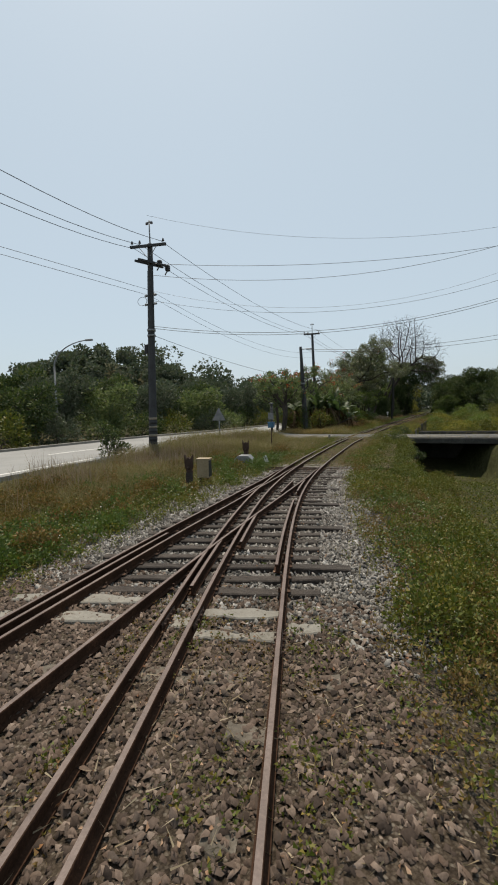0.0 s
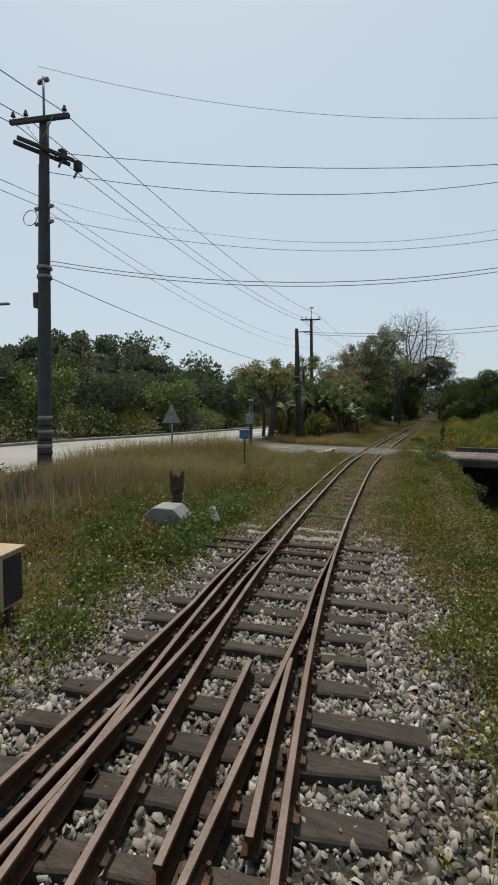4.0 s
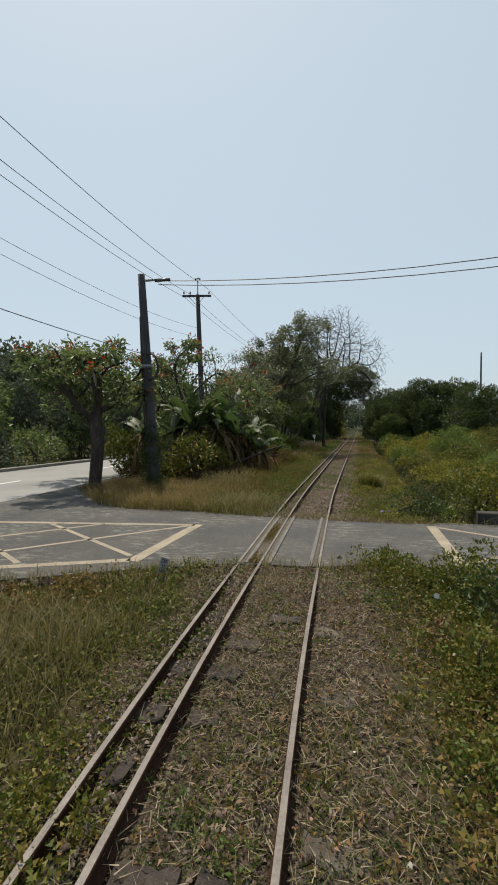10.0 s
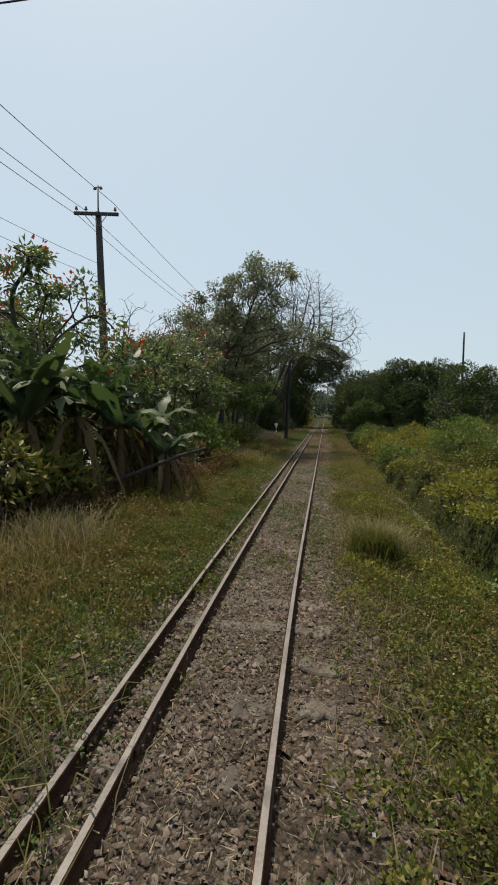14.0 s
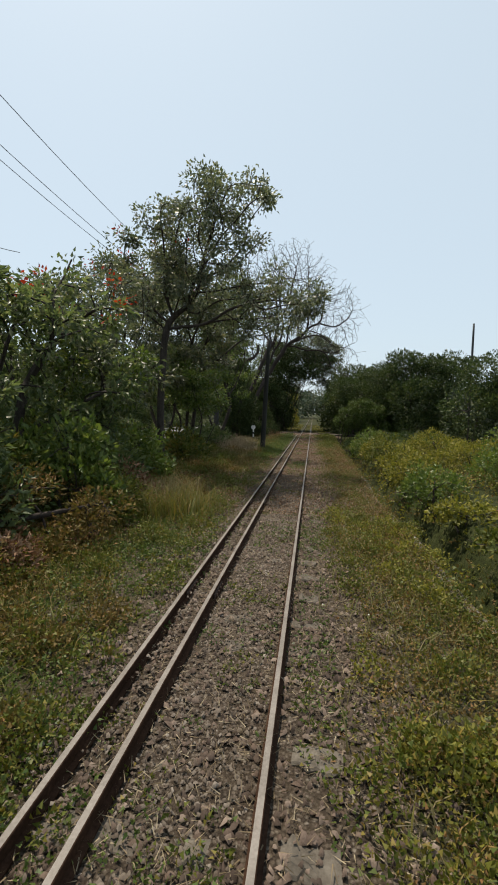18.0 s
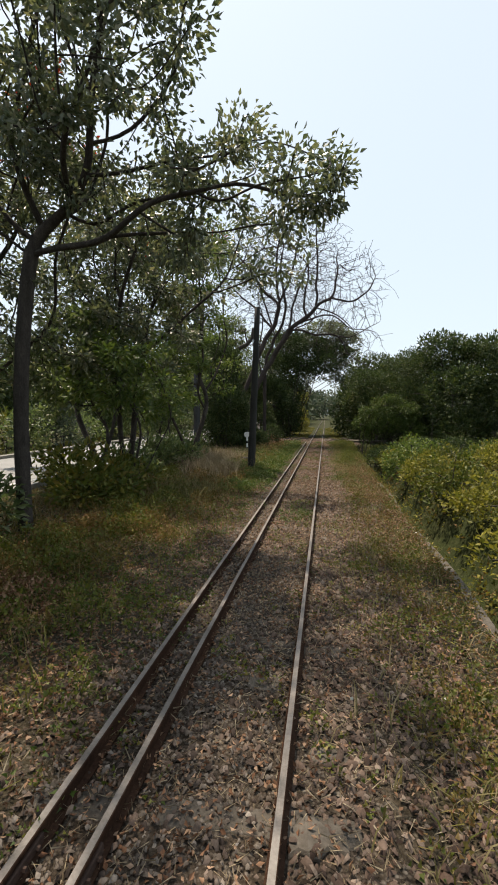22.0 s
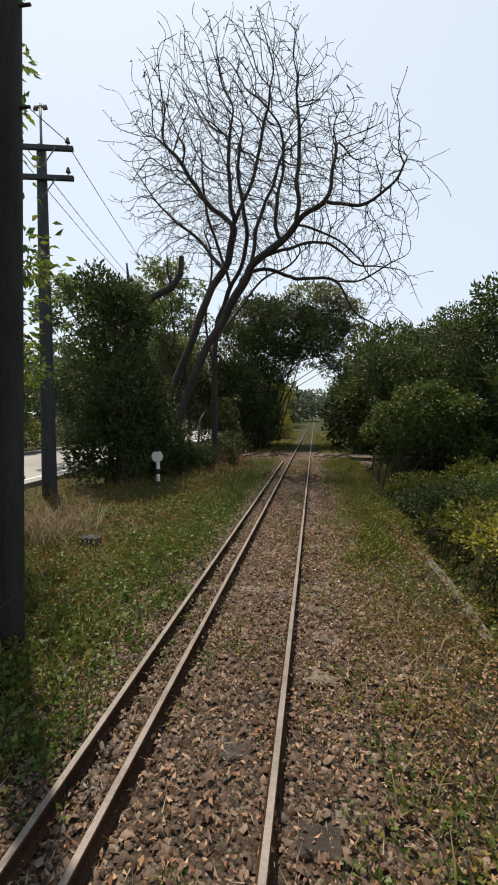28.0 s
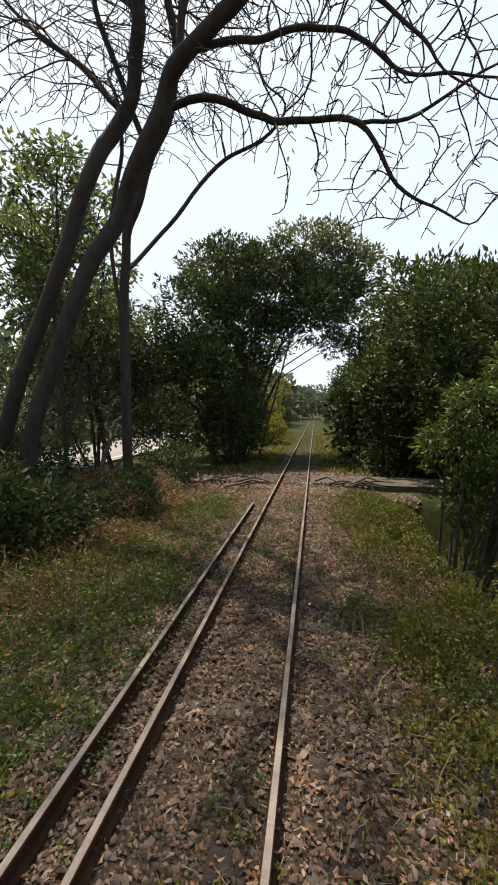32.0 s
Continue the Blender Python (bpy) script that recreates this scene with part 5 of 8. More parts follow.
def goals_in(rng, shells, n, clumps=0, tight=0.45):
    """Points inside several ellipsoids; with clumps, gathered in bunches."""
    vol = np.array([s[3] * s[4] * s[5] for s in shells])
    k = rng.choice(len(shells), clumps or n, p=vol / vol.sum())
    v = rng.normal(size=(len(k), 3))
    v = v / np.linalg.norm(v, axis=1)[:, None] * rng.uniform(0.08, 1, (len(k), 1)) ** (1 / 2.4)
    sh = np.array(shells)
    p = sh[k, :3] + v * sh[k, 3:]
    if clumps:
        p = p[rng.integers(0, clumps, n)] + rng.normal(0, tight, (n, 3)) * np.array([1, 1, 0.75])
    return p


def colonise(rng, stems, goals, step, kill, wob, inert=0.25):
    """Branches that grow towards the goals: nodes, parents and thickness."""
    pos, par = [], []
    for st in stems:
        gap = [np.linalg.norm(np.asarray(st[0]) - w) for w in pos]
        last = int(np.argmin(gap)) if gap and min(gap) < 0.4 and st[0][2] > 1 else -1
        for i, q in enumerate(st):
            if i == 0 and last >= 0:
                continue
            pos.append(np.asarray(q, float))
            par.append(last)
            last = len(pos) - 1
    pos = np.array(pos)
    par = list(par)
    way = np.array([unit(pos[i] - pos[p]) if p >= 0 else np.array([0, 0, 1.0]) for i, p in enumerate(par)])
    D = np.linalg.norm(goals[:, None] - pos[None], axis=2)
    near, dist = D.argmin(1), D.min(1)
    for _ in range(140):
        kids = np.bincount(np.array([q for q in par if q >= 0], int), minlength=len(pos))
        live = kids[near] < 4
        goals, near, dist = goals[live], near[live], dist[live]
        if not len(goals):
            break
        acc = np.zeros_like(pos)
        g = goals - pos[near]
        np.add.at(acc, near, g / (np.linalg.norm(g, axis=1)[:, None] + 1e-9))
        use = np.unique(near)
        d = acc[use] / (np.linalg.norm(acc[use], axis=1)[:, None] + 1e-9) + rng.normal(0, wob, (len(use), 3)) + inert * way[use]
        d /= np.linalg.norm(d, axis=1)[:, None] + 1e-9
        fresh = pos[use] + d * step
        base = len(pos)
        pos = np.concatenate([pos, fresh])
        way = np.concatenate([way, d])
        par += list(use)
        D = np.linalg.norm(goals[:, None] - fresh[None], axis=2)
        m = D.min(1)
        better = m < dist
        near = np.where(better, D.argmin(1) + base, near)
        dist = np.where(better, m, dist)
        keep = dist > kill
        goals, near, dist = goals[keep], near[keep], dist[keep]
    return pos, np.array(par)


def limbs(pos, par, tip, power, most, least=0.006):
    """Thickness from the twigs down, and one run of points for each branch."""
    n = len(pos)
    kids = [[] for _ in range(n)]
    for i, p in enumerate(par):
        if p >= 0:
            kids[p].append(i)
    area = np.zeros(n)
    for i in range(n - 1, -1, -1):
        if not kids[i]:
            area[i] = tip ** power
        if par[i] >= 0:
            area[par[i]] += area[i]
    rad = np.clip(area ** (1 / power), least, most)
    main = np.array([max(k, key=lambda c: area[c]) if k else i for i, k in enumerate(kids)])
    up = np.where(par >= 0, par, np.arange(n))
    for _ in range(3):
        free = (par >= 0) & (main != np.arange(n))
        pos = np.where(free[:, None], (pos[up] + 2 * pos + pos[main]) / 4, pos)
    lines, starts = [], [(i, None) for i in range(n) if par[i] < 0]
    while starts:
        i, frm = starts.pop()
        run = [i] if frm is None else [frm, i]
        while kids[i]:
            ks = sorted(kids[i], key=lambda c: -area[c])
            starts += [(c, i) for c in ks[1:]]
            i = ks[0]
            run.append(i)
        rr = rad[run].copy()
        if frm is not None:
            rr[0] = rr[1]
        lines.append((pos[run], rr))
    tips = [(pos[i], unit(pos[i] - pos[par[i]])) for i in range(n) if par[i] >= 0 and not kids[i]]
    return lines, tips


def tree(name, label, x, y, shells, seed, leaf, bark, goals=240, clumps=45, per=70, size=0.15, width=0.4, clump=0.4, stems=2, fork=0.8, step=0.26, tip=0.008, most=0.2, blossom=0, group="", wob=0.3, lean=0.25, tight=0.45):
    """A tree whose crown fills the shells (ellipsoids counted from its foot)."""
    rng = np.random.default_rng(seed)
    z = float(height(x, y))
    t = tagged(empty(name, x, y, z - 0.05), label, "tree", group)
    low = min(s[2] - s[5] for s in shells)
    cx, cy = np.mean([s[0] for s in shells]), np.mean([s[1] for s in shells])
    trunks = []
    for s in range(stems):
        p = np.array([rng.normal(0, 0.2), rng.normal(0, 0.2), -0.1]) * (1 if stems > 1 else 0.2)
        end = np.array([cx * lean + rng.normal(0, 0.25 * stems), cy * lean + rng.normal(0, 0.25 * stems), max(low * fork, 0.6) * rng.uniform(0.85, 1.1)])
        m = max(3, int(np.linalg.norm(end - p) / 0.3))
        bend = rng.normal(0, 0.12, 3) * np.array([1, 1, 0])
        trunks.append([p + (end - p) * f + bend * math.sin(math.pi * f) + rng.normal(0, 0.012, 3) for f in np.linspace(0, 1, m)])
    pos, par = colonise(rng, trunks, goals_in(rng, shells, goals, clumps, tight), step, step * 1.25, wob)
    lines, tips = limbs(pos, par, tip, 2.25, most)
    link("trunk", tubes("trunk", lines, 7), bark, t)
    if leaf is not None and per:
        link("crown", drooping(rng, tips, per, clump, size, width), leaf, t)
    if blossom:
        high = sorted(tips, key=lambda q: -q[0][2])[: max(blossom * 3, 12)]
        pick = [high[i] for i in rng.choice(len(high), min(blossom, len(high)), replace=False)]
        link("blossom", leaf_cloud(rng, [(p + np.array([0, 0, clump * 0.5]), d) for p, d in pick], 14, 0.12, 0.12, 0.6), M_FLOWER, t, "orange-red blossom clusters")
    return t


def mass(name, label, blobs, leaf, seed, per_m2=55, size=0.17, width=0.45, category="shrub", stem=M_BARK, group="", droop=0.0, knobs=6):
    """A dense shrub or broad crown: leaves in lumpy shells round several centres, on stems."""
    rng = np.random.default_rng(seed)
    bx, by = blobs[0][0], blobs[0][1]
    bz = float(height(bx, by))
    t = tagged(empty(name, bx, by, bz - 0.05), label, category, group)
    P, A = [], []
    heads = []
    for cx, cy, cz, rx, ry, rz in blobs:
        heads.append((cx, cy, cz, rx * 0.9, ry * 0.9, rz * 0.9))
        for _ in range(knobs):
            v = rng.normal(size=3)
            v = v / np.linalg.norm(v) * rng.uniform(0.75, 1.0)
            v[2] = abs(v[2]) * 0.95 - 0.15
            k = rng.uniform(0.28, 0.48)
            heads.append((cx + v[0] * rx, cy + v[1] * ry, cz + v[2] * rz, rx * k, ry * k, rz * k))
    for cx, cy, cz, rx, ry, rz in heads:
        area = 4 * math.pi * ((rx * ry) ** 1.6 / 3 + (rx * rz) ** 1.6 / 3 + (ry * rz) ** 1.6 / 3) ** (1 / 1.6)
        n = int(area * per_m2 * (0.62 if knobs else 1))
        d = rng.normal(size=(n, 3))
        d /= np.linalg.norm(d, axis=1)[:, None]
        lump = 1 + 0.17 * np.sin(d[:, 0] * 5 + cx) * np.cos(d[:, 1] * 6 + cy) + 0.12 * np.sin(d[:, 2] * 9 + d[:, 0] * 7)
        rr = lump * (1 - np.abs(rng.normal(0, 0.17, n)))
        P.append(np.array([cx - bx, cy - by, cz]) + d * rr[:, None] * np.array([rx, ry, rz]))
        A.append(d + rng.normal(0, 0.55, (n, 3)) + np.array([0, 0, 0.2 - droop]))
    P, A = np.concatenate(P), np.concatenate(A)
    keep = P[:, 2] > 0.02
    link("foliage", leaf_mesh("foliage", P[keep], A[keep], size, width, rng, 0.25, 0.25, True), leaf, t)
    lines = []
    for cx, cy, cz, rx, ry, rz in blobs:
        c = np.array([cx - bx, cy - by, cz])
        foot = np.array([c[0] * 0.2 + rng.normal(0, 0.1), c[1] * 0.2 + rng.normal(0, 0.1), -0.1])
        r = 0.02 + 0.022 * rz
        mid = foot * 0.6 + c * 0.4 + np.array([0, 0, 0.3 * c[2]]) + rng.normal(0, 0.06, 3) * rz
        lines.append(([foot, mid, c], [r, r * 0.8, r * 0.5]))
        for _ in range(6):
            e = c + rng.normal(0, 0.55, 3) * np.array([rx, ry, rz])
            lines.append(([c, (c + e) / 2 + rng.normal(0, 0.08, 3), e], [r * 0.5, r * 0.35, r * 0.12]))
    link("trunk", tubes("trunk", lines, 6), stem, t)
    return t


TU = "flame trees beside the crossing"
FL = "flame tree with dark leaves and a few red blossoms"
# x, y, crown shells, seed, blossoms, stems
for x, y, sh, seed, bl, st in (
    (-7.0, 32.6, [(-0.5, 0, 3.6, 1.9, 1.9, 1.1), (0.8, 0, 3.4, 1.3, 1.3, 0.9)], 11, 14, 1),
    (-6.7, 39.2, [(0.3, 0, 4.6, 1.7, 1.6, 1.7), (-0.9, 0.3, 4.3, 1.4, 1.4, 1.6)], 12, 12, 2),
    (-4.9, 41.2, [(0, 0, 3.1, 1.3, 1.4, 1.1), (0.4, 0.5, 2.3, 1.3, 1.2, 0.8)], 13, 9, 2),
    (-5.6, 46.0, [(0, 0, 3.9, 1.6, 1.6, 1.5), (1.2, 0.3, 3.2, 1.2, 1.2, 1.3)], 14, 9, 2),
    (-8.9, 41.5, [(0, 0, 4.4, 1.8, 1.8, 1.8)], 17, 7, 2), (-8.6, 35.4, [(0, 0, 4.0, 1.7, 1.7, 1.6)], 18, 8, 1), (-6.4, 44.2, [(0.6, 0, 3.4, 1.5, 1.5, 1.4)], 16, 5, 2)):
    tree("tulip_tree", FL, x, y, sh, seed, M_TULIP, M_BARK, 230, 40, 110 if seed == 11 else 66, 0.16, 0.44, 0.34, st, 0.75, 0.26, 0.036 if seed == 11 else 0.02, 0.24, bl, TU, 0.3, 0.25, 0.27)
tree("small_tree", "half bare roadside tree with dry twigs", -6.4, 43.6, [(0.5, 0, 4.7, 1.7, 1.5, 1.5), (-0.9, 0.4, 4.4, 1.4, 1.3, 1.3)], 15, None, M_BARK_BARE, 520, 0, 0, 0.1, 0.4, 0.3, 2, 0.7, 0.2, 0.006, 0.1, 0, "", 0.3)

TL = "tall trees between track and road"
GG = "tall tree with grey-green leaves and dark trunk"
tree("tall_tree", "tall airy tree with grey-green leaves over the track", -4.75, 52.5, [(1.9, -1.0, 8.4, 2.0, 1.8, 1.6), (2.3, 0.2, 6.6, 1.9, 1.8, 1.4), (-0.9, 0.2, 6.6, 1.7, 1.6, 1.0), (4.2, 0.9, 6.2, 1.3, 1.0, 1.1), (1.0, 0.1, 7.8, 1.6, 1.5, 1.3), (1.3, -0.4, 8.8, 1.5, 1.3, 0.9)], 21, M_TALL, M_BARK, 820, 140, 100, 0.125, 0.5, 0.38, 1, 1.05, 0.27, 0.013, 0.19, 0, TL, 0.34, 0.3, 0.36)
for x, y, sh, seed, bl, lb, gl in (
    (-7.4, 54.2, [(0, 0, 6.4, 2.2, 2.0, 2.1), (0.6, 0, 4.2, 1.8, 1.7, 1.4), (2.0, -0.5, 7.6, 1.9, 1.7, 1.5)], 22, 9, GG, 390),
    (-7.0, 59.4, [(0.2, 0, 6.2, 2.0, 2.0, 2.2), (0, 0, 4.0, 1.8, 1.7, 1.4)], 24, 6, GG, 320),
    (-5.2, 63.6, [(-0.1, 0, 7.4, 1.9, 1.9, 2.2), (1.2, -0.8, 8.5, 1.3, 1.3, 1.2), (-0.1, 0.4, 4.8, 1.9, 1.8, 1.7)], 25, 4, "tall tree with yellowing leaves beside the road", 480),
    (-6.2, 49.4, [(0.2, 0, 4.9, 1.8, 1.8, 1.5), (0.8, -0.4, 3.5, 1.6, 1.6, 1.2)], 26, 6, GG, 230)):
    tree("tall_tree", lb, x, y, sh, seed, M_HANG if seed == 25 else M_TALL, M_BARK, gl, gl // 5, 100, 0.145, 0.46, 0.44, 2, 0.75, 0.28, 0.013, 0.17, bl, TL, 0.28, 0.3, 0.4)
tree("tall_tree", "tall tree with an overhanging leafy branch", -5.2, 58.2, [(0.3, 0, 7.0, 2.1, 1.9, 1.9), (4.0, -0.4, 6.35, 1.1, 0.8, 0.7), (2.6, -0.5, 6.9, 1.6, 1.1, 1.1), (0.4, 0, 4.8, 1.9, 1.8, 1.5), (0.7, -2.2, 7.0, 1.6, 1.4, 1.3)], 23, M_TALL, M_BARK, 500, 95, 66, 0.165, 0.48, 0.42, 2, 0.75, 0.28, 0.012, 0.17, 0, TL, 0.28, 0.15, 0.4)
for x, y, h, w, seed in ((-5.2, 48.0, 4.0, 1.3, 201), (-6.6, 51.4, 4.4, 1.5, 202), (-4.5, 56.1, 4.2, 1.3, 203), (-5.9, 56.6, 4.8, 1.5, 204), (-6.3, 61.6, 4.8, 1.5, 206), (-7.0, 66.8, 5.0, 1.2, 207)):
    tree("young_tree", "slender young tree with light green leaves" if seed % 2 else "slender young tree with dark green leaves", x, y, [(0, 0, h * 0.68, w, w, h * 0.34)], seed, M_HANG if seed % 2 else M_TULIP, M_BARK, 130, 26, 90, 0.162, 0.44, 0.38, 2, 0.9, 0.26, 0.008, 0.08, 0, TL, 0.3, 0.2, 0.32)

# the large leafless tree leaning over the track
for k, (x, y, h) in enumerate(((-3.9, 42.4, 2.3), (-3.6, 44.6, 2.0), (-4.3, 46.8, 2.5), (-4.0, 49.0, 1.7))):
    mass("leafy_shrub", "tall broad-leaved shrub with light green leaves", [(x, y, h * 0.35, 0.7, 0.8, h * 0.36), (x - 0.3, y + 0.3, h * 0.72, 0.6, 0.6, h * 0.3), (x - 0.8, y - 0.2, h * 0.5, 0.6, 0.7, h * 0.4)], M_HANG if k % 2 else M_TULIP, 285 + k, 120, 0.15, 0.48, "shrub", M_BARK, TL)
rng = np.random.default_rng(33)
BX, BY = -4.9, 75.4
bare = tagged(empty("bare_tree", BX, BY, -0.25), "large leafless tree with spreading dark branches leaning over the track", "tree")
trunks = []
for knots in (
    [(-6.2, 76.2, 0), (-5.7, 76.2, 1.8), (-5.06, 76.2, 3.7), (-4.37, 76.2, 5.1), (-4.0, 76.2, 6.1), (-3.7, 76.3, 6.9), (-3.35, 76.4, 7.7), (-2.95, 76.4, 8.2), (-2.7, 76.3, 8.9), (-2.6, 76.1, 9.6), (-2.7, 76.0, 10.4), (-2.9, 76.0, 11.7), (-2.7, 76.0, 13.2)],
    [(-5.3, 75.9, 0), (-4.85, 75.9, 1.8), (-4.24, 75.9, 3.7), (-3.7, 75.9, 4.8), (-3.24, 75.9, 5.7), (-2.86, 75.9, 6.2), (-2.4, 75.7, 6.9), (-1.9, 75.4, 7.6), (-1.5, 75.1, 8.0), (-0.8, 74.9, 8.5), (0, 74.8, 9.0)],
    [(-3.75, 77.8, 0), (-3.75, 77.8, 2.0), (-3.78, 77.8, 4.3), (-3.8, 77.8, 5.5), (-3.6, 77.7, 6.3), (-3.3, 77.6, 7.0), (-2.87, 77.5, 7.8), (-2.4, 77.4, 8.5), (-2.2, 77.2, 9.6), (-2.3, 77.0, 10.7), (-2.5, 77.0, 12.0), (-2.3, 77, 13.4)],
    [(0, 74.8, 9.0), (0.05, 74.6, 9.6), (-0.05, 74.6, 10.6), (0.1, 74.6, 11.8), (0.0, 74.6, 13.0)],
    [(0, 74.8, 9.0), (0.36, 74.5, 9.14), (0.9, 74.2, 9.28), (1.35, 73.9, 9.19), (2.26, 73.7, 9.1), (3.0, 73.7, 9.6), (3.5, 73.6, 10.3)],
    [(-3.1, 76.4, 8.1), (-3.86, 77.2, 9.2), (-4.8, 77.5, 10.0), (-5.6, 77.5, 10.75), (-6.2, 77.5, 11.6), (-7.3, 77.5, 12.9)],
    [(-2.62, 76.1, 9.6), (-3.3, 76.2, 10.25), (-3.7, 76.2, 10.6), (-4.2, 76.2, 11.2), (-4.6, 76.2, 11.9), (-5.5, 76.2, 13.0)],
    [(-2.4, 75.7, 6.9), (-2.24, 75.9, 7.5), (-1.25, 76.1, 7.93), (-0.53, 76.2, 7.69), (-0.07, 76.3, 7.54), (0.7, 76.4, 7.56), (1.45, 76.4, 7.48), (2.3, 76.3, 7.41), (3.1, 76.2, 7.79), (4.0, 76.2, 8.2)],
    [(1.45, 76.4, 7.48), (1.96, 76.3, 6.4), (2.5, 76.2, 5.84), (3.2, 76.2, 5.34)],
    [(-1.5, 75.1, 8.0), (-0.94, 75.3, 8.3), (-0.49, 75.6, 8.56), (0.3, 75.8, 8.62), (1.0, 75.9, 8.58), (1.41, 75.9, 8.23), (2.2, 75.9, 7.76), (2.9, 75.9, 7.71), (3.7, 75.9, 7.5)],
    [(0, 74.8, 9.0), (0.7, 74.9, 8.75), (1.4, 75.0, 8.36), (2.2, 75.0, 7.9), (2.35, 75.0, 7.3)],
    [(-3.8, 77.8, 5.4), (-3.4, 78.4, 6.2), (-2.6, 79.0, 7.46), (-1.7, 79.2, 8.58), (-0.5, 79.2, 9.03), (0.5, 79.2, 9.9)],
    [(-1.9, 75.4, 7.6), (-1.8, 75.7, 8.9), (-1.5, 76.0, 10.1), (-1.1, 76.2, 11.2), (-0.75, 76.2, 12.4)],
    [(-2.6, 76.1, 9.6), (-2.0, 76.0, 10.8), (-1.6, 75.9, 12.2), (-1.3, 75.9, 13.6)],
    [(-2.9, 77.5, 7.8), (-3.5, 77.3, 9.2), (-3.9, 77.0, 10.8), (-4.0, 77.0, 12.4)],
    [(-0.8, 74.9, 8.5), (-0.9, 74.9, 9.8), (-0.6, 75.0, 11.2), (-0.7, 75.0, 12.6)],
    [(1.0, 74.2, 9.3), (1.3, 74.2, 10.4), (1.2, 74.3, 11.6)],
    [(-3.78, 77.8, 4.3), (-4.4, 78.3, 6.3), (-4.27, 78.5, 7.7), (-4.0, 78.5, 9.0), (-4.5, 78.5, 10.4)],
):
    k = np.array(knots, float) - np.array([BX, BY, 0])
    at = np.linspace(0, len(k) - 1, len(k) * 4)
    run = np.stack([np.interp(at, range(len(k)), k[:, c]) for c in range(3)], 1)
    run[1:-1] = (run[:-2] + 2 * run[1:-1] + run[2:]) / 4 + rng.normal(0, 0.04, (len(run) - 2, 3))
    trunks.append(list(run))
shells = [(2.6, 0.2, 12.4, 4.3, 3.4, 3.7), (6.2, -0.6, 10.2, 3.0, 2.4, 2.5), (0.7, 0.5, 11.4, 2.7, 2.4, 2.8), (6.8, 0.6, 7.0, 2.2, 1.5, 1.5), (2.2, 0.8, 9.4, 2.4, 2.0, 1.5), (4.4, 0.4, 8.2, 3.0, 1.6, 0.9), (0.0, 1.6, 9.4, 1.7, 1.4, 1.5), (2.2, 3.0, 10.6, 2.4, 1.8, 2.0)]
pos, par = colonise(rng, trunks, goals_in(rng, shells, 12000, 1500, 0.45), 0.19, 0.19, 0.34, 0.4)
loose = sstep(3.0, 8.0, pos[:, 2])[:, None]
pos = pos + loose * (0.07 * np.sin(pos[:, [1, 2, 0]] * 2.3 + 1.0) + 0.06 * np.sin(pos[:, [2, 0, 1]] * 4.7) + 0.04 * np.sin(pos[:, [1, 2, 0]] * 11.0))
lines, tips = limbs(pos, par, 0.0066, 2.3, 0.165, 0.0095)
link("trunk", tubes("trunk", lines, 8), M_BARK_BARE, bare)
pick = [tips[i] for i in rng.choice(len(tips), 60, replace=False)]
link("last_leaves", leaf_cloud(rng, pick, 3, 0.12, 0.12, 0.5), M_TALL, bare, "few remaining dry leaves")
tree("bare_tree", "smaller leafless tree with thin twigs far down the line", -4.6, 104, [(0, 0, 9.0, 4.4, 4.0, 4.2)], 35, None, M_BARK_BARE, 700, 0, 0, 0.1, 0.4, 0.3, 2, 0.8, 0.4, 0.012, 0.25)
st = tagged(empty("dead_stump", -5.0, 73.4, -0.2), "tall dead trunk with a broken hooked top", "tree stump")
link("trunk", tubes("trunk", [([(0, 0, 0), (-0.1, 0, 2.2), (-0.4, 0, 4.4), (-0.5, 0, 5.7), (0.1, 0, 6.2), (0.75, 0, 6.5), (1.05, 0, 6.9), (1.1, 0, 7.5)], [0.21, 0.18, 0.16, 0.15, 0.13, 0.12, 0.11, 0.09]), ([(-0.5, 0, 5.6), (-0.75, 0, 6.4), (-0.9, 0.1, 7.4)], [0.1, 0.07, 0.03]), ([(0.75, 0, 6.5), (0.6, 0, 7.0), (0.55, 0.1, 7.7)], [0.06, 0.04, 0.015])], 8), M_BARK, st)


def blobs_in(rng, n, x0, x1, y0, y1, z0, z1, r0, r1):
    out = []
    for _ in range(n):
        r = rng.uniform(r0, r1)
        out.append((rng.uniform(x0, x1), rng.uniform(y0, y1), rng.uniform(z0, z1), r * rng.uniform(0.9, 1.3), r * rng.uniform(0.9, 1.3), r * rng.uniform(0.75, 1.05)))
    return out


rb = random.Random(8)
RT = "broad trees right of the line"
mass("broad_tree", "dense dark green broad-leaved tree overhanging the ditch", [(5.5, 77.6, 3.5, 1.9, 1.9, 1.5), (4.4, 78.2, 4.2, 1.5, 1.5, 1.2), (6.9, 78.4, 5.6, 1.9, 1.8, 1.4), (6.0, 78.6, 1.8, 1.7, 1.6, 1.4), (4.1, 79.2, 2.7, 1.2, 1.3, 1.1), (7.2, 77.2, 3.2, 1.9, 1.7, 1.7), (8.4, 78.8, 5.0, 2.0, 1.8, 1.6), (3.5, 79.8, 4.6, 1.2, 1.3, 1.0), (5.4, 77.6, 1.2, 1.3, 1.2, 1.0), (6.6, 77.4, 0.9, 1.4, 1.3, 1.2), (8.0, 77.8, 1.4, 1.5, 1.4, 1.6)], M_DARKLEAF, 41, 120, 0.15, 0.4, "tree", M_BARK, RT)
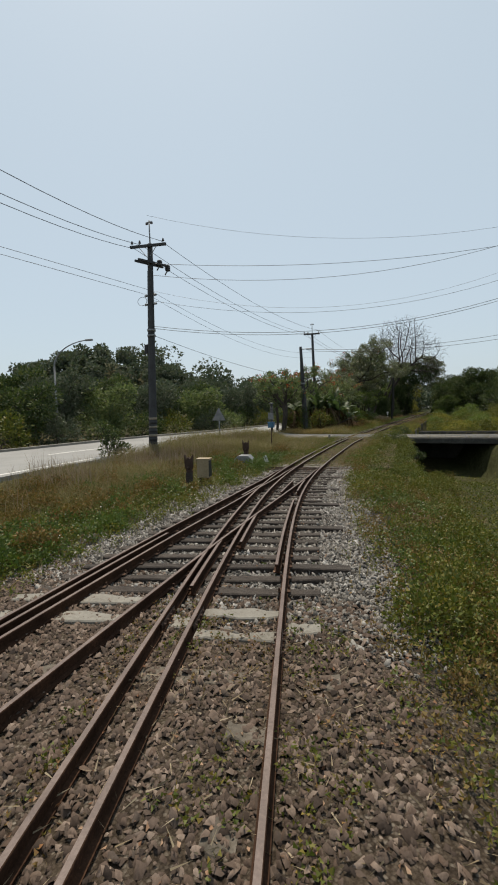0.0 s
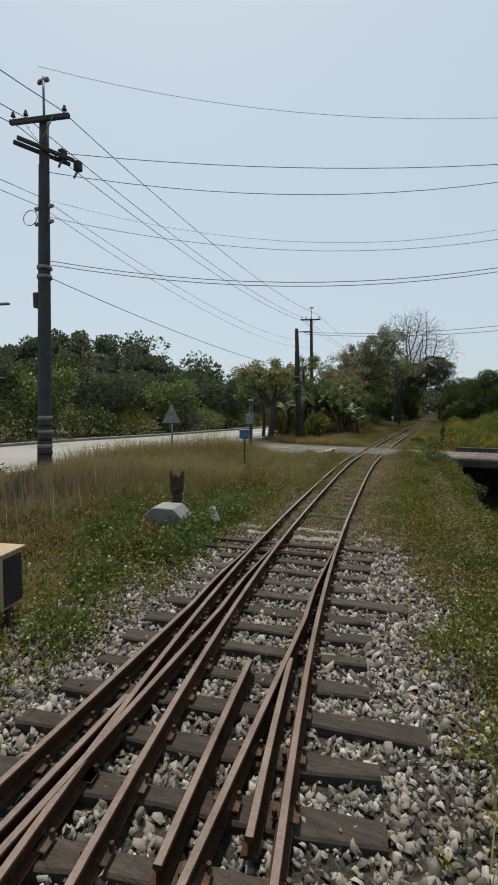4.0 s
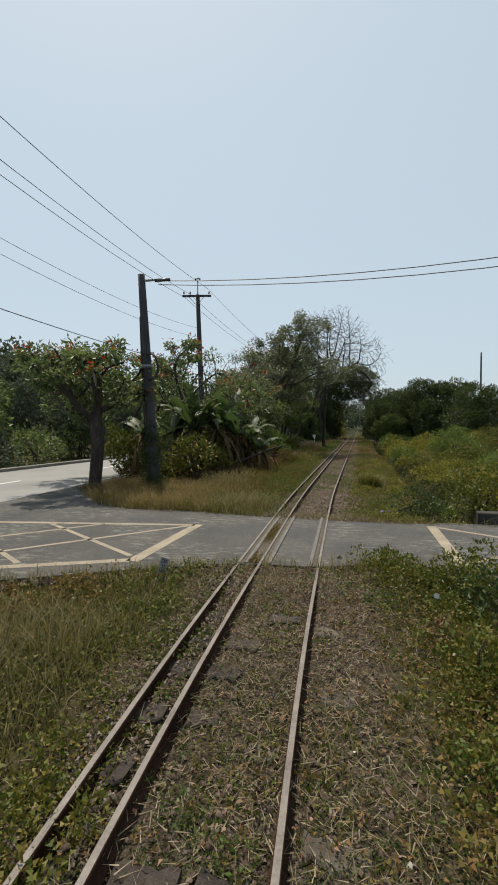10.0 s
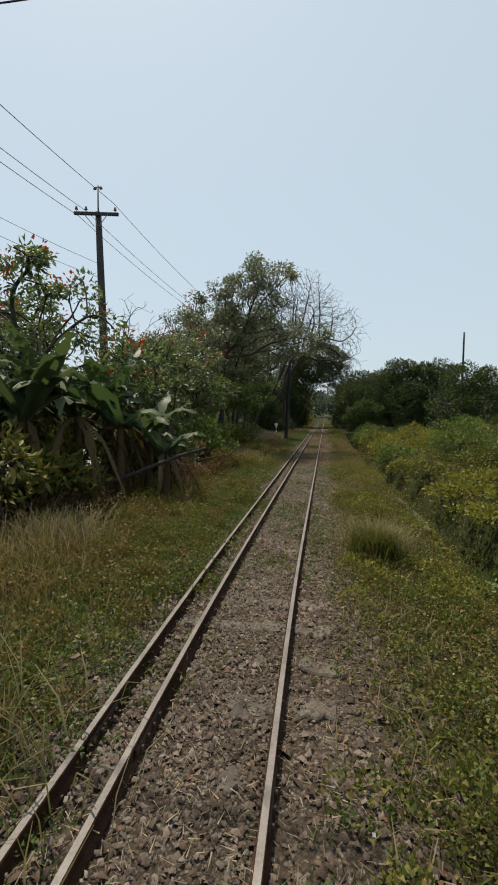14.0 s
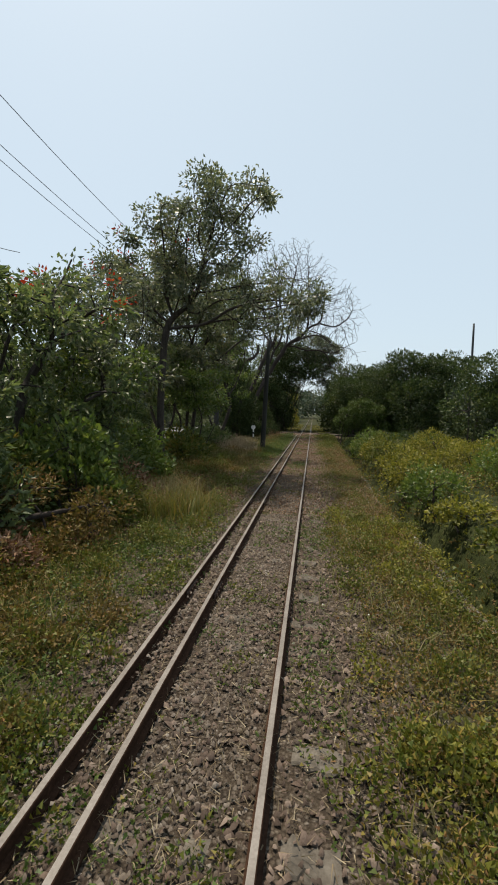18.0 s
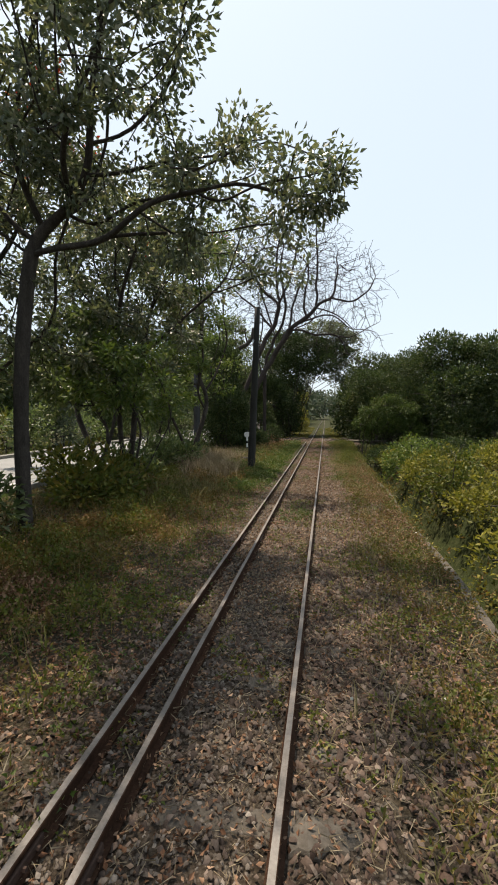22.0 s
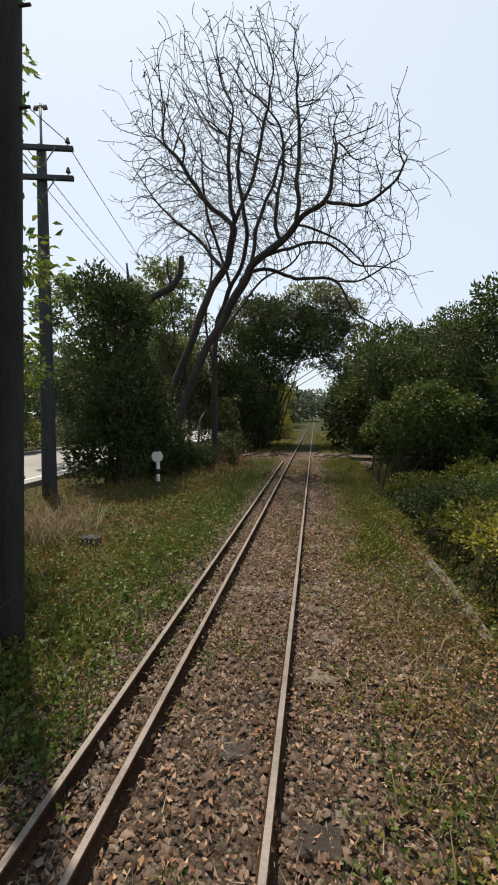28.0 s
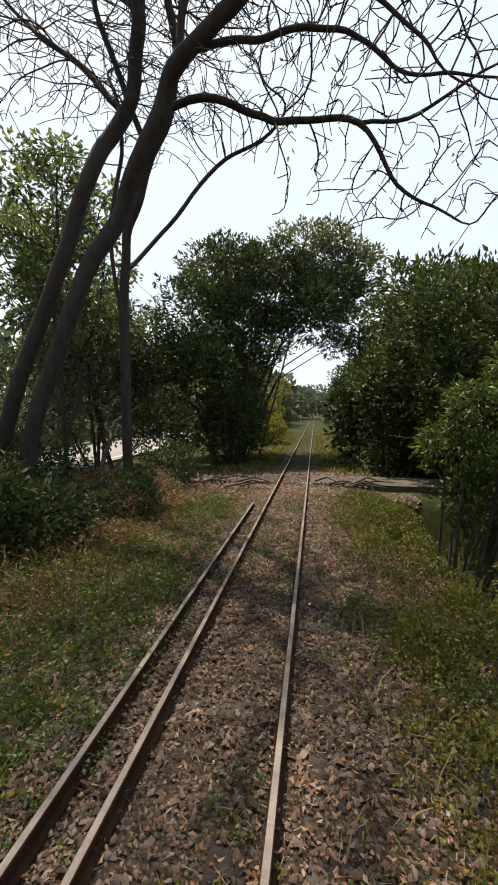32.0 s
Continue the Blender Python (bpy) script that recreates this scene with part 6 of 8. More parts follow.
mass("broad_tree", "dense dark green broad-leaved tree with a rounded crown", [(5.2, 81.5, 3.8, 2.4, 2.4, 2.1), (4.6, 84.2, 1.2, 1.5, 1.5, 1.4), (6.6, 83.8, 1.4, 1.6, 1.5, 1.6), (4.2, 82.8, 5.6, 1.7, 1.8, 1.5), (7.4, 82.5, 5.2, 2.2, 2.2, 1.9), (3.6, 84.5, 2.6, 1.6, 2, 1.9)], M_DARKLEAF, 42, 85, 0.22, 0.42, "tree", M_BARK, RT)
mass("broad_tree", "dense dark green broad-leaved tree with a rounded crown", [(8.6, 76, 3.4, 2.4, 2.4, 2.1), (9.0, 75.2, 1.2, 1.8, 1.6, 1.4), (11.2, 76.2, 1.6, 1.9, 1.8, 1.7), (10.4, 77, 5.4, 2.3, 2.3, 1.9), (8.2, 77.5, 6.2, 1.7, 1.8, 1.4), (12.2, 78, 6.2, 1.9, 2.0, 1.6)], M_DARKLEAF, 43, 80, 0.22, 0.42, "tree", M_BARK, RT)
mass("broad_tree", "yellow-green leafy tree hanging over the ditch", [(2.9, 76.0, 2.9, 0.6, 0.6, 0.5), (3.5, 75.8, 3.5, 0.75, 0.7, 0.6), (4.5, 75.8, 4.1, 0.9, 0.8, 0.7), (3.8, 75.7, 2.7, 0.7, 0.6, 0.5), (5.4, 75.6, 3.6, 1.0, 0.9, 0.8), (4.7, 75.6, 2.9, 0.8, 0.7, 0.6), (6.0, 75.4, 2.6, 0.9, 0.8, 0.8), (3.3, 76.2, 2.0, 0.5, 0.5, 0.5)], M_LUSH, 47, 190, 0.125, 0.42, "tree", M_BARK, RT, 0.6)
mass("broad_tree", "lighter green bushy tree beyond the ditch", [(10.6, 68, 2.6, 2.0, 2.2, 2.0), (12.2, 69, 4.8, 1.9, 2.0, 1.8), (13.8, 67.5, 3.6, 2.2, 2.2, 2.4)], M_DARKLEAF, 44, 75, 0.2, 0.42, "tree", M_BARK, RT)
mass("broad_tree", "lighter green bushy tree beyond the ditch", [(15.5, 66, 3.4, 2.4, 2.4, 2.6), (18.2, 67, 4.2, 2.6, 2.4, 2.5), (21, 66, 3.6, 2.6, 2.4, 2.6)], M_DARKLEAF, 45, 60, 0.22, 0.42, "tree", M_BARK, RT)
for k in range(7):
    y = 90 + k * 9.5
    x = 4.6 + rb.uniform(-0.6, 1.2)
    mass("broad_tree", "dark green tree lining the far stretch of the line", blobs_in(rb, 4, x - 0.8, x + 2.4, y - 2, y + 2, 2.0, 6.2, 1.5, 2.4), M_DARKLEAF, 50 + k, 32, 0.3, 0.45, "tree", M_BARK, RT)
LT = "trees left of the far line"
mass("roadside_bush", "sunlit yellow-green bush beyond the path", [(-2.1, 97, 1.0, 0.9, 1.2, 1.1), (-2.5, 98.5, 2.2, 0.9, 1.0, 1.0), (-2.9, 96.4, 0.8, 0.9, 0.9, 0.9)], M_VINE, 69, 110, 0.14, 0.5, "shrub", M_BARK)
mass("ivy_covered_tree", "trunk overgrown with dark ivy like a column", [(-5.4, 71.3, 1.3, 1.0, 1.0, 1.3), (-4.8, 71, 3.0, 1.0, 1.0, 1.3), (-5.2, 71, 4.9, 1.0, 1.0, 1.3), (-5.7, 71.2, 5.7, 0.8, 0.9, 1.0), (-5.9, 71.4, 3.2, 0.9, 1.0, 1.4), (-6.0, 71.0, 1.2, 0.9, 0.9, 1.2), (-4.6, 72.1, 1.8, 0.9, 0.9, 1.4), (-5.3, 72.2, 5.2, 0.9, 0.9, 0.9)], M_IVY, 61, 170, 0.13, 0.5, "tree", M_BARK, LT)
mass("roadside_bush", "dark leafy undergrowth beneath the bare tree", [(-3.9, 74.6, 0.5, 0.8, 0.9, 0.6), (-3.3, 76.4, 0.5, 0.7, 0.9, 0.5), (-5.4, 75.6, 0.7, 1.0, 1.0, 0.8), (-6.0, 77.4, 0.9, 1.1, 1.1, 0.9), (-3.6, 80.4, 0.7, 0.8, 0.9, 0.8), (-4.8, 83.0, 1.6, 1.2, 1.2, 1.5), (-5.6, 84.6, 2.8, 1.4, 1.4, 2.2), (-4.5, 73.6, 0.9, 0.8, 0.7, 0.9)], M_IVY, 62, 120, 0.14, 0.45, "shrub", M_BARK, LT)
mass("arching_tree", "large leafy tree whose crown arches over the track", [(-4.2, 89, 3.4, 2.2, 2.4, 2.4), (-3.2, 90.5, 6.2, 2.6, 2.6, 2.2), (-1.2, 91, 8.4, 2.4, 2.6, 1.7), (1.2, 91.5, 8.2, 1.9, 2.2, 1.3), (-4.6, 91, 8.6, 2.2, 2.4, 1.8), (-3.8, 88.6, 1.4, 1.6, 1.8, 1.4), (2.6, 90.4, 8.9, 1.5, 1.5, 1.2), (0, 90, 10.0, 2.0, 2.0, 1.2), (2.2, 90, 6.4, 1.0, 1.2, 0.9), (0.4, 89.6, 6.1, 1.2, 1.0, 0.8), (1.5, 89.8, 5.4, 0.8, 0.8, 0.7)], M_TALL, 63, 60, 0.22, 0.45, "tree", M_BARK, LT)
mass("overgrown_tree", "dense dark tree crowding the track beyond the path", [(-2.7, 86, 1.7, 1.3, 1.5, 1.9), (-2.5, 87, 4.3, 1.5, 1.5, 1.7), (-1.7, 88, 6.7, 1.8, 1.6, 1.4), (0.5, 88.5, 7.0, 1.6, 1.5, 1.2), (-4.0, 85, 3.0, 1.6, 1.6, 2.5), (-4.4, 86, 6.3, 1.8, 1.7, 1.8), (-6.0, 86, 3.6, 1.6, 1.6, 2.6), (-3.4, 88, 8.6, 2.1, 2.0, 1.5), (-1.2, 89, 8.9, 1.7, 1.7, 1.1), (1.6, 89, 7.9, 1.2, 1.3, 0.9)], M_IVY, 65, 80, 0.2, 0.42, "tree", M_BARK, LT)
mass("overgrown_tree", "dense dark tree crowding the track beyond the path", [(3.7, 84.8, 1.9, 1.1, 1.4, 2.0), (3.5, 86, 4.4, 1.1, 1.3, 1.6), (3.4, 88, 6.2, 1.1, 1.3, 1.2), (4.6, 86, 5.8, 1.6, 1.6, 1.5)], M_DARKLEAF, 66, 80, 0.2, 0.42, "tree", M_BARK, RT)
for x, y, sh, seed in ((-6.4, 79.6, [(0, 0, 5.6, 2.1, 1.9, 2.0), (-0.6, 0.4, 8.0, 1.9, 1.8, 1.7)], 31), (-7.0, 83.5, [(-1.2, 0, 6.4, 2.2, 2.0, 2.3), (-2.6, -1, 8.6, 1.9, 1.9, 1.5)], 32), (-7.1, 76.2, [(-1.0, 0, 4.6, 1.7, 1.6, 1.8), (-2.4, 0.6, 6.4, 1.8, 1.7, 1.6)], 33)):
    tree("tall_tree", "leafy tree behind the bare tree beside the road", x, y, sh, seed, M_TULIP, M_BARK, 300, 60, 80, 0.2, 0.46, 0.42, 2, 0.75, 0.28, 0.013, 0.15, 0, LT, 0.28, 0.3, 0.4)
mass("broad_tree", "dark leafy tree beside the road", [(-7.6, 84, 3.0, 2.0, 2.0, 2.4), (-8.4, 85.5, 5.2, 2.2, 2.2, 2.0), (-9.4, 83, 2.8, 1.8, 1.8, 2.2)], M_TALL, 64, 45, 0.24, 0.45, "tree", M_BARK, LT)
for k in range(7):
    y = 99 + k * 9.0
    x = -4.8 - rb.uniform(0, 1.2)
    mass("broad_tree", "dark green tree lining the far stretch of the line", blobs_in(rb, 4, x - 2.4, x + 0.9, y - 2, y + 2, 1.6, 5.6, 1.4, 2.2), M_TALL if k % 2 else M_VINE, 70 + k, 32, 0.3, 0.45, "tree", M_BARK, LT)

# undergrowth between track and road
UG = "undergrowth between track and road"
for k, (x, y, z) in enumerate(((-5.4, 36.8, 1.2), (-5.4, 42.4, 1.2), (-6.8, 41, 1.5), (-6.0, 45.0, 1.3), (-5.2, 47.6, 0.9), (-6.6, 48.4, 1.1), (-5.0, 51.2, 0.9), (-5.4, 55.6, 0.8), (-5.2, 60, 0.6), (-7.0, 51.6, 1.0), (-8.2, 46.4, 1.6), (-8.0, 36.0, 1.2), (-6.6, 65.0, 0.5))):
    mass("undergrowth", "dense dark undergrowth below the trees", blobs_in(rb, 4, x - 0.8, x + 0.8, y - 1.2, y + 1.2, 0.4, z, 0.6, 1.0), M_WEED if k % 2 or k == 0 else M_TULIP, 80 + k, 70, 0.17, 0.45, "shrub", M_BARK, UG)
for k, (x, y) in enumerate(((-10.0, 60), (-7.8, 67.5))):
    mass("roadside_bush", "small leafy roadside tree", [(x, y, 1.3, 0.7, 0.7, 0.7), (x + 0.3, y, 2.0, 0.6, 0.6, 0.6), (x - 0.4, y + 0.2, 1.8, 0.6, 0.6, 0.6)], M_TULIP, 95 + k, 60, 0.18, 0.45, "shrub", M_BARK)

mass("roadside_bush", "dark leafy weed bush at the edge of the road", [(-8.4, 14.0, 0.5, 0.5, 0.5, 0.55), (-8.3, 14.1, 1.1, 0.45, 0.45, 0.5), (-8.7, 13.9, 1.5, 0.4, 0.4, 0.4), (-8.0, 14.4, 0.4, 0.5, 0.5, 0.4)], M_DARKLEAF, 95, 130, 0.13, 0.45, "shrub", M_BARK)
for k, (x, y, z) in enumerate(((-3.3, 41.6, 0.7), (-3.1, 43.2, 1.0), (-3.0, 45.0, 1.0), (-3.4, 46.6, 0.9), (-4.1, 44.2, 1.4), (-4.4, 40.6, 1.1), (-3.9, 48.2, 0.8), (-4.6, 36.7, 0.5), (-5.6, 36.3, 0.6), (-3.8, 37.2, 0.4), (-6.6, 35.9, 0.6))):
    mass("dry_thicket", "tangled thicket of withered brown and olive plants", blobs_in(rb, 4, x - 0.6, x + 0.5, y - 0.7, y + 0.7, 0.15, z, 0.35, 0.6), (M_LITTER, M_WEED_DRY, M_WEED)[k % 3] if k < 7 else M_DEADLEAF, 260 + k, 150, 0.09, 0.4, "shrub", M_BARK_BARE, UG)
mass("roadside_bush", "broad-leaved bush at the foot of the bare tree", [(-4.3, 73.3, 0.8, 0.8, 0.8, 0.9), (-3.6, 74.2, 0.55, 0.6, 0.7, 0.6), (-5.0, 72.9, 1.2, 0.9, 0.9, 1.2), (-5.8, 74.0, 1.2, 1.0, 1.0, 1.1)], M_IVY, 67, 150, 0.15, 0.42, "shrub", M_BARK, LT)
mass("dry_thicket", "rust-red withered scrub under the bare tree", [(-3.0, 76.6, 0.3, 0.6, 0.8, 0.4), (-3.5, 78.2, 0.4, 0.7, 0.9, 0.5), (-4.4, 77.6, 0.5, 0.7, 0.8, 0.5), (-2.9, 74.6, 0.15, 0.5, 0.7, 0.3)], M_LITTER, 68, 190, 0.07, 0.45, "shrub", M_BARK_BARE, LT)
for k, (x, y) in enumerate(((1.75, 25.9), (2.2, 25.3), (1.45, 26.3), (2.6, 24.6), (2.1, 24.0))):
    mass("bank_bush", "leafy green weed bush beside the crossing", [(x, y, 0.05, 0.38, 0.42, 0.36), (x + 0.3, y + 0.2, 0.0, 0.35, 0.35, 0.32)], M_WEED, 270 + k, 480, 0.045, 0.6, "shrub", M_BARK)

mass("pole_vines", "dark withered vines wrapped round the foot of a pole", [(-5.35, 33.42, 0.25, 0.52, 0.45, 0.5), (-5.33, 33.42, 0.9, 0.4, 0.36, 0.6), (-5.34, 33.43, 1.5, 0.3, 0.28, 0.5), (-5.38, 33.43, 2.0, 0.22, 0.22, 0.4)], M_IVY, 280, 300, 0.085, 0.42, "vines", M_BARK_BARE)

# yellow-green vines and bushes right of the ditch
VB = "vine-covered bushes beyond the ditch"
for k, (x, y, w, hh) in enumerate(((3.7, 32.8, 0.9, 0.9), (4.9, 34.8, 1.1, 1.1), (6.0, 32.6, 1.1, 1.0), (3.7, 36.4, 0.7, 0.6), (4.6, 38.6, 0.8, 0.45), (4.3, 41.2, 0.7, 0.6), (4.1, 44.4, 0.6, 0.55), (3.9, 47.0, 0.6, 0.75), (3.8, 49.3, 0.7, 1.05), (3.75, 51.9, 0.8, 1.5), (4.1, 54.6, 0.8, 1.2), (3.8, 57.3, 0.75, 1.15), (3.95, 60.0, 0.8, 1.1), (3.8, 62.7, 0.85, 1.2), (4.1, 65.6, 0.8, 1.0), (5.6, 43.0, 1.0, 0.8), (6.6, 46.5, 1.2, 1.0), (6.4, 38.0, 1.2, 0.8), (7.6, 41.5, 1.3, 1.0), (8.6, 36.6, 1.3, 1.3), (10.6, 40.5, 1.5, 1.4), (7.2, 33.4, 1.1, 0.8), (10.6, 33.9, 1.3, 1.1), (7.0, 51, 1.3, 1.4), (7.0, 56.6, 1.3, 1.5), (10.6, 46, 1.5, 1.4), (10.4, 53, 1.6, 1.6), (7.0, 62, 1.3, 1.4), (4.6, 33.0, 0.9, 0.5), (13.4, 37, 1.6, 1.3), (13.6, 43, 1.7, 1.5), (13.5, 50, 1.8, 1.7), (10.5, 60, 1.6, 1.6))):
    hh *= (0.75, 1.1, 0.85, 1.2, 0.65)[k % 5] * (0.8 if 38 < y < 50 else 1.0)
    mass("vine_bush", "yellow-green climbing vines heaped over a low bush", [(x, y, hh * 0.55, w, w, hh * 0.75), (x + w * 0.8, y + w * 0.7, hh * 0.35, w * 0.75, w * 0.75, hh * 0.55), (x - w * 0.5, y + w * 0.9, hh * 0.3, w * 0.7, w * 0.8, hh * 0.45)], (M_VINE, M_WEED, M_VINE, M_HANG, M_VINE)[k % 5], 110 + k, 130, 0.1, 0.62, "shrub", M_BARK, VB, 0.0, 6)
for k, (x, y, hh) in enumerate(((4.0, 67.8, 0.8), (4.2, 69.8, 0.7), (4.0, 71.6, 0.6), (4.2, 73.4, 0.7), (5.6, 68.6, 1.0), (5.8, 71.2, 0.9), (5.9, 73.6, 0.9), (7.6, 70.0, 1.1), (7.6, 66.5, 1.1))):
    mass("vine_bush", "shaded leafy bush on the far bank of the ditch", [(x, y, hh * 0.4, 1.0, 1.1, hh * 0.7), (x - 0.5, y + 0.7, -0.1, 0.8, 0.8, 0.6), (x + 0.7, y - 0.5, hh * 0.3, 0.8, 0.9, hh * 0.6)], (M_WEED, M_DARKLEAF, M_HANG)[k % 3], 300 + k, 120, 0.1, 0.55, "shrub", M_BARK, VB, 0.0, 6)
for k, (x, y, z) in enumerate(((3.1, 77.4, -0.5), (3.5, 78.6, -0.3), (3.9, 76.6, -0.4), (3.2, 75.2, -0.7), (4.4, 77.8, 0.1), (3.4, 73.6, -0.8))):
    mass("bank_bush", "dark leafy bush in the shaded ditch", [(x, y, z, 0.55, 0.6, 0.6), (x + 0.45, y + 0.3, z + 0.25, 0.5, 0.5, 0.5)], M_DARKLEAF, 340 + k, 200, 0.085, 0.5, "shrub", M_BARK)
for k, (x, y) in enumerate(((3.0, 24.2), (2.75, 25.2), (3.1, 22.6), (3.8, 30.9), (3.1, 31.4), (5.2, 31.1), (2.6, 26.0), (3.5, 23.2), (6.8, 31.2), (4.4, 30.7), (8.6, 31.0), (2.3, 30.9))):
    mass("bank_bush", "dark green bush on the ditch bank", [(x, y, 0.35, 0.55, 0.5, 0.5), (x + 0.35, y - 0.3, 0.15, 0.5, 0.5, 0.45)], M_DARKLEAF if k % 2 else M_WEED, 140 + k, 300, 0.062, 0.55, "shrub", M_BARK)

# trees across the road and the wooded mound
FR = "trees across the road"
for k, (x, y, h) in enumerate(((-19.5, 19, 4.4), (-22.5, 24, 5.6), (-19.0, 26, 4.6), (-24, 31, 5.8), (-20.5, 33.5, 5.0), (-17.8, 38, 4.6), (-21, 42, 5.4), (-17.2, 47, 5.0), (-23, 16, 5.2), (-27, 24, 6.2), (-18.5, 54, 5.6), (-17.5, 62, 5.8), (-18, 71, 6.2), (-25, 50, 6.4), (-16.8, 81, 6.5), (-17, 92, 7))):
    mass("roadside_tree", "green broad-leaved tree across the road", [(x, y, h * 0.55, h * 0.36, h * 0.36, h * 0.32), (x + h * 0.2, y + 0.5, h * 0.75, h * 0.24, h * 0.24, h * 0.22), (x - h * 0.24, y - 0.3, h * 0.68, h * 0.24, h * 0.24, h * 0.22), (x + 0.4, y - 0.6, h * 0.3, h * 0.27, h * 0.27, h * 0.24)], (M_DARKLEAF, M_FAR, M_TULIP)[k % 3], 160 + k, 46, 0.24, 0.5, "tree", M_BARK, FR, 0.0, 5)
for k, y in enumerate(np.arange(12, 100, 4.2)):
    x = float(road_far(y)) - 2.0 - rb.uniform(0, 1.6)
    mass("roadside_bush", "dark bush on the verge across the road", [(x, y, 0.7, 1.5, 1.7, 1.0 + rb.uniform(0, 0.7)), (x - 1.6, y + 1.4, 1.0, 1.5, 1.7, 1.4)], (M_DARKLEAF, M_WEED, M_FAR, M_TULIP)[k % 4], 230 + k, 36, 0.22, 0.5, "shrub", M_BARK, FR, 0.0, 4)


def far_wood(name, label, n, sampler, hmin, hmax, leaf, seed, size=0.9, per=110):
    """Far woods: many lumpy crowns in one mesh."""
    rg = np.random.default_rng(seed)
    P, A = [], []
    for _ in range(n):
        x, y = sampler(rg)
        z = float(height(x, y))
        h = rg.uniform(hmin, hmax)
        for _ in range(3):
            c = np.array([x + rg.normal(0, h * 0.16), y + rg.normal(0, h * 0.16), z + h * rg.uniform(0.35, 0.75)])
            d = rg.normal(size=(per, 3))
            d /= np.linalg.norm(d, axis=1)[:, None]
            rr = 1 - np.abs(rg.normal(0, 0.2, per))
            P.append(c + d * rr[:, None] * h * np.array([0.3, 0.3, 0.27]))
            A.append(d + rg.normal(0, 0.5, (per, 3)))
    me = leaf_mesh(name, np.concatenate(P), np.concatenate(A), size, 0.75, rg, plain=True, small=True)
    return tagged(link(name, me, leaf), label, "trees", kind="stuff")


# these woods get their haze from the M_FAR leaf colour
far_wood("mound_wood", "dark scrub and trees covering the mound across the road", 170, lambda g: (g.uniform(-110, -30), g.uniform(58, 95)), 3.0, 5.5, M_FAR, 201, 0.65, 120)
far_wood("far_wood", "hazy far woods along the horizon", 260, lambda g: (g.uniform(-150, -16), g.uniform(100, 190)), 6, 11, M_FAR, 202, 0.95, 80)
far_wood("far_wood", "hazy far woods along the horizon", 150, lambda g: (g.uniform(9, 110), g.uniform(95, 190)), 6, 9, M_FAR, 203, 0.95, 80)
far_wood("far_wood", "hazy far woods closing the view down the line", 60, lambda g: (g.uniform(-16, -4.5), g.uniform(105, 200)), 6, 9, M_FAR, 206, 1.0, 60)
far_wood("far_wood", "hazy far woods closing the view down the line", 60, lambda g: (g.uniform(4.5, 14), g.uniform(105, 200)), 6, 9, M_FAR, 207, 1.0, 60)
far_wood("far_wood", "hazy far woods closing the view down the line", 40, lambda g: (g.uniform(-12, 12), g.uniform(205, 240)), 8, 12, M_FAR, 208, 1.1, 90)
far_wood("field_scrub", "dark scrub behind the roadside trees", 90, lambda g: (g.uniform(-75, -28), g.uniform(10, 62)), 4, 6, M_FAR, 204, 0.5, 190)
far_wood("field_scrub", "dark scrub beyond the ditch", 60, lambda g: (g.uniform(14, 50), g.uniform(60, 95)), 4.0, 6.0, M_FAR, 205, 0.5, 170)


far_wood("field_scrub", "low yellow-green scrub across the field", 150, lambda g: (g.uniform(14, 48), g.uniform(-8, 62)), 1.0, 1.8, M_VINE, 209, 0.3, 60)


# ---- banana plants ----
def banana(x, y, h, seed, n=7, dead=7):
    rg = np.random.default_rng(seed)
    t = tagged(empty("banana_plant", x, y, float(height(x, y)) - 0.05), "banana plant with torn broad leaves and withered fronds", "banana plant", "banana plants")
    link("stem", tubes("stem", [([(0, 0, 0), (0.03, 0.02, h * 0.35), (0.02, 0.05, h * 0.62)], [0.12, 0.1, 0.07])], 9), M_DEADLEAF, t)
    for k in range(n + dead):
        old = k >= n
        a = rg.uniform(0, 2 * math.pi)
        L = rg.uniform(0.9, 1.5) * h / 2.6
        rise = rg.uniform(0.9, 1.9) if not old else rg.uniform(-0.2, 0.2)
        bm = bmesh.new()
        rows = []
        m = 9
        for i in range(m + 1):
            f = i / m
            out = L * (f - 0.12 * f * f)
            z = h * 0.6 + L * (rise * f - (0.9 if not old else 1.15) * f * f)
            w = (0.23 if not old else 0.055) * math.sin(math.pi * min(1, 0.08 + 0.92 * f) ** 0.8) + 0.02
            cx, cy = math.cos(a) * out, math.sin(a) * out
            nx, ny = -math.sin(a), math.cos(a)
            row = []
            for s in (-1, -0.5, 0, 0.5, 1):
                j = 1 + 0.12 * rg.normal()
                row.append(bm.verts.new((cx + nx * w * s * j, cy + ny * w * s * j, z - abs(s) * w * 0.4 + 0.02 * rg.normal())))
            rows.append(row)
        for p, q in zip(rows[:-1], rows[1:]):
            for j in range(4):
                if rg.uniform() > (0.1 if j in (1, 2) else 0.24):
                    bm.faces.new((p[j], p[j + 1], q[j + 1], q[j]))
        part("frond" if not old else "withered_frond", bm, M_DEADLEAF if old else M_BANANA, t, "", True)
    return t


for k, (x, y, h) in enumerate(((-4.6, 37.8, 3.0), (-3.9, 38.4, 2.7), (-5.6, 38.4, 3.1), (-3.7, 39.6, 2.4), (-4.6, 39.3, 3.2), (-5.2, 40.2, 3.0), (-6.3, 37.5, 2.8), (-3.0, 38.9, 1.75), (-5.2, 37.0, 2.9), (-7.2, 36.4, 2.8))):
    banana(x, y, h * 1.15, 300 + k)
fb = tagged(empty("fallen_branch", -2.9, 38.3, 0), "dry fallen branch lying in the grass", "branch")
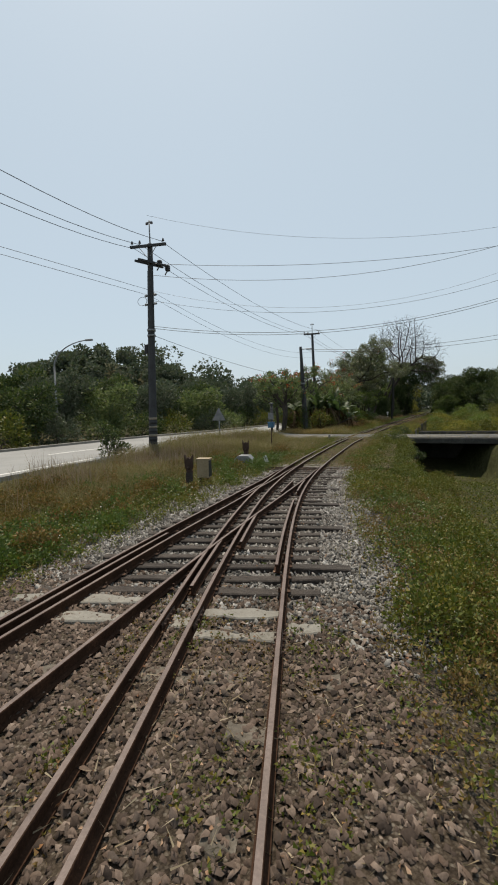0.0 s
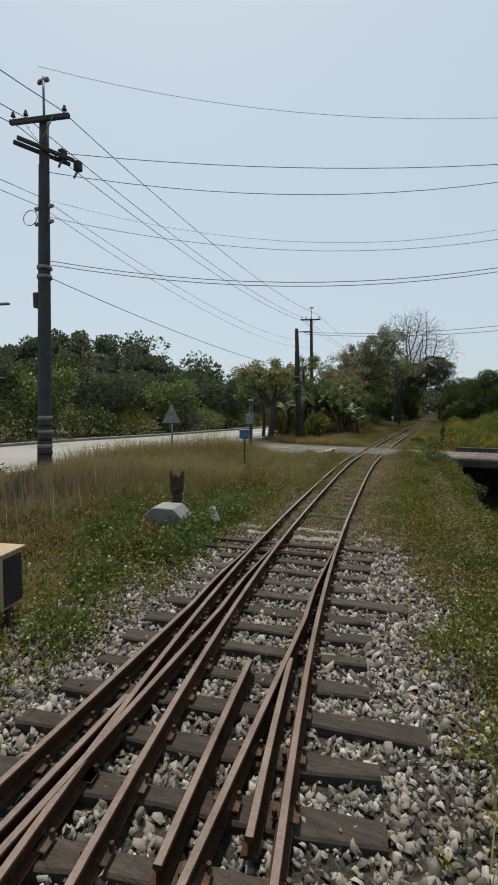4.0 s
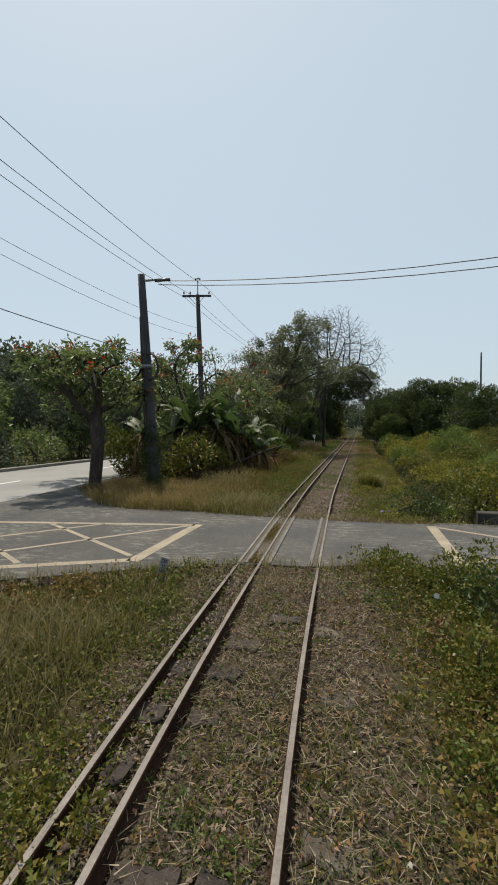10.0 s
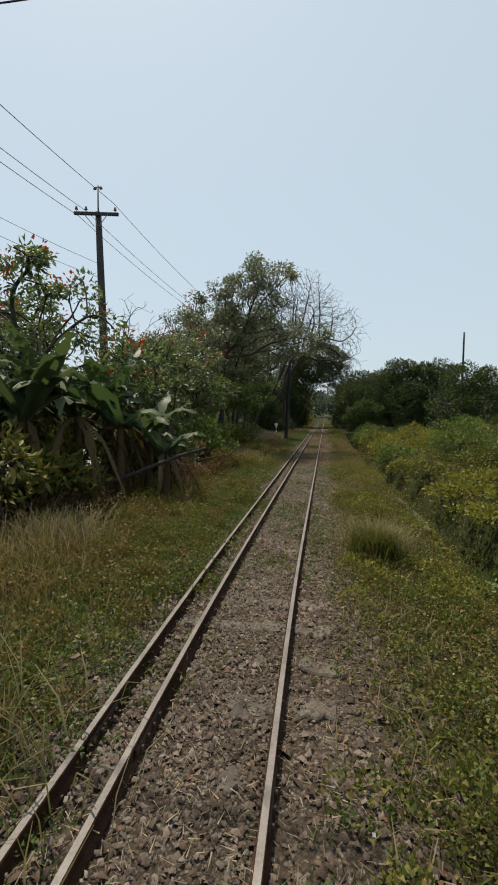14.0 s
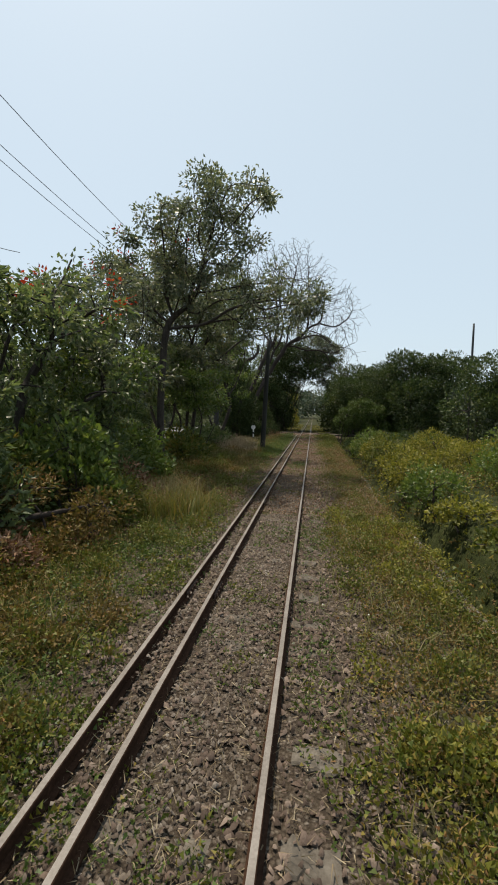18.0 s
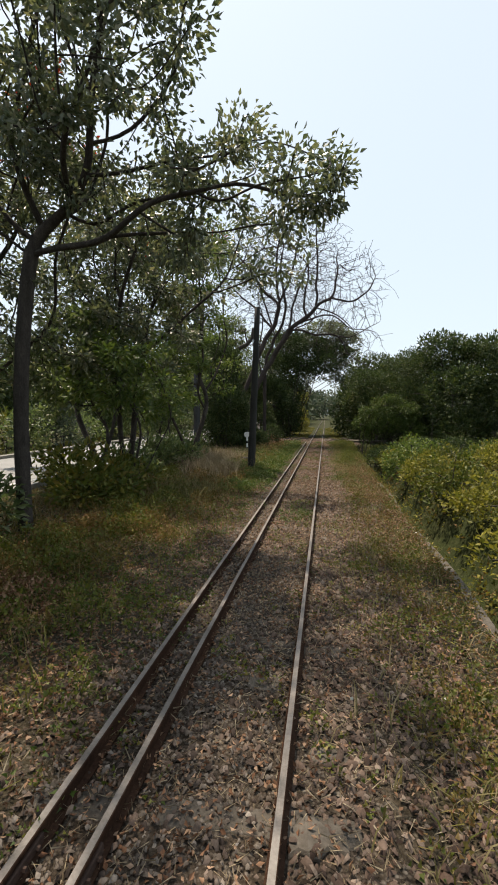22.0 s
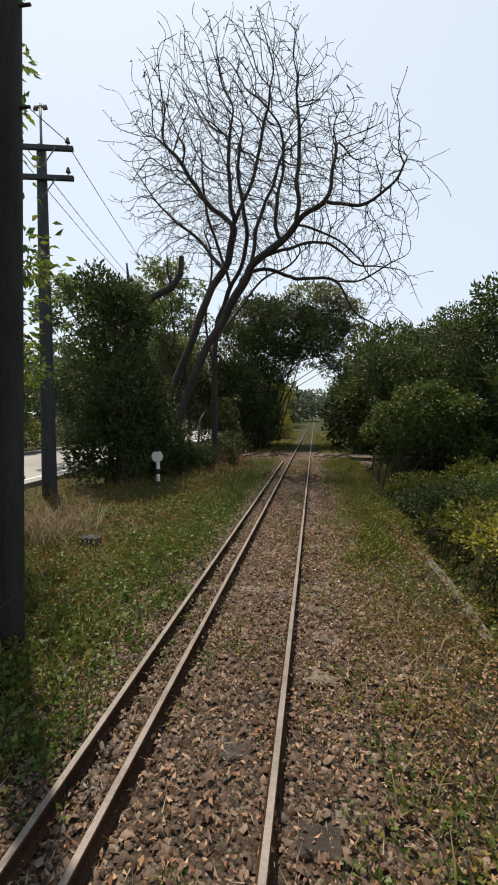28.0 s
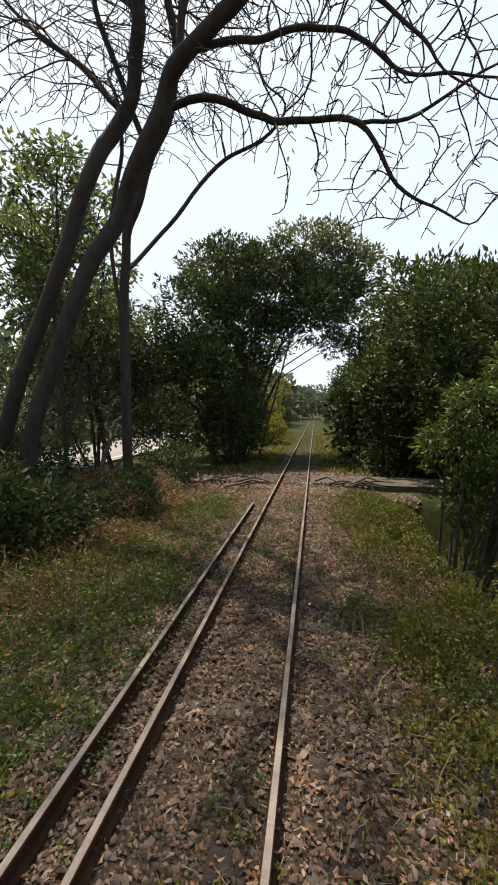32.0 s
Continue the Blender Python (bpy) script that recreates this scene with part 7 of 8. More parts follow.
link("limb", tubes("limb", [([(-2.0, -0.6, 0.1), (-0.8, -0.2, 0.45), (0.4, 0.2, 0.95), (0.9, 0.6, 1.1)], [0.06, 0.05, 0.04, 0.02])], 7), M_BARK_BARE, fb)
fb2 = tagged(empty("fallen_branch", -3.0, 43.4, 0), "dry fallen branch lying in the grass", "branch")
link("limb", tubes("limb", [([(-1.4, -0.8, 0.2), (-0.3, -0.3, 0.35), (0.5, 0.1, 0.5)], [0.05, 0.045, 0.02])], 7), M_BARK_BARE, fb2)
fl = tagged(empty("fallen_branch", 0.2, 79.9, 0), "dead branches piled across the path", "branch")
r7 = np.random.default_rng(77)
for k in range(16):
    a, u, v = r7.uniform(-0.7, 0.7), r7.uniform(-2.6, -0.9) if k % 2 else r7.uniform(0.7, 2.4), r7.uniform(-0.2, 0.8)
    n, h = r7.uniform(0.3, 0.75), r7.uniform(0.04, 0.16)
    link("limb", tubes("limb", [([(u - n * math.cos(a), v - n * math.sin(a), 0.0), (u, v + 0.05, h), (u + n * math.cos(a), v + n * math.sin(a), 0.02)], [0.028, 0.024, 0.01])], 6), M_BARK, fl)


# ---- grass, weeds, litter, stones ----
def off_paved(x, y):
    ap = (y > np.interp(x, [p[0] for p in near_edge], [p[1] for p in near_edge]) - 0.05) & (y < np.interp(x, [p[0] for p in far_edge], [p[1] for p in far_edge]) + 0.05)
    ap2 = (y > 80.6 - 0.14 * x) & (y < 82.9 - 0.14 * x) & (x > -4.6)
    return ~(ap & (x > -8)) & ~ap2 & ((x > road_near(y) + 0.05) | (x < road_far(y) - 0.4))


def patchy(x, y, s, seed):
    return 0.5 + 0.5 * np.sin(x * s + seed + 1.7 * np.sin(y * s * 0.6 + seed)) * np.cos(y * s * 0.8 - seed + 1.3 * np.sin(x * s * 0.7))


def off_rails(d, e, gap=0.05):
    ok = np.ones(d.shape, bool)
    for g in (GAUGE_R, GAUGE_I, GAUGE_O):
        ok &= (np.abs(d - g) > gap) & (np.abs(d - (g - e)) > gap)
    return ok


def scatter(rg, density, l0, l1, y0, y1, keep, raw=False):
    """Places in a strip beside or on the track: l is counted sideways from its centre, for the left side from the outermost track."""
    n = int(density * (l1 - l0) * (y1 - y0))
    d, y = rg.uniform(l0, l1, n), rg.uniform(y0, y1, n)
    e = np.where(y < 13.4, spur(y), 0.0)
    ll = d if raw else np.where(d < -1.0, d - e, d)
    x = track_x(y) + ll * np.sqrt(1 + track_slope(y) ** 2)
    k = off_paved(x, y) & (rg.uniform(size=n) < keep(d, x, y))
    x, y = x[k], y[k]
    return np.stack([x, y, height(x, y)], 1)


def stuff(name, me, material, label, category):
    return tagged(link(name, me, material), label, category, kind="stuff")


rg = np.random.default_rng(400)


def bare_left(y):
    """How green the left verge is: littered and thin below the tall trees and before the bare tree."""
    return np.interp(y, [44, 49, 57, 60, 71, 74], [1, 0.4, 0.4, 1, 1, 0.4])



def verge(d, x, y):
    return np.where(y > 12.5, np.where(y > 18, sstep(0.95, 1.6, -d), 0.25 * sstep(1.2, 1.8, -d) + 0.75 * sstep(2.0, 3.0, -d)), sstep(1.7, 2.8, -d)) * (0.45 + 0.55 * patchy(x, y, 0.9, 1.0)) * (1 - 0.6 * patchy(x, y, 0.55, 6.0) * (y < 14))


pos = scatter(rg, 1100, -8.2, -1.1, 1, 26.3, lambda d, x, y: verge(d, x, y) * (1 - 0.75 * (1 - sstep(3.0, 4.2, -d)) * (1 - sstep(13, 16, y))))
tall = 0.2 + 0.5 * patchy(pos[:, 0], pos[:, 1], 0.7, 3.0) * sstep(2.0, 3.6, -lateral(pos[:, 0], pos[:, 1]))
tall *= 0.55 + 0.5 * sstep(9, 15, pos[:, 1])
tall += 0.3 * np.maximum(sstep(16, 20, pos[:, 1]) * sstep(1.1, 1.8, -lateral(pos[:, 0], pos[:, 1])), sstep(12, 16, pos[:, 1]) * sstep(2.4, 3.4, -lateral(pos[:, 0], pos[:, 1]))) * (0.4 + 0.6 * patchy(pos[:, 0], pos[:, 1], 1.4, 5.0))
tall += 0.35 * sstep(3.4, 5.0, -lateral(pos[:, 0], pos[:, 1])) * sstep(4, 9, pos[:, 1]) * (0.4 + 0.6 * patchy(pos[:, 0], pos[:, 1], 0.9, 2.0))
tall *= 1 - 0.6 * sstep(23.8, 24.8, pos[:, 1])
stuff("dry_grass", blade_mesh("dry_grass", pos, tall * 1.0, rg, 0.0085, 0.7), M_DRYGRASS, "tall dry straw-coloured grass on the verge", "grass")
pos = scatter(rg, 120, -8.5, -3.6, 4, 23, lambda d, x, y: sstep(3.8, 4.8, -d) * np.clip(patchy(x, y, 1.1, 7.0) * 2.4 - 1.0, 0, 1))
stuff("plume_grass", blade_mesh("plume_grass", pos, 0.85, rg, 0.012, 0.35), M_PLUME, "tall grass with faded pinkish plumes", "grass")
pos = scatter(rg, 800, -8, -1.5, 29.3, 50, lambda d, x, y: sstep(1.6, 2.4, -d) * (0.4 + 0.6 * (y < 35)) * (0.3 + 0.7 * patchy(x, y, 0.8, 2.0)))
stuff("dry_grass", blade_mesh("dry_grass", pos, 0.22 + 0.26 * sstep(1.9, 3.0, -pos[:, 0]) * (1 - sstep(33.5, 36, pos[:, 1])), rg, 0.008, 0.8), M_GOLD, "golden dry grass beside the crossing", "grass")
pos = scatter(rg, 140, -7, -1.6, 50, 78, lambda d, x, y: (1 - 0.85 * sstep(62, 66, y)) * sstep(1.7, 3.0, -d) * patchy(x, y, 0.6, 2.0))
stuff("dry_grass", blade_mesh("dry_grass", pos, 0.4, rg, 0.014, 0.8), M_DRYGRASS, "dry grass between track and trees", "grass")
pos = scatter(rg, 160, -4.5, -0.85, -3, 26.3, lambda d, x, y: sstep(1.0, 1.8, -d) * patchy(x, y, 1.3, 5.0))
stuff("green_grass", blade_mesh("green_grass", pos, 0.2, rg, 0.012, 0.9), M_GRASS, "short green grass along the track", "grass")
pos = scatter(rg, 230, -5.0, -0.8, 29.3, 78, lambda d, x, y: sstep(0.8, 1.7, -d) * patchy(x, y, 1.1, 5.0) * bare_left(y))
stuff("green_grass", blade_mesh("green_grass", pos, 0.2, rg, 0.012, 0.9), M_GRASS, "short green grass along the track", "grass")
pos = np.concatenate([scatter(rg, 130, 1.0, 5.5, -3, 26.3, lambda d, x, y: sstep(1.1, 1.9, d) * patchy(x, y, 1.0, 9.0)), scatter(rg, 150, 0.6, 2.3, 29.3, 78, lambda d, x, y: sstep(0.6, 1.3, d) * patchy(x, y, 0.9, 7.0))])
stuff("slope_grass", blade_mesh("slope_grass", pos, 0.2, rg, 0.011, 1.0), M_DRYGRASS, "thin dry grass on the right-hand shoulder", "grass")


def weeds(name, label, plants, l0, l1, y0, y1, keep, leaf, seed, size=0.06, tall=0.22, leaves=9, width=0.6):
    """Leafy weeds: each plant is a tuft of leaves round a short stem."""
    r = np.random.default_rng(seed)
    c = scatter(r, plants, l0, l1, y0, y1, keep)
    h = tall * r.uniform(0.25, 1.0, len(c)) * (0.5 + 0.8 * patchy(c[:, 0], c[:, 1], 1.7, seed))
    k = np.repeat(np.arange(len(c)), leaves)
    a = r.uniform(0, 2 * np.pi, len(k))
    u = np.stack([np.cos(a), np.sin(a), np.zeros(len(k))], 1)
    f = r.uniform(0.1, 1, (len(k), 1)) ** 0.7
    p = c[k] + u * (0.03 + 0.45 * h[k][:, None] * (1.05 - 0.6 * f)) * r.uniform(0.2, 1, (len(k), 1))
    p[:, 2] += h[k] * f[:, 0]
    ax = u * r.uniform(0.4, 1.2, (len(k), 1)) + r.normal(0, 0.35, (len(k), 3)) + np.array([0, 0, 0.35])
    return stuff(name, leaf_mesh(name, p, ax, size, width, r, 0.3, 0.35, True, True), leaf, label, "weeds")


def mounds(name, label, density, l0, l1, y0, y1, keep, leaf, seed, r0, r1, size=0.045, per=720, width=0.62):
    """Cushions of leafy weeds: leaves standing thick round low domes, with gaps between the domes."""
    r = np.random.default_rng(seed)
    c = scatter(r, density, l0, l1, y0, y1, keep)
    rad = r.uniform(r0, r1, len(c))
    k = np.repeat(np.arange(len(c)), np.maximum(20, (per * rad * rad * 6.3).astype(int)))
    v = r.normal(size=(len(k), 3))
    v[:, 2] = np.abs(v[:, 2])
    v /= np.linalg.norm(v, axis=1)[:, None]
    lump = 1 + 0.25 * np.sin(v[:, 0] * 6 + c[k, 0] * 9) * np.cos(v[:, 1] * 7 + c[k, 1] * 5)
    far = (lump * (1 - np.abs(r.normal(0, 0.22, len(k)))) * rad[k])[:, None]
    flat = (0.7 + 0.55 * np.sin(c[:, 0] * 31) ** 2)[k]
    p = c[k] + v * far * np.stack([np.ones(len(k)), np.ones(len(k)), flat], 1)
    ax = v + r.normal(0, 0.6, (len(k), 3)) + np.array([0, 0, 0.25])
    return stuff(name, leaf_mesh(name, p, ax, size, width, r, 0.3, 0.3, True, True), leaf, label, "weeds")


def rside(lo, hi, s, seed, base=0.15):
    return lambda d, x, y: (1 - 0.9 * sstep(1.8, 2.6, y) * (1 - sstep(11.5, 13.5, y)) * (1 - sstep(1.25, 1.8, d))) * sstep(lo, lo + 0.7, d) * (1 - sstep(hi, hi + 0.6, d)) * (base + (1 - base) * patchy(x, y, s, seed))


def lside(lo, hi, s, seed, base=0.1):
    return lambda d, x, y: sstep(lo, lo + 0.5, -d) * (1 - sstep(hi, hi + 1.2, -d)) * (base + (1 - base) * patchy(x, y, s, seed))


weeds("low_weeds", "low green weeds on the right-hand slope", 75, 0.8, 5.5, -3, 26.4, rside(1.0, 5.0, 1.1, 2.0), M_WEED, 410, 0.042, 0.26, 13)
weeds("olive_weeds", "dry olive weeds on the right-hand slope", 75, 0.8, 5.5, -3, 26.4, rside(0.95, 5.2, 1.3, 4.4, 0.3), M_WEED_DRY, 411, 0.038, 0.28, 11)
weeds("low_weeds", "low green weeds beside the ditch", 75, 0.5, 2.5, 29.4, 79, rside(0.75, 2.6, 1.2, 6.0), M_WEED, 412, 0.038, 0.18, 11)
weeds("olive_weeds", "dry olive and reddish weeds beside the ditch", 80, 0.5, 2.5, 29.4, 79, rside(0.85, 2.6, 0.9, 1.0, 0.25), M_WEED_DRY, 413, 0.034, 0.22, 11)
weeds("bank_weeds", "yellow-green scrub on the ditch bank", 7, 2.4, 13, 29.8, 72, lambda d, x, y: (d > ditch_edge(y) + 0.7) * 1.0, M_VINE, 414, 0.09, 0.45, 10)
weeds("lip_weeds", "weeds hanging over the edge of the ditch", 45, 1.7, 3.1, 30, 79, lambda d, x, y: np.exp(-((d - ditch_edge(y) + 0.02) / 0.22) ** 2) * (0.25 + 0.75 * patchy(x, y, 0.8, 3.3)), M_WEED_DRY, 428, 0.05, 0.3, 12)
weeds("lip_weeds", "green weeds hanging over the edge of the ditch", 40, 1.7, 4.2, 14, 79, lambda d, x, y: np.exp(-((d - ditch_edge(y) - 0.08) / 0.25) ** 2) * patchy(x, y, 0.7, 1.3), M_WEED, 429, 0.055, 0.34, 12)
weeds("bank_weeds", "dark scrub on the ditch bank", 16, 2.4, 13, 29.8, 72, lambda d, x, y: (d > ditch_edge(y) + 0.5) * patchy(x, y, 0.7, 3.0), M_WEED_DRY, 424, 0.08, 0.5, 10)
weeds("bank_weeds", "green scrub on the ditch bank", 20, 3.0, 10, 0, 26.2, lambda d, x, y: (d > ditch_edge(y) - 0.2) * (1 - 0.9 * sstep(22, 24.5, y)), M_WEED, 415, 0.08, 0.4, 9)
weeds("low_weeds", "green weeds with small white flowers beside the siding", 120, -4.6, -0.8, -2, 26.4, lside(1.0, 3.4, 0.9, 7.0), M_WEED, 416, 0.048, 0.26, 11)
weeds("low_weeds", "green patches among the dry grass", 230, -6.5, -1.6, 1, 15, lambda d, x, y: sstep(1.8, 2.4, -d) * np.clip(patchy(x, y, 0.75, 2.0) * 2.2 - 0.85, 0, 1), M_LUSH, 433, 0.055, 0.3, 10)
weeds("olive_weeds", "olive weeds under the dry grass", 40, -7.5, -1.2, -2, 26.4, lside(1.5, 7.0, 0.8, 1.5), M_WEED_DRY, 421, 0.05, 0.3)
weeds("low_weeds", "green weeds left of the track", 95, -4.6, -0.7, 29.4, 79, lambda d, x, y: bare_left(y) * lside(0.8, 3.2, 0.8, 3.0, 0.2)(d, x, y), M_WEED, 417, 0.045, 0.18, 11)
weeds("olive_weeds", "reddish dry weeds under the trees", 40, -7, -1.0, 29.4, 79, lside(1.6, 6.5, 0.7, 8.0), M_WEED_DRY, 418, 0.055, 0.32)


weeds("olive_weeds", "lush olive weeds beyond the crossing", 70, 0.75, 4.6, 29.6, 47, lambda d, x, y: sstep(0.75, 1.4, d) * (1 - sstep(42, 47, y)) * (0.3 + 0.7 * patchy(x, y, 0.8, 5.2)) * (d < ditch_edge(y) + 1.5), M_WEED_DRY, 434, 0.03, 0.2, 14)
weeds("low_weeds", "lush green weeds beyond the crossing", 80, 0.75, 4.6, 29.6, 47, lambda d, x, y: sstep(0.75, 1.4, d) * (1 - sstep(42, 47, y)) * (0.3 + 0.7 * patchy(x, y, 0.9, 2.2)) * (d < ditch_edge(y) + 1.5), M_WEED, 431, 0.032, 0.2, 14)
weeds("low_weeds", "creeping green weeds along the outer rail", 120, -3.6, -0.5, 29.6, 78, lambda d, x, y: sstep(0.5, 0.9, -d) * (1 - sstep(2.0, 3.2, -d)) * bare_left(y) * (0.15 + 0.85 * patchy(x, y, 0.7, 4.2)), M_LUSH, 432, 0.036, 0.14, 12)
pos = scatter(rg, 330, 0.9, 5.0, 29.6, 48, lambda d, x, y: 0.65 * sstep(0.9, 1.6, d) * patchy(x, y, 0.8, 3.0) * (1 - 0.6 * sstep(42, 48, y)) * (d < ditch_edge(y) + 2))
stuff("slope_grass", blade_mesh("slope_grass", pos, 0.15, rg, 0.012, 0.9), M_GRASS, "yellowing grass on the right-hand shoulder", "grass")


far_keep = lambda d, x, y: off_rails(d, 0 * d, 0.14) * (0.5 + 0.5 * patchy(x, y, 0.5, 2.0))
pos = np.concatenate([scatter(rg, 90, 0.6, 3.4, 82.5, 112, far_keep), scatter(rg, 90, -3.4, -0.85, 82.5, 112, far_keep), scatter(rg, 60, -0.6, 0.6, 85, 112, far_keep)])
stuff("verge_grass", blade_mesh("verge_grass", pos, 0.04 + 0.16 * sstep(0.5, 1.2, np.abs(pos[:, 0])), rg, 0.04, 0.9), M_GRASS, "fresh green grass beyond the path", "grass")
r9 = np.random.default_rng(470)
pos = scatter(r9, 400, -3.4, 3.2, 78.5, 83.5, lambda d, x, y: (np.abs(d) > 0.0) * off_rails(d, 0 * d, 0.05) * np.where(np.abs(d) < 1.6, 1.0, 0.5))
pos2 = np.stack([r9.uniform(-4, 2.2, 1500), r9.uniform(80.2, 83.2, 1500), r9.uniform(-0.12, -0.06, 1500)], 1)
pos2 = pos2[off_rails(pos2[:, 0], 0 * pos2[:, 0], 0.06)]
pos = np.concatenate([pos, pos2])
stuff("path_rubble", stone_mesh("path_rubble", pos, r9.uniform(0.02, 0.06, len(pos)), r9), M_STONE_RED, "rubble and earth strewn over the path", "rubble")


def inside(s, seed, cut, full=1.0):
    def keep(d, x, y):
        e = np.where(y < 13.4, spur(y), 0.0)
        return off_rails(d, e, 0.06) * np.clip((patchy(x, y, s, seed) - cut) / (1 - cut), 0, 1) * full * (1 - 0.93 * (y < 13.2) * (y > 2.4))
    return keep


weeds("track_weeds", "small weeds growing between the rails", 90, -1.0, 1.0, -3, 79, inside(2.3, 2.0, 0.5), M_WEED, 419, 0.034, 0.09, 9)
weeds("low_weeds", "vivid green weeds beside the turnout", 160, -4.2, -1.2, 11, 17.5, lambda d, x, y: sstep(1.3, 1.8, -d) * (1 - sstep(3.0, 4.0, -d)) * sstep(11, 12, y) * (1 - sstep(16, 17.5, y)) * (0.4 + 0.6 * patchy(x, y, 1.0, 1.2)), M_LUSH, 437, 0.06, 0.3, 11)
weeds("low_weeds", "bright green patches on the right-hand slope", 120, 1.3, 5.0, 0, 26, lambda d, x, y: sstep(1.5, 2.2, d) * np.clip(patchy(x, y, 0.8, 6.2) * 2 - 1.0, 0, 1), M_LUSH, 438, 0.05, 0.3, 10)
weeds("low_weeds", "green weeds crowding the outer rail", 110, -3.4, -0.75, 12.5, 20, lside(0.75, 2.6, 0.9, 2.5, 0.1), M_WEED, 426, 0.034, 0.18, 12)
weeds("low_weeds", "green weeds crowding the outer rail", 90, -2.6, -0.75, 20, 26.3, lside(0.75, 2.2, 1.1, 2.5, 0.35), M_WEED, 435, 0.042, 0.18)
weeds("track_weeds", "mossy green weeds between the rails", 170, -0.7, 0.9, 13.5, 47, inside(0.9, 4.6, 0.45), M_LUSH, 436, 0.032, 0.08, 9)
weeds("track_moss", "low moss and clover between the rails", 520, -1.0, 1.3, 13.4, 25.5, inside(1.1, 1.4, 0.3), M_LUSH, 448, 0.018, 0.035, 8)
weeds("olive_weeds", "olive weeds crowding the right rail", 70, 0.5, 2.2, 13.5, 26.3, rside(0.5, 2.2, 1.0, 3.5, 0.3), M_WEED_DRY, 427, 0.036, 0.16)
weeds("rail_weeds", "weeds half covering the outer rail", 120, -1.0, -0.62, 13, 26.2, lambda d, x, y: np.clip(patchy(x, y, 0.9, 4.0) * 1.6 - 0.4, 0, 1), M_WEED, 425, 0.04, 0.15, 8)
weeds("track_weeds", "olive weeds growing between the rails", 80, -1.0, 1.0, -3, 30, inside(1.6, 5.0, 0.3), M_WEED_DRY, 420, 0.03, 0.1, 8)
weeds("rail_weeds", "thick weeds burying the outer rail", 560, -1.15, -0.54, 16.6, 23, lambda d, x, y: (sstep(16.8, 17.3, y) * (1 - sstep(18.3, 18.9, y)) + 0.6 * sstep(20.2, 20.8, y) * (1 - sstep(22, 23, y))) * np.clip(0.25 + patchy(x, y, 1.1, 5.5), 0, 1), M_WEED, 445, 0.036, 0.22, 12)
weeds("rail_weeds", "reddish dry weeds beside the outer rail", 150, -1.9, -0.58, 13.4, 22, lambda d, x, y: np.clip(patchy(x, y, 1.4, 9.5) * 2 - 0.7, 0, 1), M_WEED_DRY, 446, 0.04, 0.2, 10)
weeds("low_weeds", "tall green weeds along the right rail", 120, 0.75, 3.2, 14, 26.2, lambda d, x, y: sstep(0.8, 1.6, d) * np.clip(patchy(x, y, 1.2, 3.3) * 1.5 - 0.25, 0, 1), M_WEED, 447, 0.042, 0.28, 11)
r6 = np.random.default_rng(440)
yy = r6.uniform(26.2, 29.4, 3200)
ok = r6.uniform(size=3200) < np.clip(patchy(yy * 0, yy, 2.2, 3.0) * 1.7 - 0.45 + (28.2 - yy) * 0.22, 0.03, 1)
yy = yy[ok]
cp = np.stack([track_x(yy) + r6.uniform(-0.57, -0.44, len(yy)), yy, np.full(len(yy), CROSS_Z) + r6.uniform(-0.002, 0.03, len(yy))], 1)
stuff("crossing_moss", leaf_mesh("crossing_moss", cp, r6.normal(0, 0.6, (len(yy), 3)) + np.array([0, 0, 0.7]), 0.03, 0.5, r6), M_WEED_DRY, "olive moss and weeds beside the crossing rail", "weeds")
weeds("low_weeds", "vivid green weeds on the shaded verge", 105, -4.6, -0.8, 58, 80, lambda d, x, y: bare_left(y) * lside(0.8, 3.6, 0.8, 3.6, 0.1)(d, x, y), M_LUSH, 441, 0.06, 0.2, 9)
weeds("low_weeds", "green weed clumps on the ballast edge", 55, 0.5, 2.4, 58, 80, lambda d, x, y: sstep(0.55, 0.9, d) * np.clip(patchy(x, y, 1.3, 7.1) * 2.2 - 1.0, 0, 1), M_LUSH, 442, 0.04, 0.16, 10)
weeds("track_weeds", "green tufts between the rails", 130, -0.45, 0.45, 52, 79, inside(1.2, 8.4, 0.55), M_LUSH, 443, 0.035, 0.1, 9)
clear = lambda lo, s, seed, cut: (lambda d, x, y: (np.abs(d) > lo) * np.clip((patchy(x, y, s, seed) - cut) * 2.2, 0, 1))
mounds("weed_cushions", "cushions of green weeds beside the turnout", 7, -4.8, -1.5, -1, 15, clear(1.65, 0.8, 2.0, 0.15), M_LUSH, 520, 0.14, 0.4, 0.055)
mounds("weed_cushions", "cushions of olive weeds among the dry grass", 4, -6.5, -1.5, 0, 26, clear(2.0, 0.7, 5.0, 0.2), M_WEED_DRY, 521, 0.16, 0.45, 0.055)
mounds("weed_cushions", "cushions of green weeds on the right-hand slope", 5, 1.5, 5.0, -2, 25.6, clear(1.6, 0.9, 3.0, 0.2), M_WEED, 522, 0.14, 0.42, 0.05)
for k, (x, y, r) in enumerate(((2.5, 15.9, 0.42), (3.0, 16.8, 0.38), (2.2, 19.2, 0.36), (2.7, 21.4, 0.4), (1.8, 22.8, 0.3), (3.4, 19.6, 0.4), (3.2, 13.2, 0.4), (3.9, 10.4, 0.45), (5.2, 6.4, 0.4))):
    mass("weed_bush", "bright green leafy weed bush on the bank", [(x, y, 0.0, r, r, r * 0.75), (x + r * 0.8, y + 0.2, -0.08, r * 0.7, r * 0.8, r * 0.6), (x - r * 0.5, y + r * 0.8, -0.06, r * 0.6, r * 0.6, r * 0.5)], M_LUSH, 320 + k, 420, 0.05, 0.58, "weeds", M_BARK)
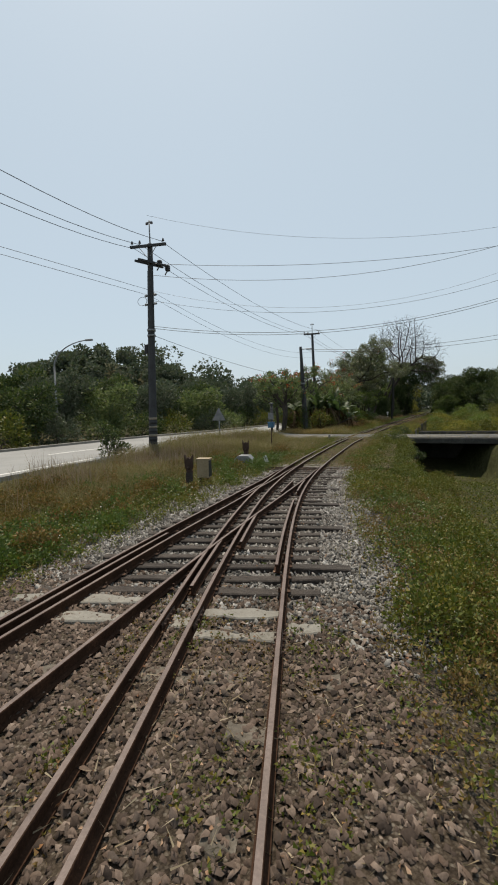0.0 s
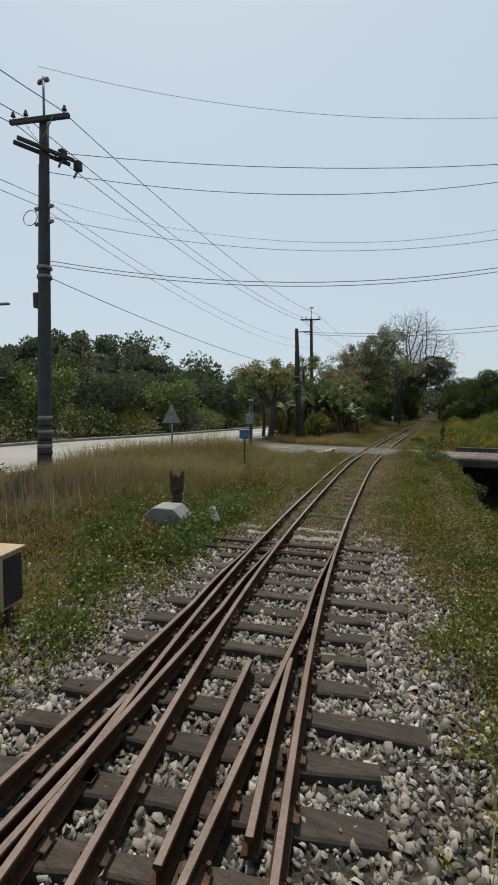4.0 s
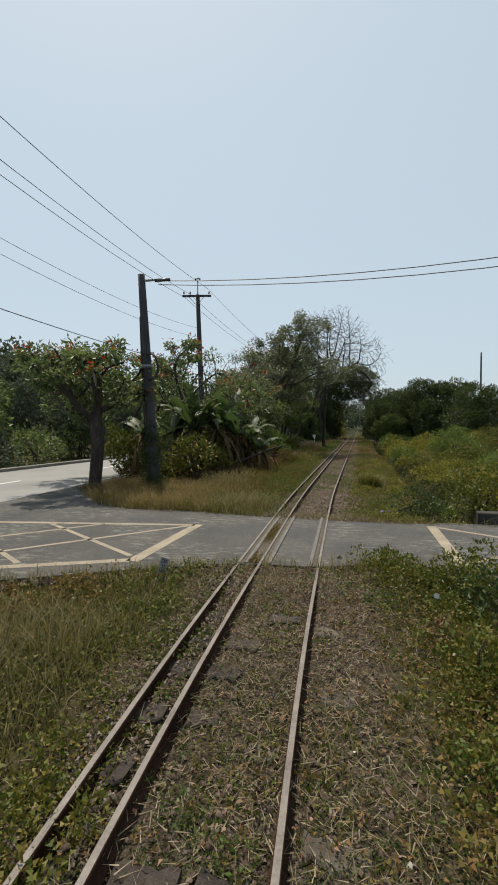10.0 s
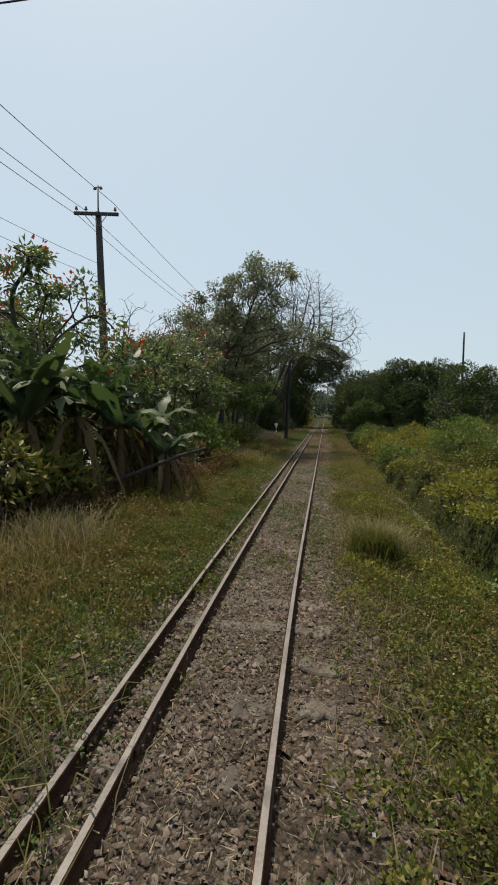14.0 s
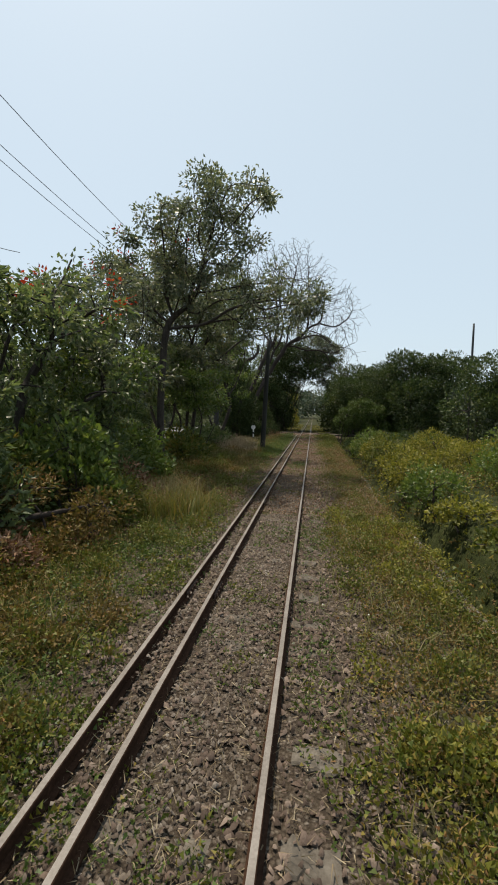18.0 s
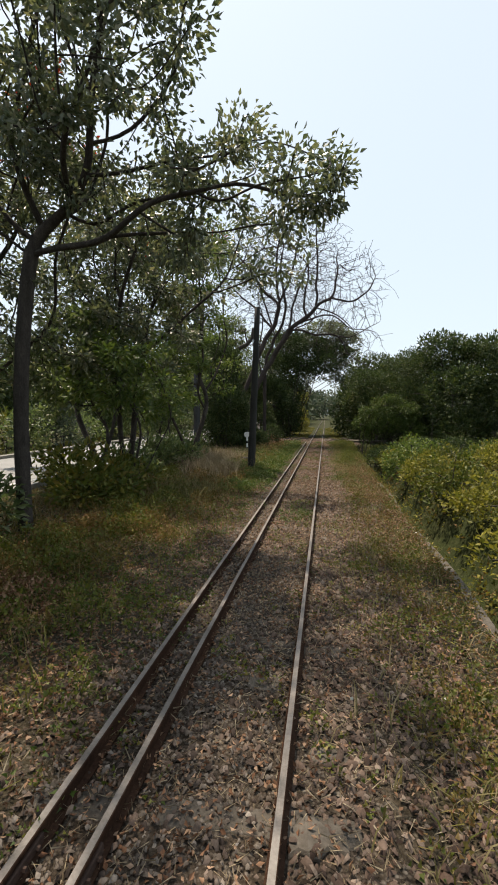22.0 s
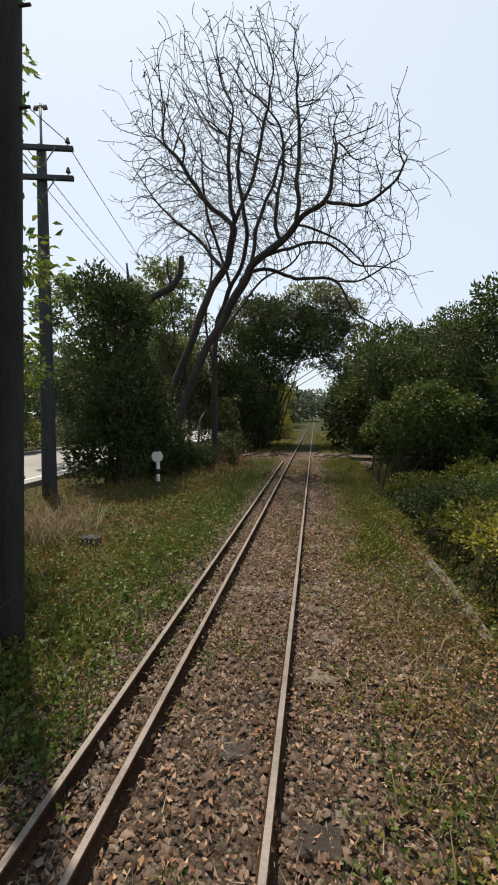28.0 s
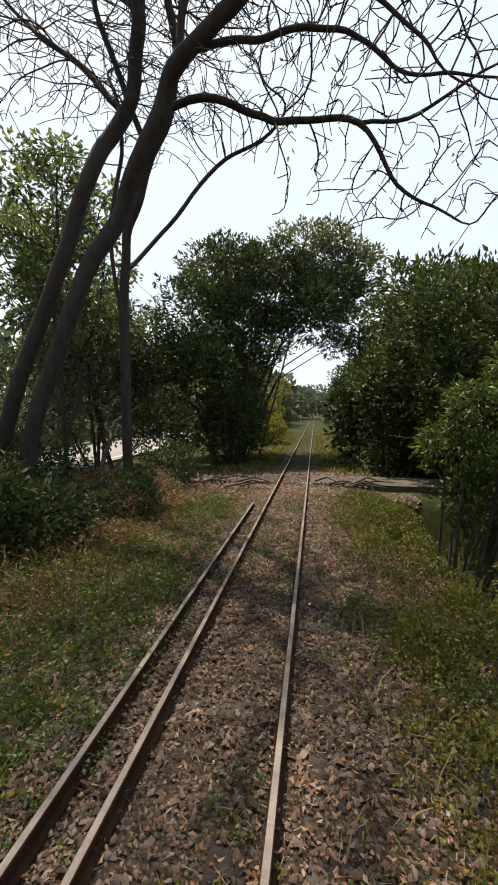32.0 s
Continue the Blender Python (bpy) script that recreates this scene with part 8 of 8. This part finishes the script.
mounds("weed_cushions", "cushions of lush weeds on the right-hand slope", 4.5, 0.85, 4.2, 13.5, 25.8, clear(0.95, 1.3, 7.0, 0.35), M_LUSH, 523, 0.1, 0.28, 0.04)
mounds("weed_cushions", "olive weed cushions on the right-hand slope", 2.4, 1.2, 4.8, -2, 25.6, clear(1.5, 1.1, 8.0, 0.35), M_WEED_DRY, 524, 0.1, 0.3, 0.04)
mounds("weed_cushions", "withered reddish cushions on the right-hand slope", 1.6, 1.3, 4.6, -2, 25.6, clear(1.5, 1.4, 5.5, 0.45), M_LITTER, 537, 0.1, 0.3, 0.04)
mounds("weed_cushions", "weed cushions between outer rail and grass", 6, -2.3, -0.85, 13.4, 26, clear(0.95, 1.2, 1.0, 0.35), M_WEED, 525, 0.06, 0.2, 0.036)
mounds("weed_cushions", "small weed cushions between the rails", 11, -0.62, 0.34, 13.6, 26, clear(0.0, 2.1, 4.0, 0.4), M_LUSH, 526, 0.05, 0.13, 0.03)
mounds("weed_cushions", "weed cushions on the right-hand shoulder", 9, 0.75, 2.8, 29.8, 46, clear(0.85, 1.1, 2.0, 0.2), M_WEED, 527, 0.1, 0.3, 0.04)
mounds("weed_cushions", "yellow-green cushions beyond the crossing", 6, 0.9, 3.6, 29.8, 46, clear(1.0, 0.8, 6.0, 0.25), M_VINE, 528, 0.1, 0.3, 0.045)
mounds("weed_cushions", "weed cushions along the ditch edge", 6.0, 0.9, 2.2, 46, 78, clear(1.05, 1.2, 4.0, 0.35), M_WEED, 529, 0.07, 0.22, 0.036)
mounds("weed_cushions", "olive cushions along the ditch edge", 4.0, 1.2, 2.25, 40, 78, clear(1.25, 1.0, 9.0, 0.35), M_WEED_DRY, 530, 0.07, 0.2, 0.036)
mounds("weed_cushions", "bushy weeds hanging over the ditch edge", 9, 1.35, 2.5, 64, 79, clear(1.3, 1.0, 3.0, 0.1), M_WEED, 544, 0.14, 0.34, 0.045)
mounds("weed_cushions", "bushy green weeds on the ballast edge", 4, 0.95, 1.9, 65, 79, clear(0.9, 1.3, 6.0, 0.4), M_LUSH, 545, 0.1, 0.26, 0.045)
mounds("weed_cushions", "olive and golden cushions beyond the crossing", 8, -5.5, -1.0, 29.8, 42, clear(1.05, 0.9, 5.0, 0.25), M_WEED_DRY, 546, 0.08, 0.24, 0.042)
mounds("weed_cushions", "golden withered cushions beyond the crossing", 3, -5.5, -1.3, 29.8, 42, clear(1.3, 1.2, 1.0, 0.4), M_STRAW, 547, 0.06, 0.18, 0.04)
mounds("weed_cushions", "green weed cushions left of the track", 7, -4.2, -0.9, 29.8, 50, clear(1.0, 1.0, 3.0, 0.2), M_WEED, 531, 0.1, 0.32, 0.042)
mounds("weed_cushions", "olive and brown cushions left of the track", 2.2, -5, -1.8, 32, 60, clear(1.9, 0.8, 8.0, 0.35), M_WEED_DRY, 532, 0.15, 0.4, 0.05)
mounds("weed_cushions", "creeping green cushions left of the track", 8, -3.8, -0.85, 57, 78, clear(0.95, 1.1, 5.0, 0.42), M_LUSH, 533, 0.07, 0.24, 0.045)
mounds("weed_cushions", "green tufts between the rails", 3, -0.34, 0.34, 30, 78, clear(0.0, 1.6, 7.0, 0.6), M_LUSH, 534, 0.05, 0.13, 0.03)
buried = lambda a, b, seed: (lambda d, x, y: sstep(a, a + 0.8, y) * (1 - sstep(b - 1.2, b, y)) * np.clip(0.2 + 1.2 * patchy(x, y, 1.3, seed), 0, 1))
mounds("rail_cushions", "green weeds grown over the outer rail", 22, -1.15, -0.58, 33, 40.5, buried(33, 40.5, 2.0), M_WEED, 535, 0.07, 0.17, 0.038)
mounds("rail_cushions", "weeds grown over the outer rail", 12, -1.15, -0.58, 15.8, 24, buried(16, 24, 5.0), M_WEED, 536, 0.07, 0.17, 0.036)
thick = lambda s, seed, cut: (lambda d, x, y: sstep(2.0, 2.8, -d) * np.clip((patchy(x, y, s, seed) - cut) * 2.5, 0, 1))
mounds("tall_weeds", "waist-high olive weeds below the trees", 3.0, -4.8, -2.0, 34, 51, thick(0.9, 2.0, 0.25), M_WEED_DRY, 540, 0.25, 0.52, 0.055, 420)
mounds("tall_weeds", "waist-high green weeds below the trees", 3.0, -4.8, -2.1, 35, 60, thick(0.8, 6.0, 0.3), M_WEED, 541, 0.22, 0.48, 0.055, 420)
mounds("tall_weeds", "golden brown withered weeds below the trees", 2.2, -4.2, -1.9, 38, 50, thick(1.1, 9.0, 0.4), M_LITTER, 542, 0.2, 0.42, 0.05, 420)
mounds("tall_weeds", "yellow-green weeds below the trees", 1.6, -4.0, -1.9, 36, 50, thick(1.0, 4.0, 0.4), M_VINE, 543, 0.2, 0.4, 0.055, 420)
pos = scatter(rg, 260, -1.0, 1.2, 13, 30, inside(1.3, 8.0, 0.25))
stuff("track_grass", blade_mesh("track_grass", pos, 0.12, rg, 0.009, 1.0), M_DRYGRASS, "thin dry grass between the rails", "grass")
r5 = np.random.default_rng(422)
p = scatter(r5, 14, 1.0, 4.5, 0, 26, rside(1.2, 4.0, 1.1, 2.0))
p[:, 2] += r5.uniform(0.08, 0.26, len(p))
q = scatter(r5, 22, -3.4, -1.0, 3, 26, lside(1.1, 2.6, 0.9, 7.0))
q[:, 2] += r5.uniform(0.12, 0.3, len(q))
w = scatter(r5, 2.5, 0.5, 2.3, 14, 79, lambda d, x, y: 0.6 + 0 * d)
w[:, 2] += r5.uniform(0.04, 0.2, len(w))
fl = np.concatenate([p, q, w])
stuff("tiny_flowers", leaf_mesh("tiny_flowers", fl, r5.normal(0, 1, (len(fl), 3)), 0.026, 0.9, r5), M_PETAL, "tiny white weed flowers", "flowers")
for k, (x, y) in enumerate(((1.62, 29.95), (1.75, 30.05), (1.95, 25.2))):
    f = tagged(empty("morning_glory", x, y, 0.06), "open violet trumpet flower among green leaves" if k < 2 else "open pale trumpet flower among green leaves", "flower")
    bm = bmesh.new()
    cone(bm, 0.006, 0.034, 0.045, Matrix.Translation((0, 0, 0.05)) @ Matrix.Rotation(radians(30 + 20 * k), 4, "X") @ Matrix.Rotation(radians(20 * k - 15), 4, "Y"), 10)
    part("trumpet", bm, M_VIOLET if k < 2 else M_PETAL, f)
clod = tagged(empty("stone", 0.87, 26.78, CROSS_Z), "small dark stone lying on the asphalt", "stone")
link("stone_body", stone_mesh("stone_body", np.array([[0.0, 0.0, 0.012]]), np.array([0.045]), np.random.default_rng(77)), M_BARK, clod)
TUFTS = ((1.45, 35.4, 0.5, M_GRASS), (1.55, 35.7, 0.45, M_DRYGRASS), (-2.9, 9.2, 0.6, M_DRYGRASS), (-1.6, 30.6, 0.5, M_DRYGRASS), (-3.1, 59.4, 0.7, M_STRAW), (-3.4, 60.6, 0.8, M_STRAW), (-3.0, 56.5, 0.5, M_DRYGRASS), (-3.8, 65.3, 0.6, M_STRAW), (-4.4, 63, 0.8, M_STRAW), (-3.9, 61.6, 0.7, M_STRAW), (-3.4, 35.2, 0.6, M_DRYGRASS), (-2.2, 45.6, 0.6, M_GRASS), (-2.6, 46.6, 0.7, M_DRYGRASS))
for k, (x, y, hh, mt) in enumerate(TUFTS):
    r6 = np.random.default_rng(430 + k)
    w = 0.16 if k < 2 else 0.45
    pp = np.stack([x + r6.normal(0, w, 800), y + r6.normal(0, w, 800), np.zeros(800)], 1)
    pp[:, 2] = height(pp[:, 0], pp[:, 1])
    tagged(link("grass_tuft", blade_mesh("grass_tuft", pp, hh, r6, 0.012, 0.8), mt), "thick tuft of grass beside the track", "grass", kind="stuff")


def stone_bed(label, name, density, l0, l1, y0, y1, keep, mat_, seed, s0, s1):
    r = np.random.default_rng(seed)

    def clear(d, x, y):
        e = np.where(y < 13.4, spur(y), 0.0)
        return off_rails(lateral(x, y), e) * keep(d, x, y)

    p = scatter(r, density, l0, l1, y0, y1, clear)
    if y0 < 5:
        def wedge(d, x, y):
            return off_rails(d, spur(y)) * (d > -1.0 - spur(y)) * keep(0 * d, x, y)
        p = np.concatenate([p, scatter(r, density, -4.4, -1.0, y0, y1, wedge, True)])
    p[:, 2] = np.maximum(p[:, 2], -0.19) + r.uniform(-0.012, 0.03, len(p))
    return stuff(name, (chunk_mesh if "grey" in name else stone_mesh)(name, p, r.uniform(s0, s1, len(p)) * r.choice([0.7, 1, 1, 1.3], len(p)), r), mat_, label, "ballast")


fresh = lambda d, x, y: sstep(1.6, 3.0, y) * (1 - sstep(11.5, 14.5, y)) * (1 - sstep(1.5, 2.1, d)) * (1 - sstep(1.6 + 0.7 * (y > 11), 2.4 + 0.5 * (y > 11), -d))
stone_bed("freshly laid pale grey broken stone ballast", "grey_ballast", 1050, -2.9, 2.4, 1, 15, fresh, M_STONE_GREY, 441, 0.012, 0.036)
old = lambda lo, hi, amt: (lambda d, x, y: (1 - sstep(hi, hi + 0.5, d)) * (1 - sstep(-lo, -lo + 0.5, -d)) * amt)
stone_bed("weathered brown ballast between the rails", "brown_ballast", 1050, -1.7, 1.7, -0.6, 3.0, old(-1.3, 1.1, 0.95), M_STONE_BROWN, 442, 0.011, 0.032)
stone_bed("weathered brown ballast half sunk in soil", "brown_ballast", 620, -1.2, 1.4, 12.5, 30, old(-0.8, 0.9, 0.85), M_STONE_BROWN, 443, 0.006, 0.019)
stone_bed("fine dirty gravel between the rails", "brown_ballast", 1350, -0.42, 0.42, 29.5, 52, old(-0.9, 1.3, 0.85), M_STONE_DUST, 447, 0.006, 0.018)
stone_bed("brown stones among the fine gravel", "brown_ballast", 330, -0.42, 0.42, 29.5, 52, old(-0.9, 1.3, 0.85), M_STONE_BROWN, 452, 0.011, 0.03)
stone_bed("weathered brown ballast beside the rails", "brown_ballast", 620, 0.42, 1.7, 29.5, 46, old(-0.9, 1.2, 0.8), M_STONE_BROWN, 444, 0.009, 0.03)
stone_bed("reddish brown ballast beside the rails", "brown_ballast", 900, 0.42, 1.9, 46, 58, old(-0.9, 1.5, 0.95), M_STONE_RED, 448, 0.009, 0.03)
stone_bed("weathered brown ballast outside the rails", "brown_ballast", 500, -1.5, -0.42, 29.5, 58, old(-1.1, 1.2, 0.8), M_STONE_BROWN, 449, 0.009, 0.03)
stone_bed("reddish brown ballast between the rails", "brown_ballast", 800, -0.42, 0.42, 52, 58, old(-0.9, 1.3, 0.95), M_STONE_RED, 450, 0.008, 0.028)
stone_bed("weathered brown ballast between the rails", "brown_ballast", 750, -1.6, 1.7, 58, 79, old(-1.2, 1.3, 0.95), M_STONE_RED, 445, 0.008, 0.03)


r8 = np.random.default_rng(460)
u = r8.uniform(-7.5, 9, 5200)
side = r8.uniform(size=len(u)) < 0.5
v = np.where(side, np.interp(u, [q[0] for q in near_edge], [q[1] for q in near_edge]) + r8.normal(-0.05, 0.1, len(u)), np.interp(u, [q[0] for q in far_edge], [q[1] for q in far_edge]) + r8.normal(0.05, 0.1, len(u)))
k = ((u < 2.6) | (r8.uniform(size=len(u)) < 0.2)) & off_rails(u, 0 * u, 0.06)
edge_p = np.stack([u, v, r8.uniform(-0.1, -0.02, len(u))], 1)[k]
stuff("edge_grit", stone_mesh("edge_grit", edge_p, r8.uniform(0.012, 0.045, len(edge_p)), r8), M_STONE_BROWN, "grit and soil along the broken asphalt edge", "ballast")
pick = edge_p[r8.uniform(size=len(edge_p)) < 0.7]
stuff("edge_grass", blade_mesh("edge_grass", pick, 0.22, r8, 0.011, 0.9), M_DRYGRASS, "dry grass along the asphalt edge", "grass")
r7 = np.random.default_rng(446)
p = np.concatenate([scatter(r7, 900, -0.95, -0.53, 14, 26.2, lambda d, x, y: (np.abs(d - GAUGE_O) > 0.045) * 0.9), scatter(r7, 900, -0.95, -0.53, 29.6, 79, lambda d, x, y: (np.abs(d - GAUGE_O) > 0.045) * (0.35 + 0.6 * patchy(x, y, 0.6, 2.0)))])
p[:, 2] += r7.uniform(0.0, 0.075, len(p))
stuff("brown_ballast", stone_mesh("brown_ballast", p, r7.uniform(0.006, 0.02, len(p)), r7), M_STONE_DUST, "chips and soil heaped against the outer rail", "ballast")


def litter(name, label, density, y0, y1, l0, l1, mat_, seed, size, width, amt=1.0):
    r = np.random.default_rng(seed)
    p = scatter(r, density, l0, l1, y0, y1, lambda d, x, y: amt * (0.3 + 0.7 * patchy(x, y, 1.1, seed)) * (1 - 0.9 * sstep(1.8, 2.6, y) * (1 - sstep(11.5, 13.5, y))))
    p[:, 2] = np.maximum(p[:, 2], -0.14) + r.uniform(0.012, 0.045, len(p))
    ax = r.normal(0, 1, (len(p), 3)) * np.array([1, 1, 0.3])
    return stuff(name, leaf_mesh(name, p, ax, size, width, r, 0.4, 0.25, True, "straw" in name), mat_, label, "leaf litter")


litter("fallen_leaves", "dry brown fallen leaves on the track bed", 650, 46, 80, -3.2, 2.2, M_LITTER, 451, 0.038, 0.55)
litter("fallen_leaves", "dry brown fallen leaves on the track bed", 90, -3, 38, -1.4, 1.8, M_LITTER, 452, 0.036, 0.6)
litter("straw", "bleached straw and twigs on the track bed", 330, 13.4, 79, -1.3, 1.6, M_STRAW, 453, 0.1, 0.06)
litter("straw", "bleached straw and twigs on the track bed", 150, -3, 3, -1.3, 1.6, M_STRAW, 454, 0.13, 0.07)
litter("straw", "dead stems and straw strewn over the bed", 700, 13.5, 27, -1.2, 2.6, M_STRAW, 455, 0.13, 0.05)
litter("fallen_leaves", "brown leaf litter under the tall trees", 420, 44, 60, -6.5, -1.2, M_LITTER, 456, 0.042, 0.55)
litter("fallen_leaves", "brown leaf litter under the bare tree", 420, 64, 80, -5.5, -1.0, M_LITTER, 457, 0.042, 0.55)
litter("straw", "dead stems under the tall trees", 260, 44, 79, -6.0, -1.0, M_STRAW, 458, 0.13, 0.06)
litter("straw", "straw and dry chaff beside the outer rail", 800, 13.9, 17.5, -3.0, -0.9, M_STRAW, 459, 0.09, 0.07)
litter("straw", "bleached straw strewn between the rails", 420, 30, 60, -0.9, 1.3, M_STRAW, 461, 0.09, 0.07)
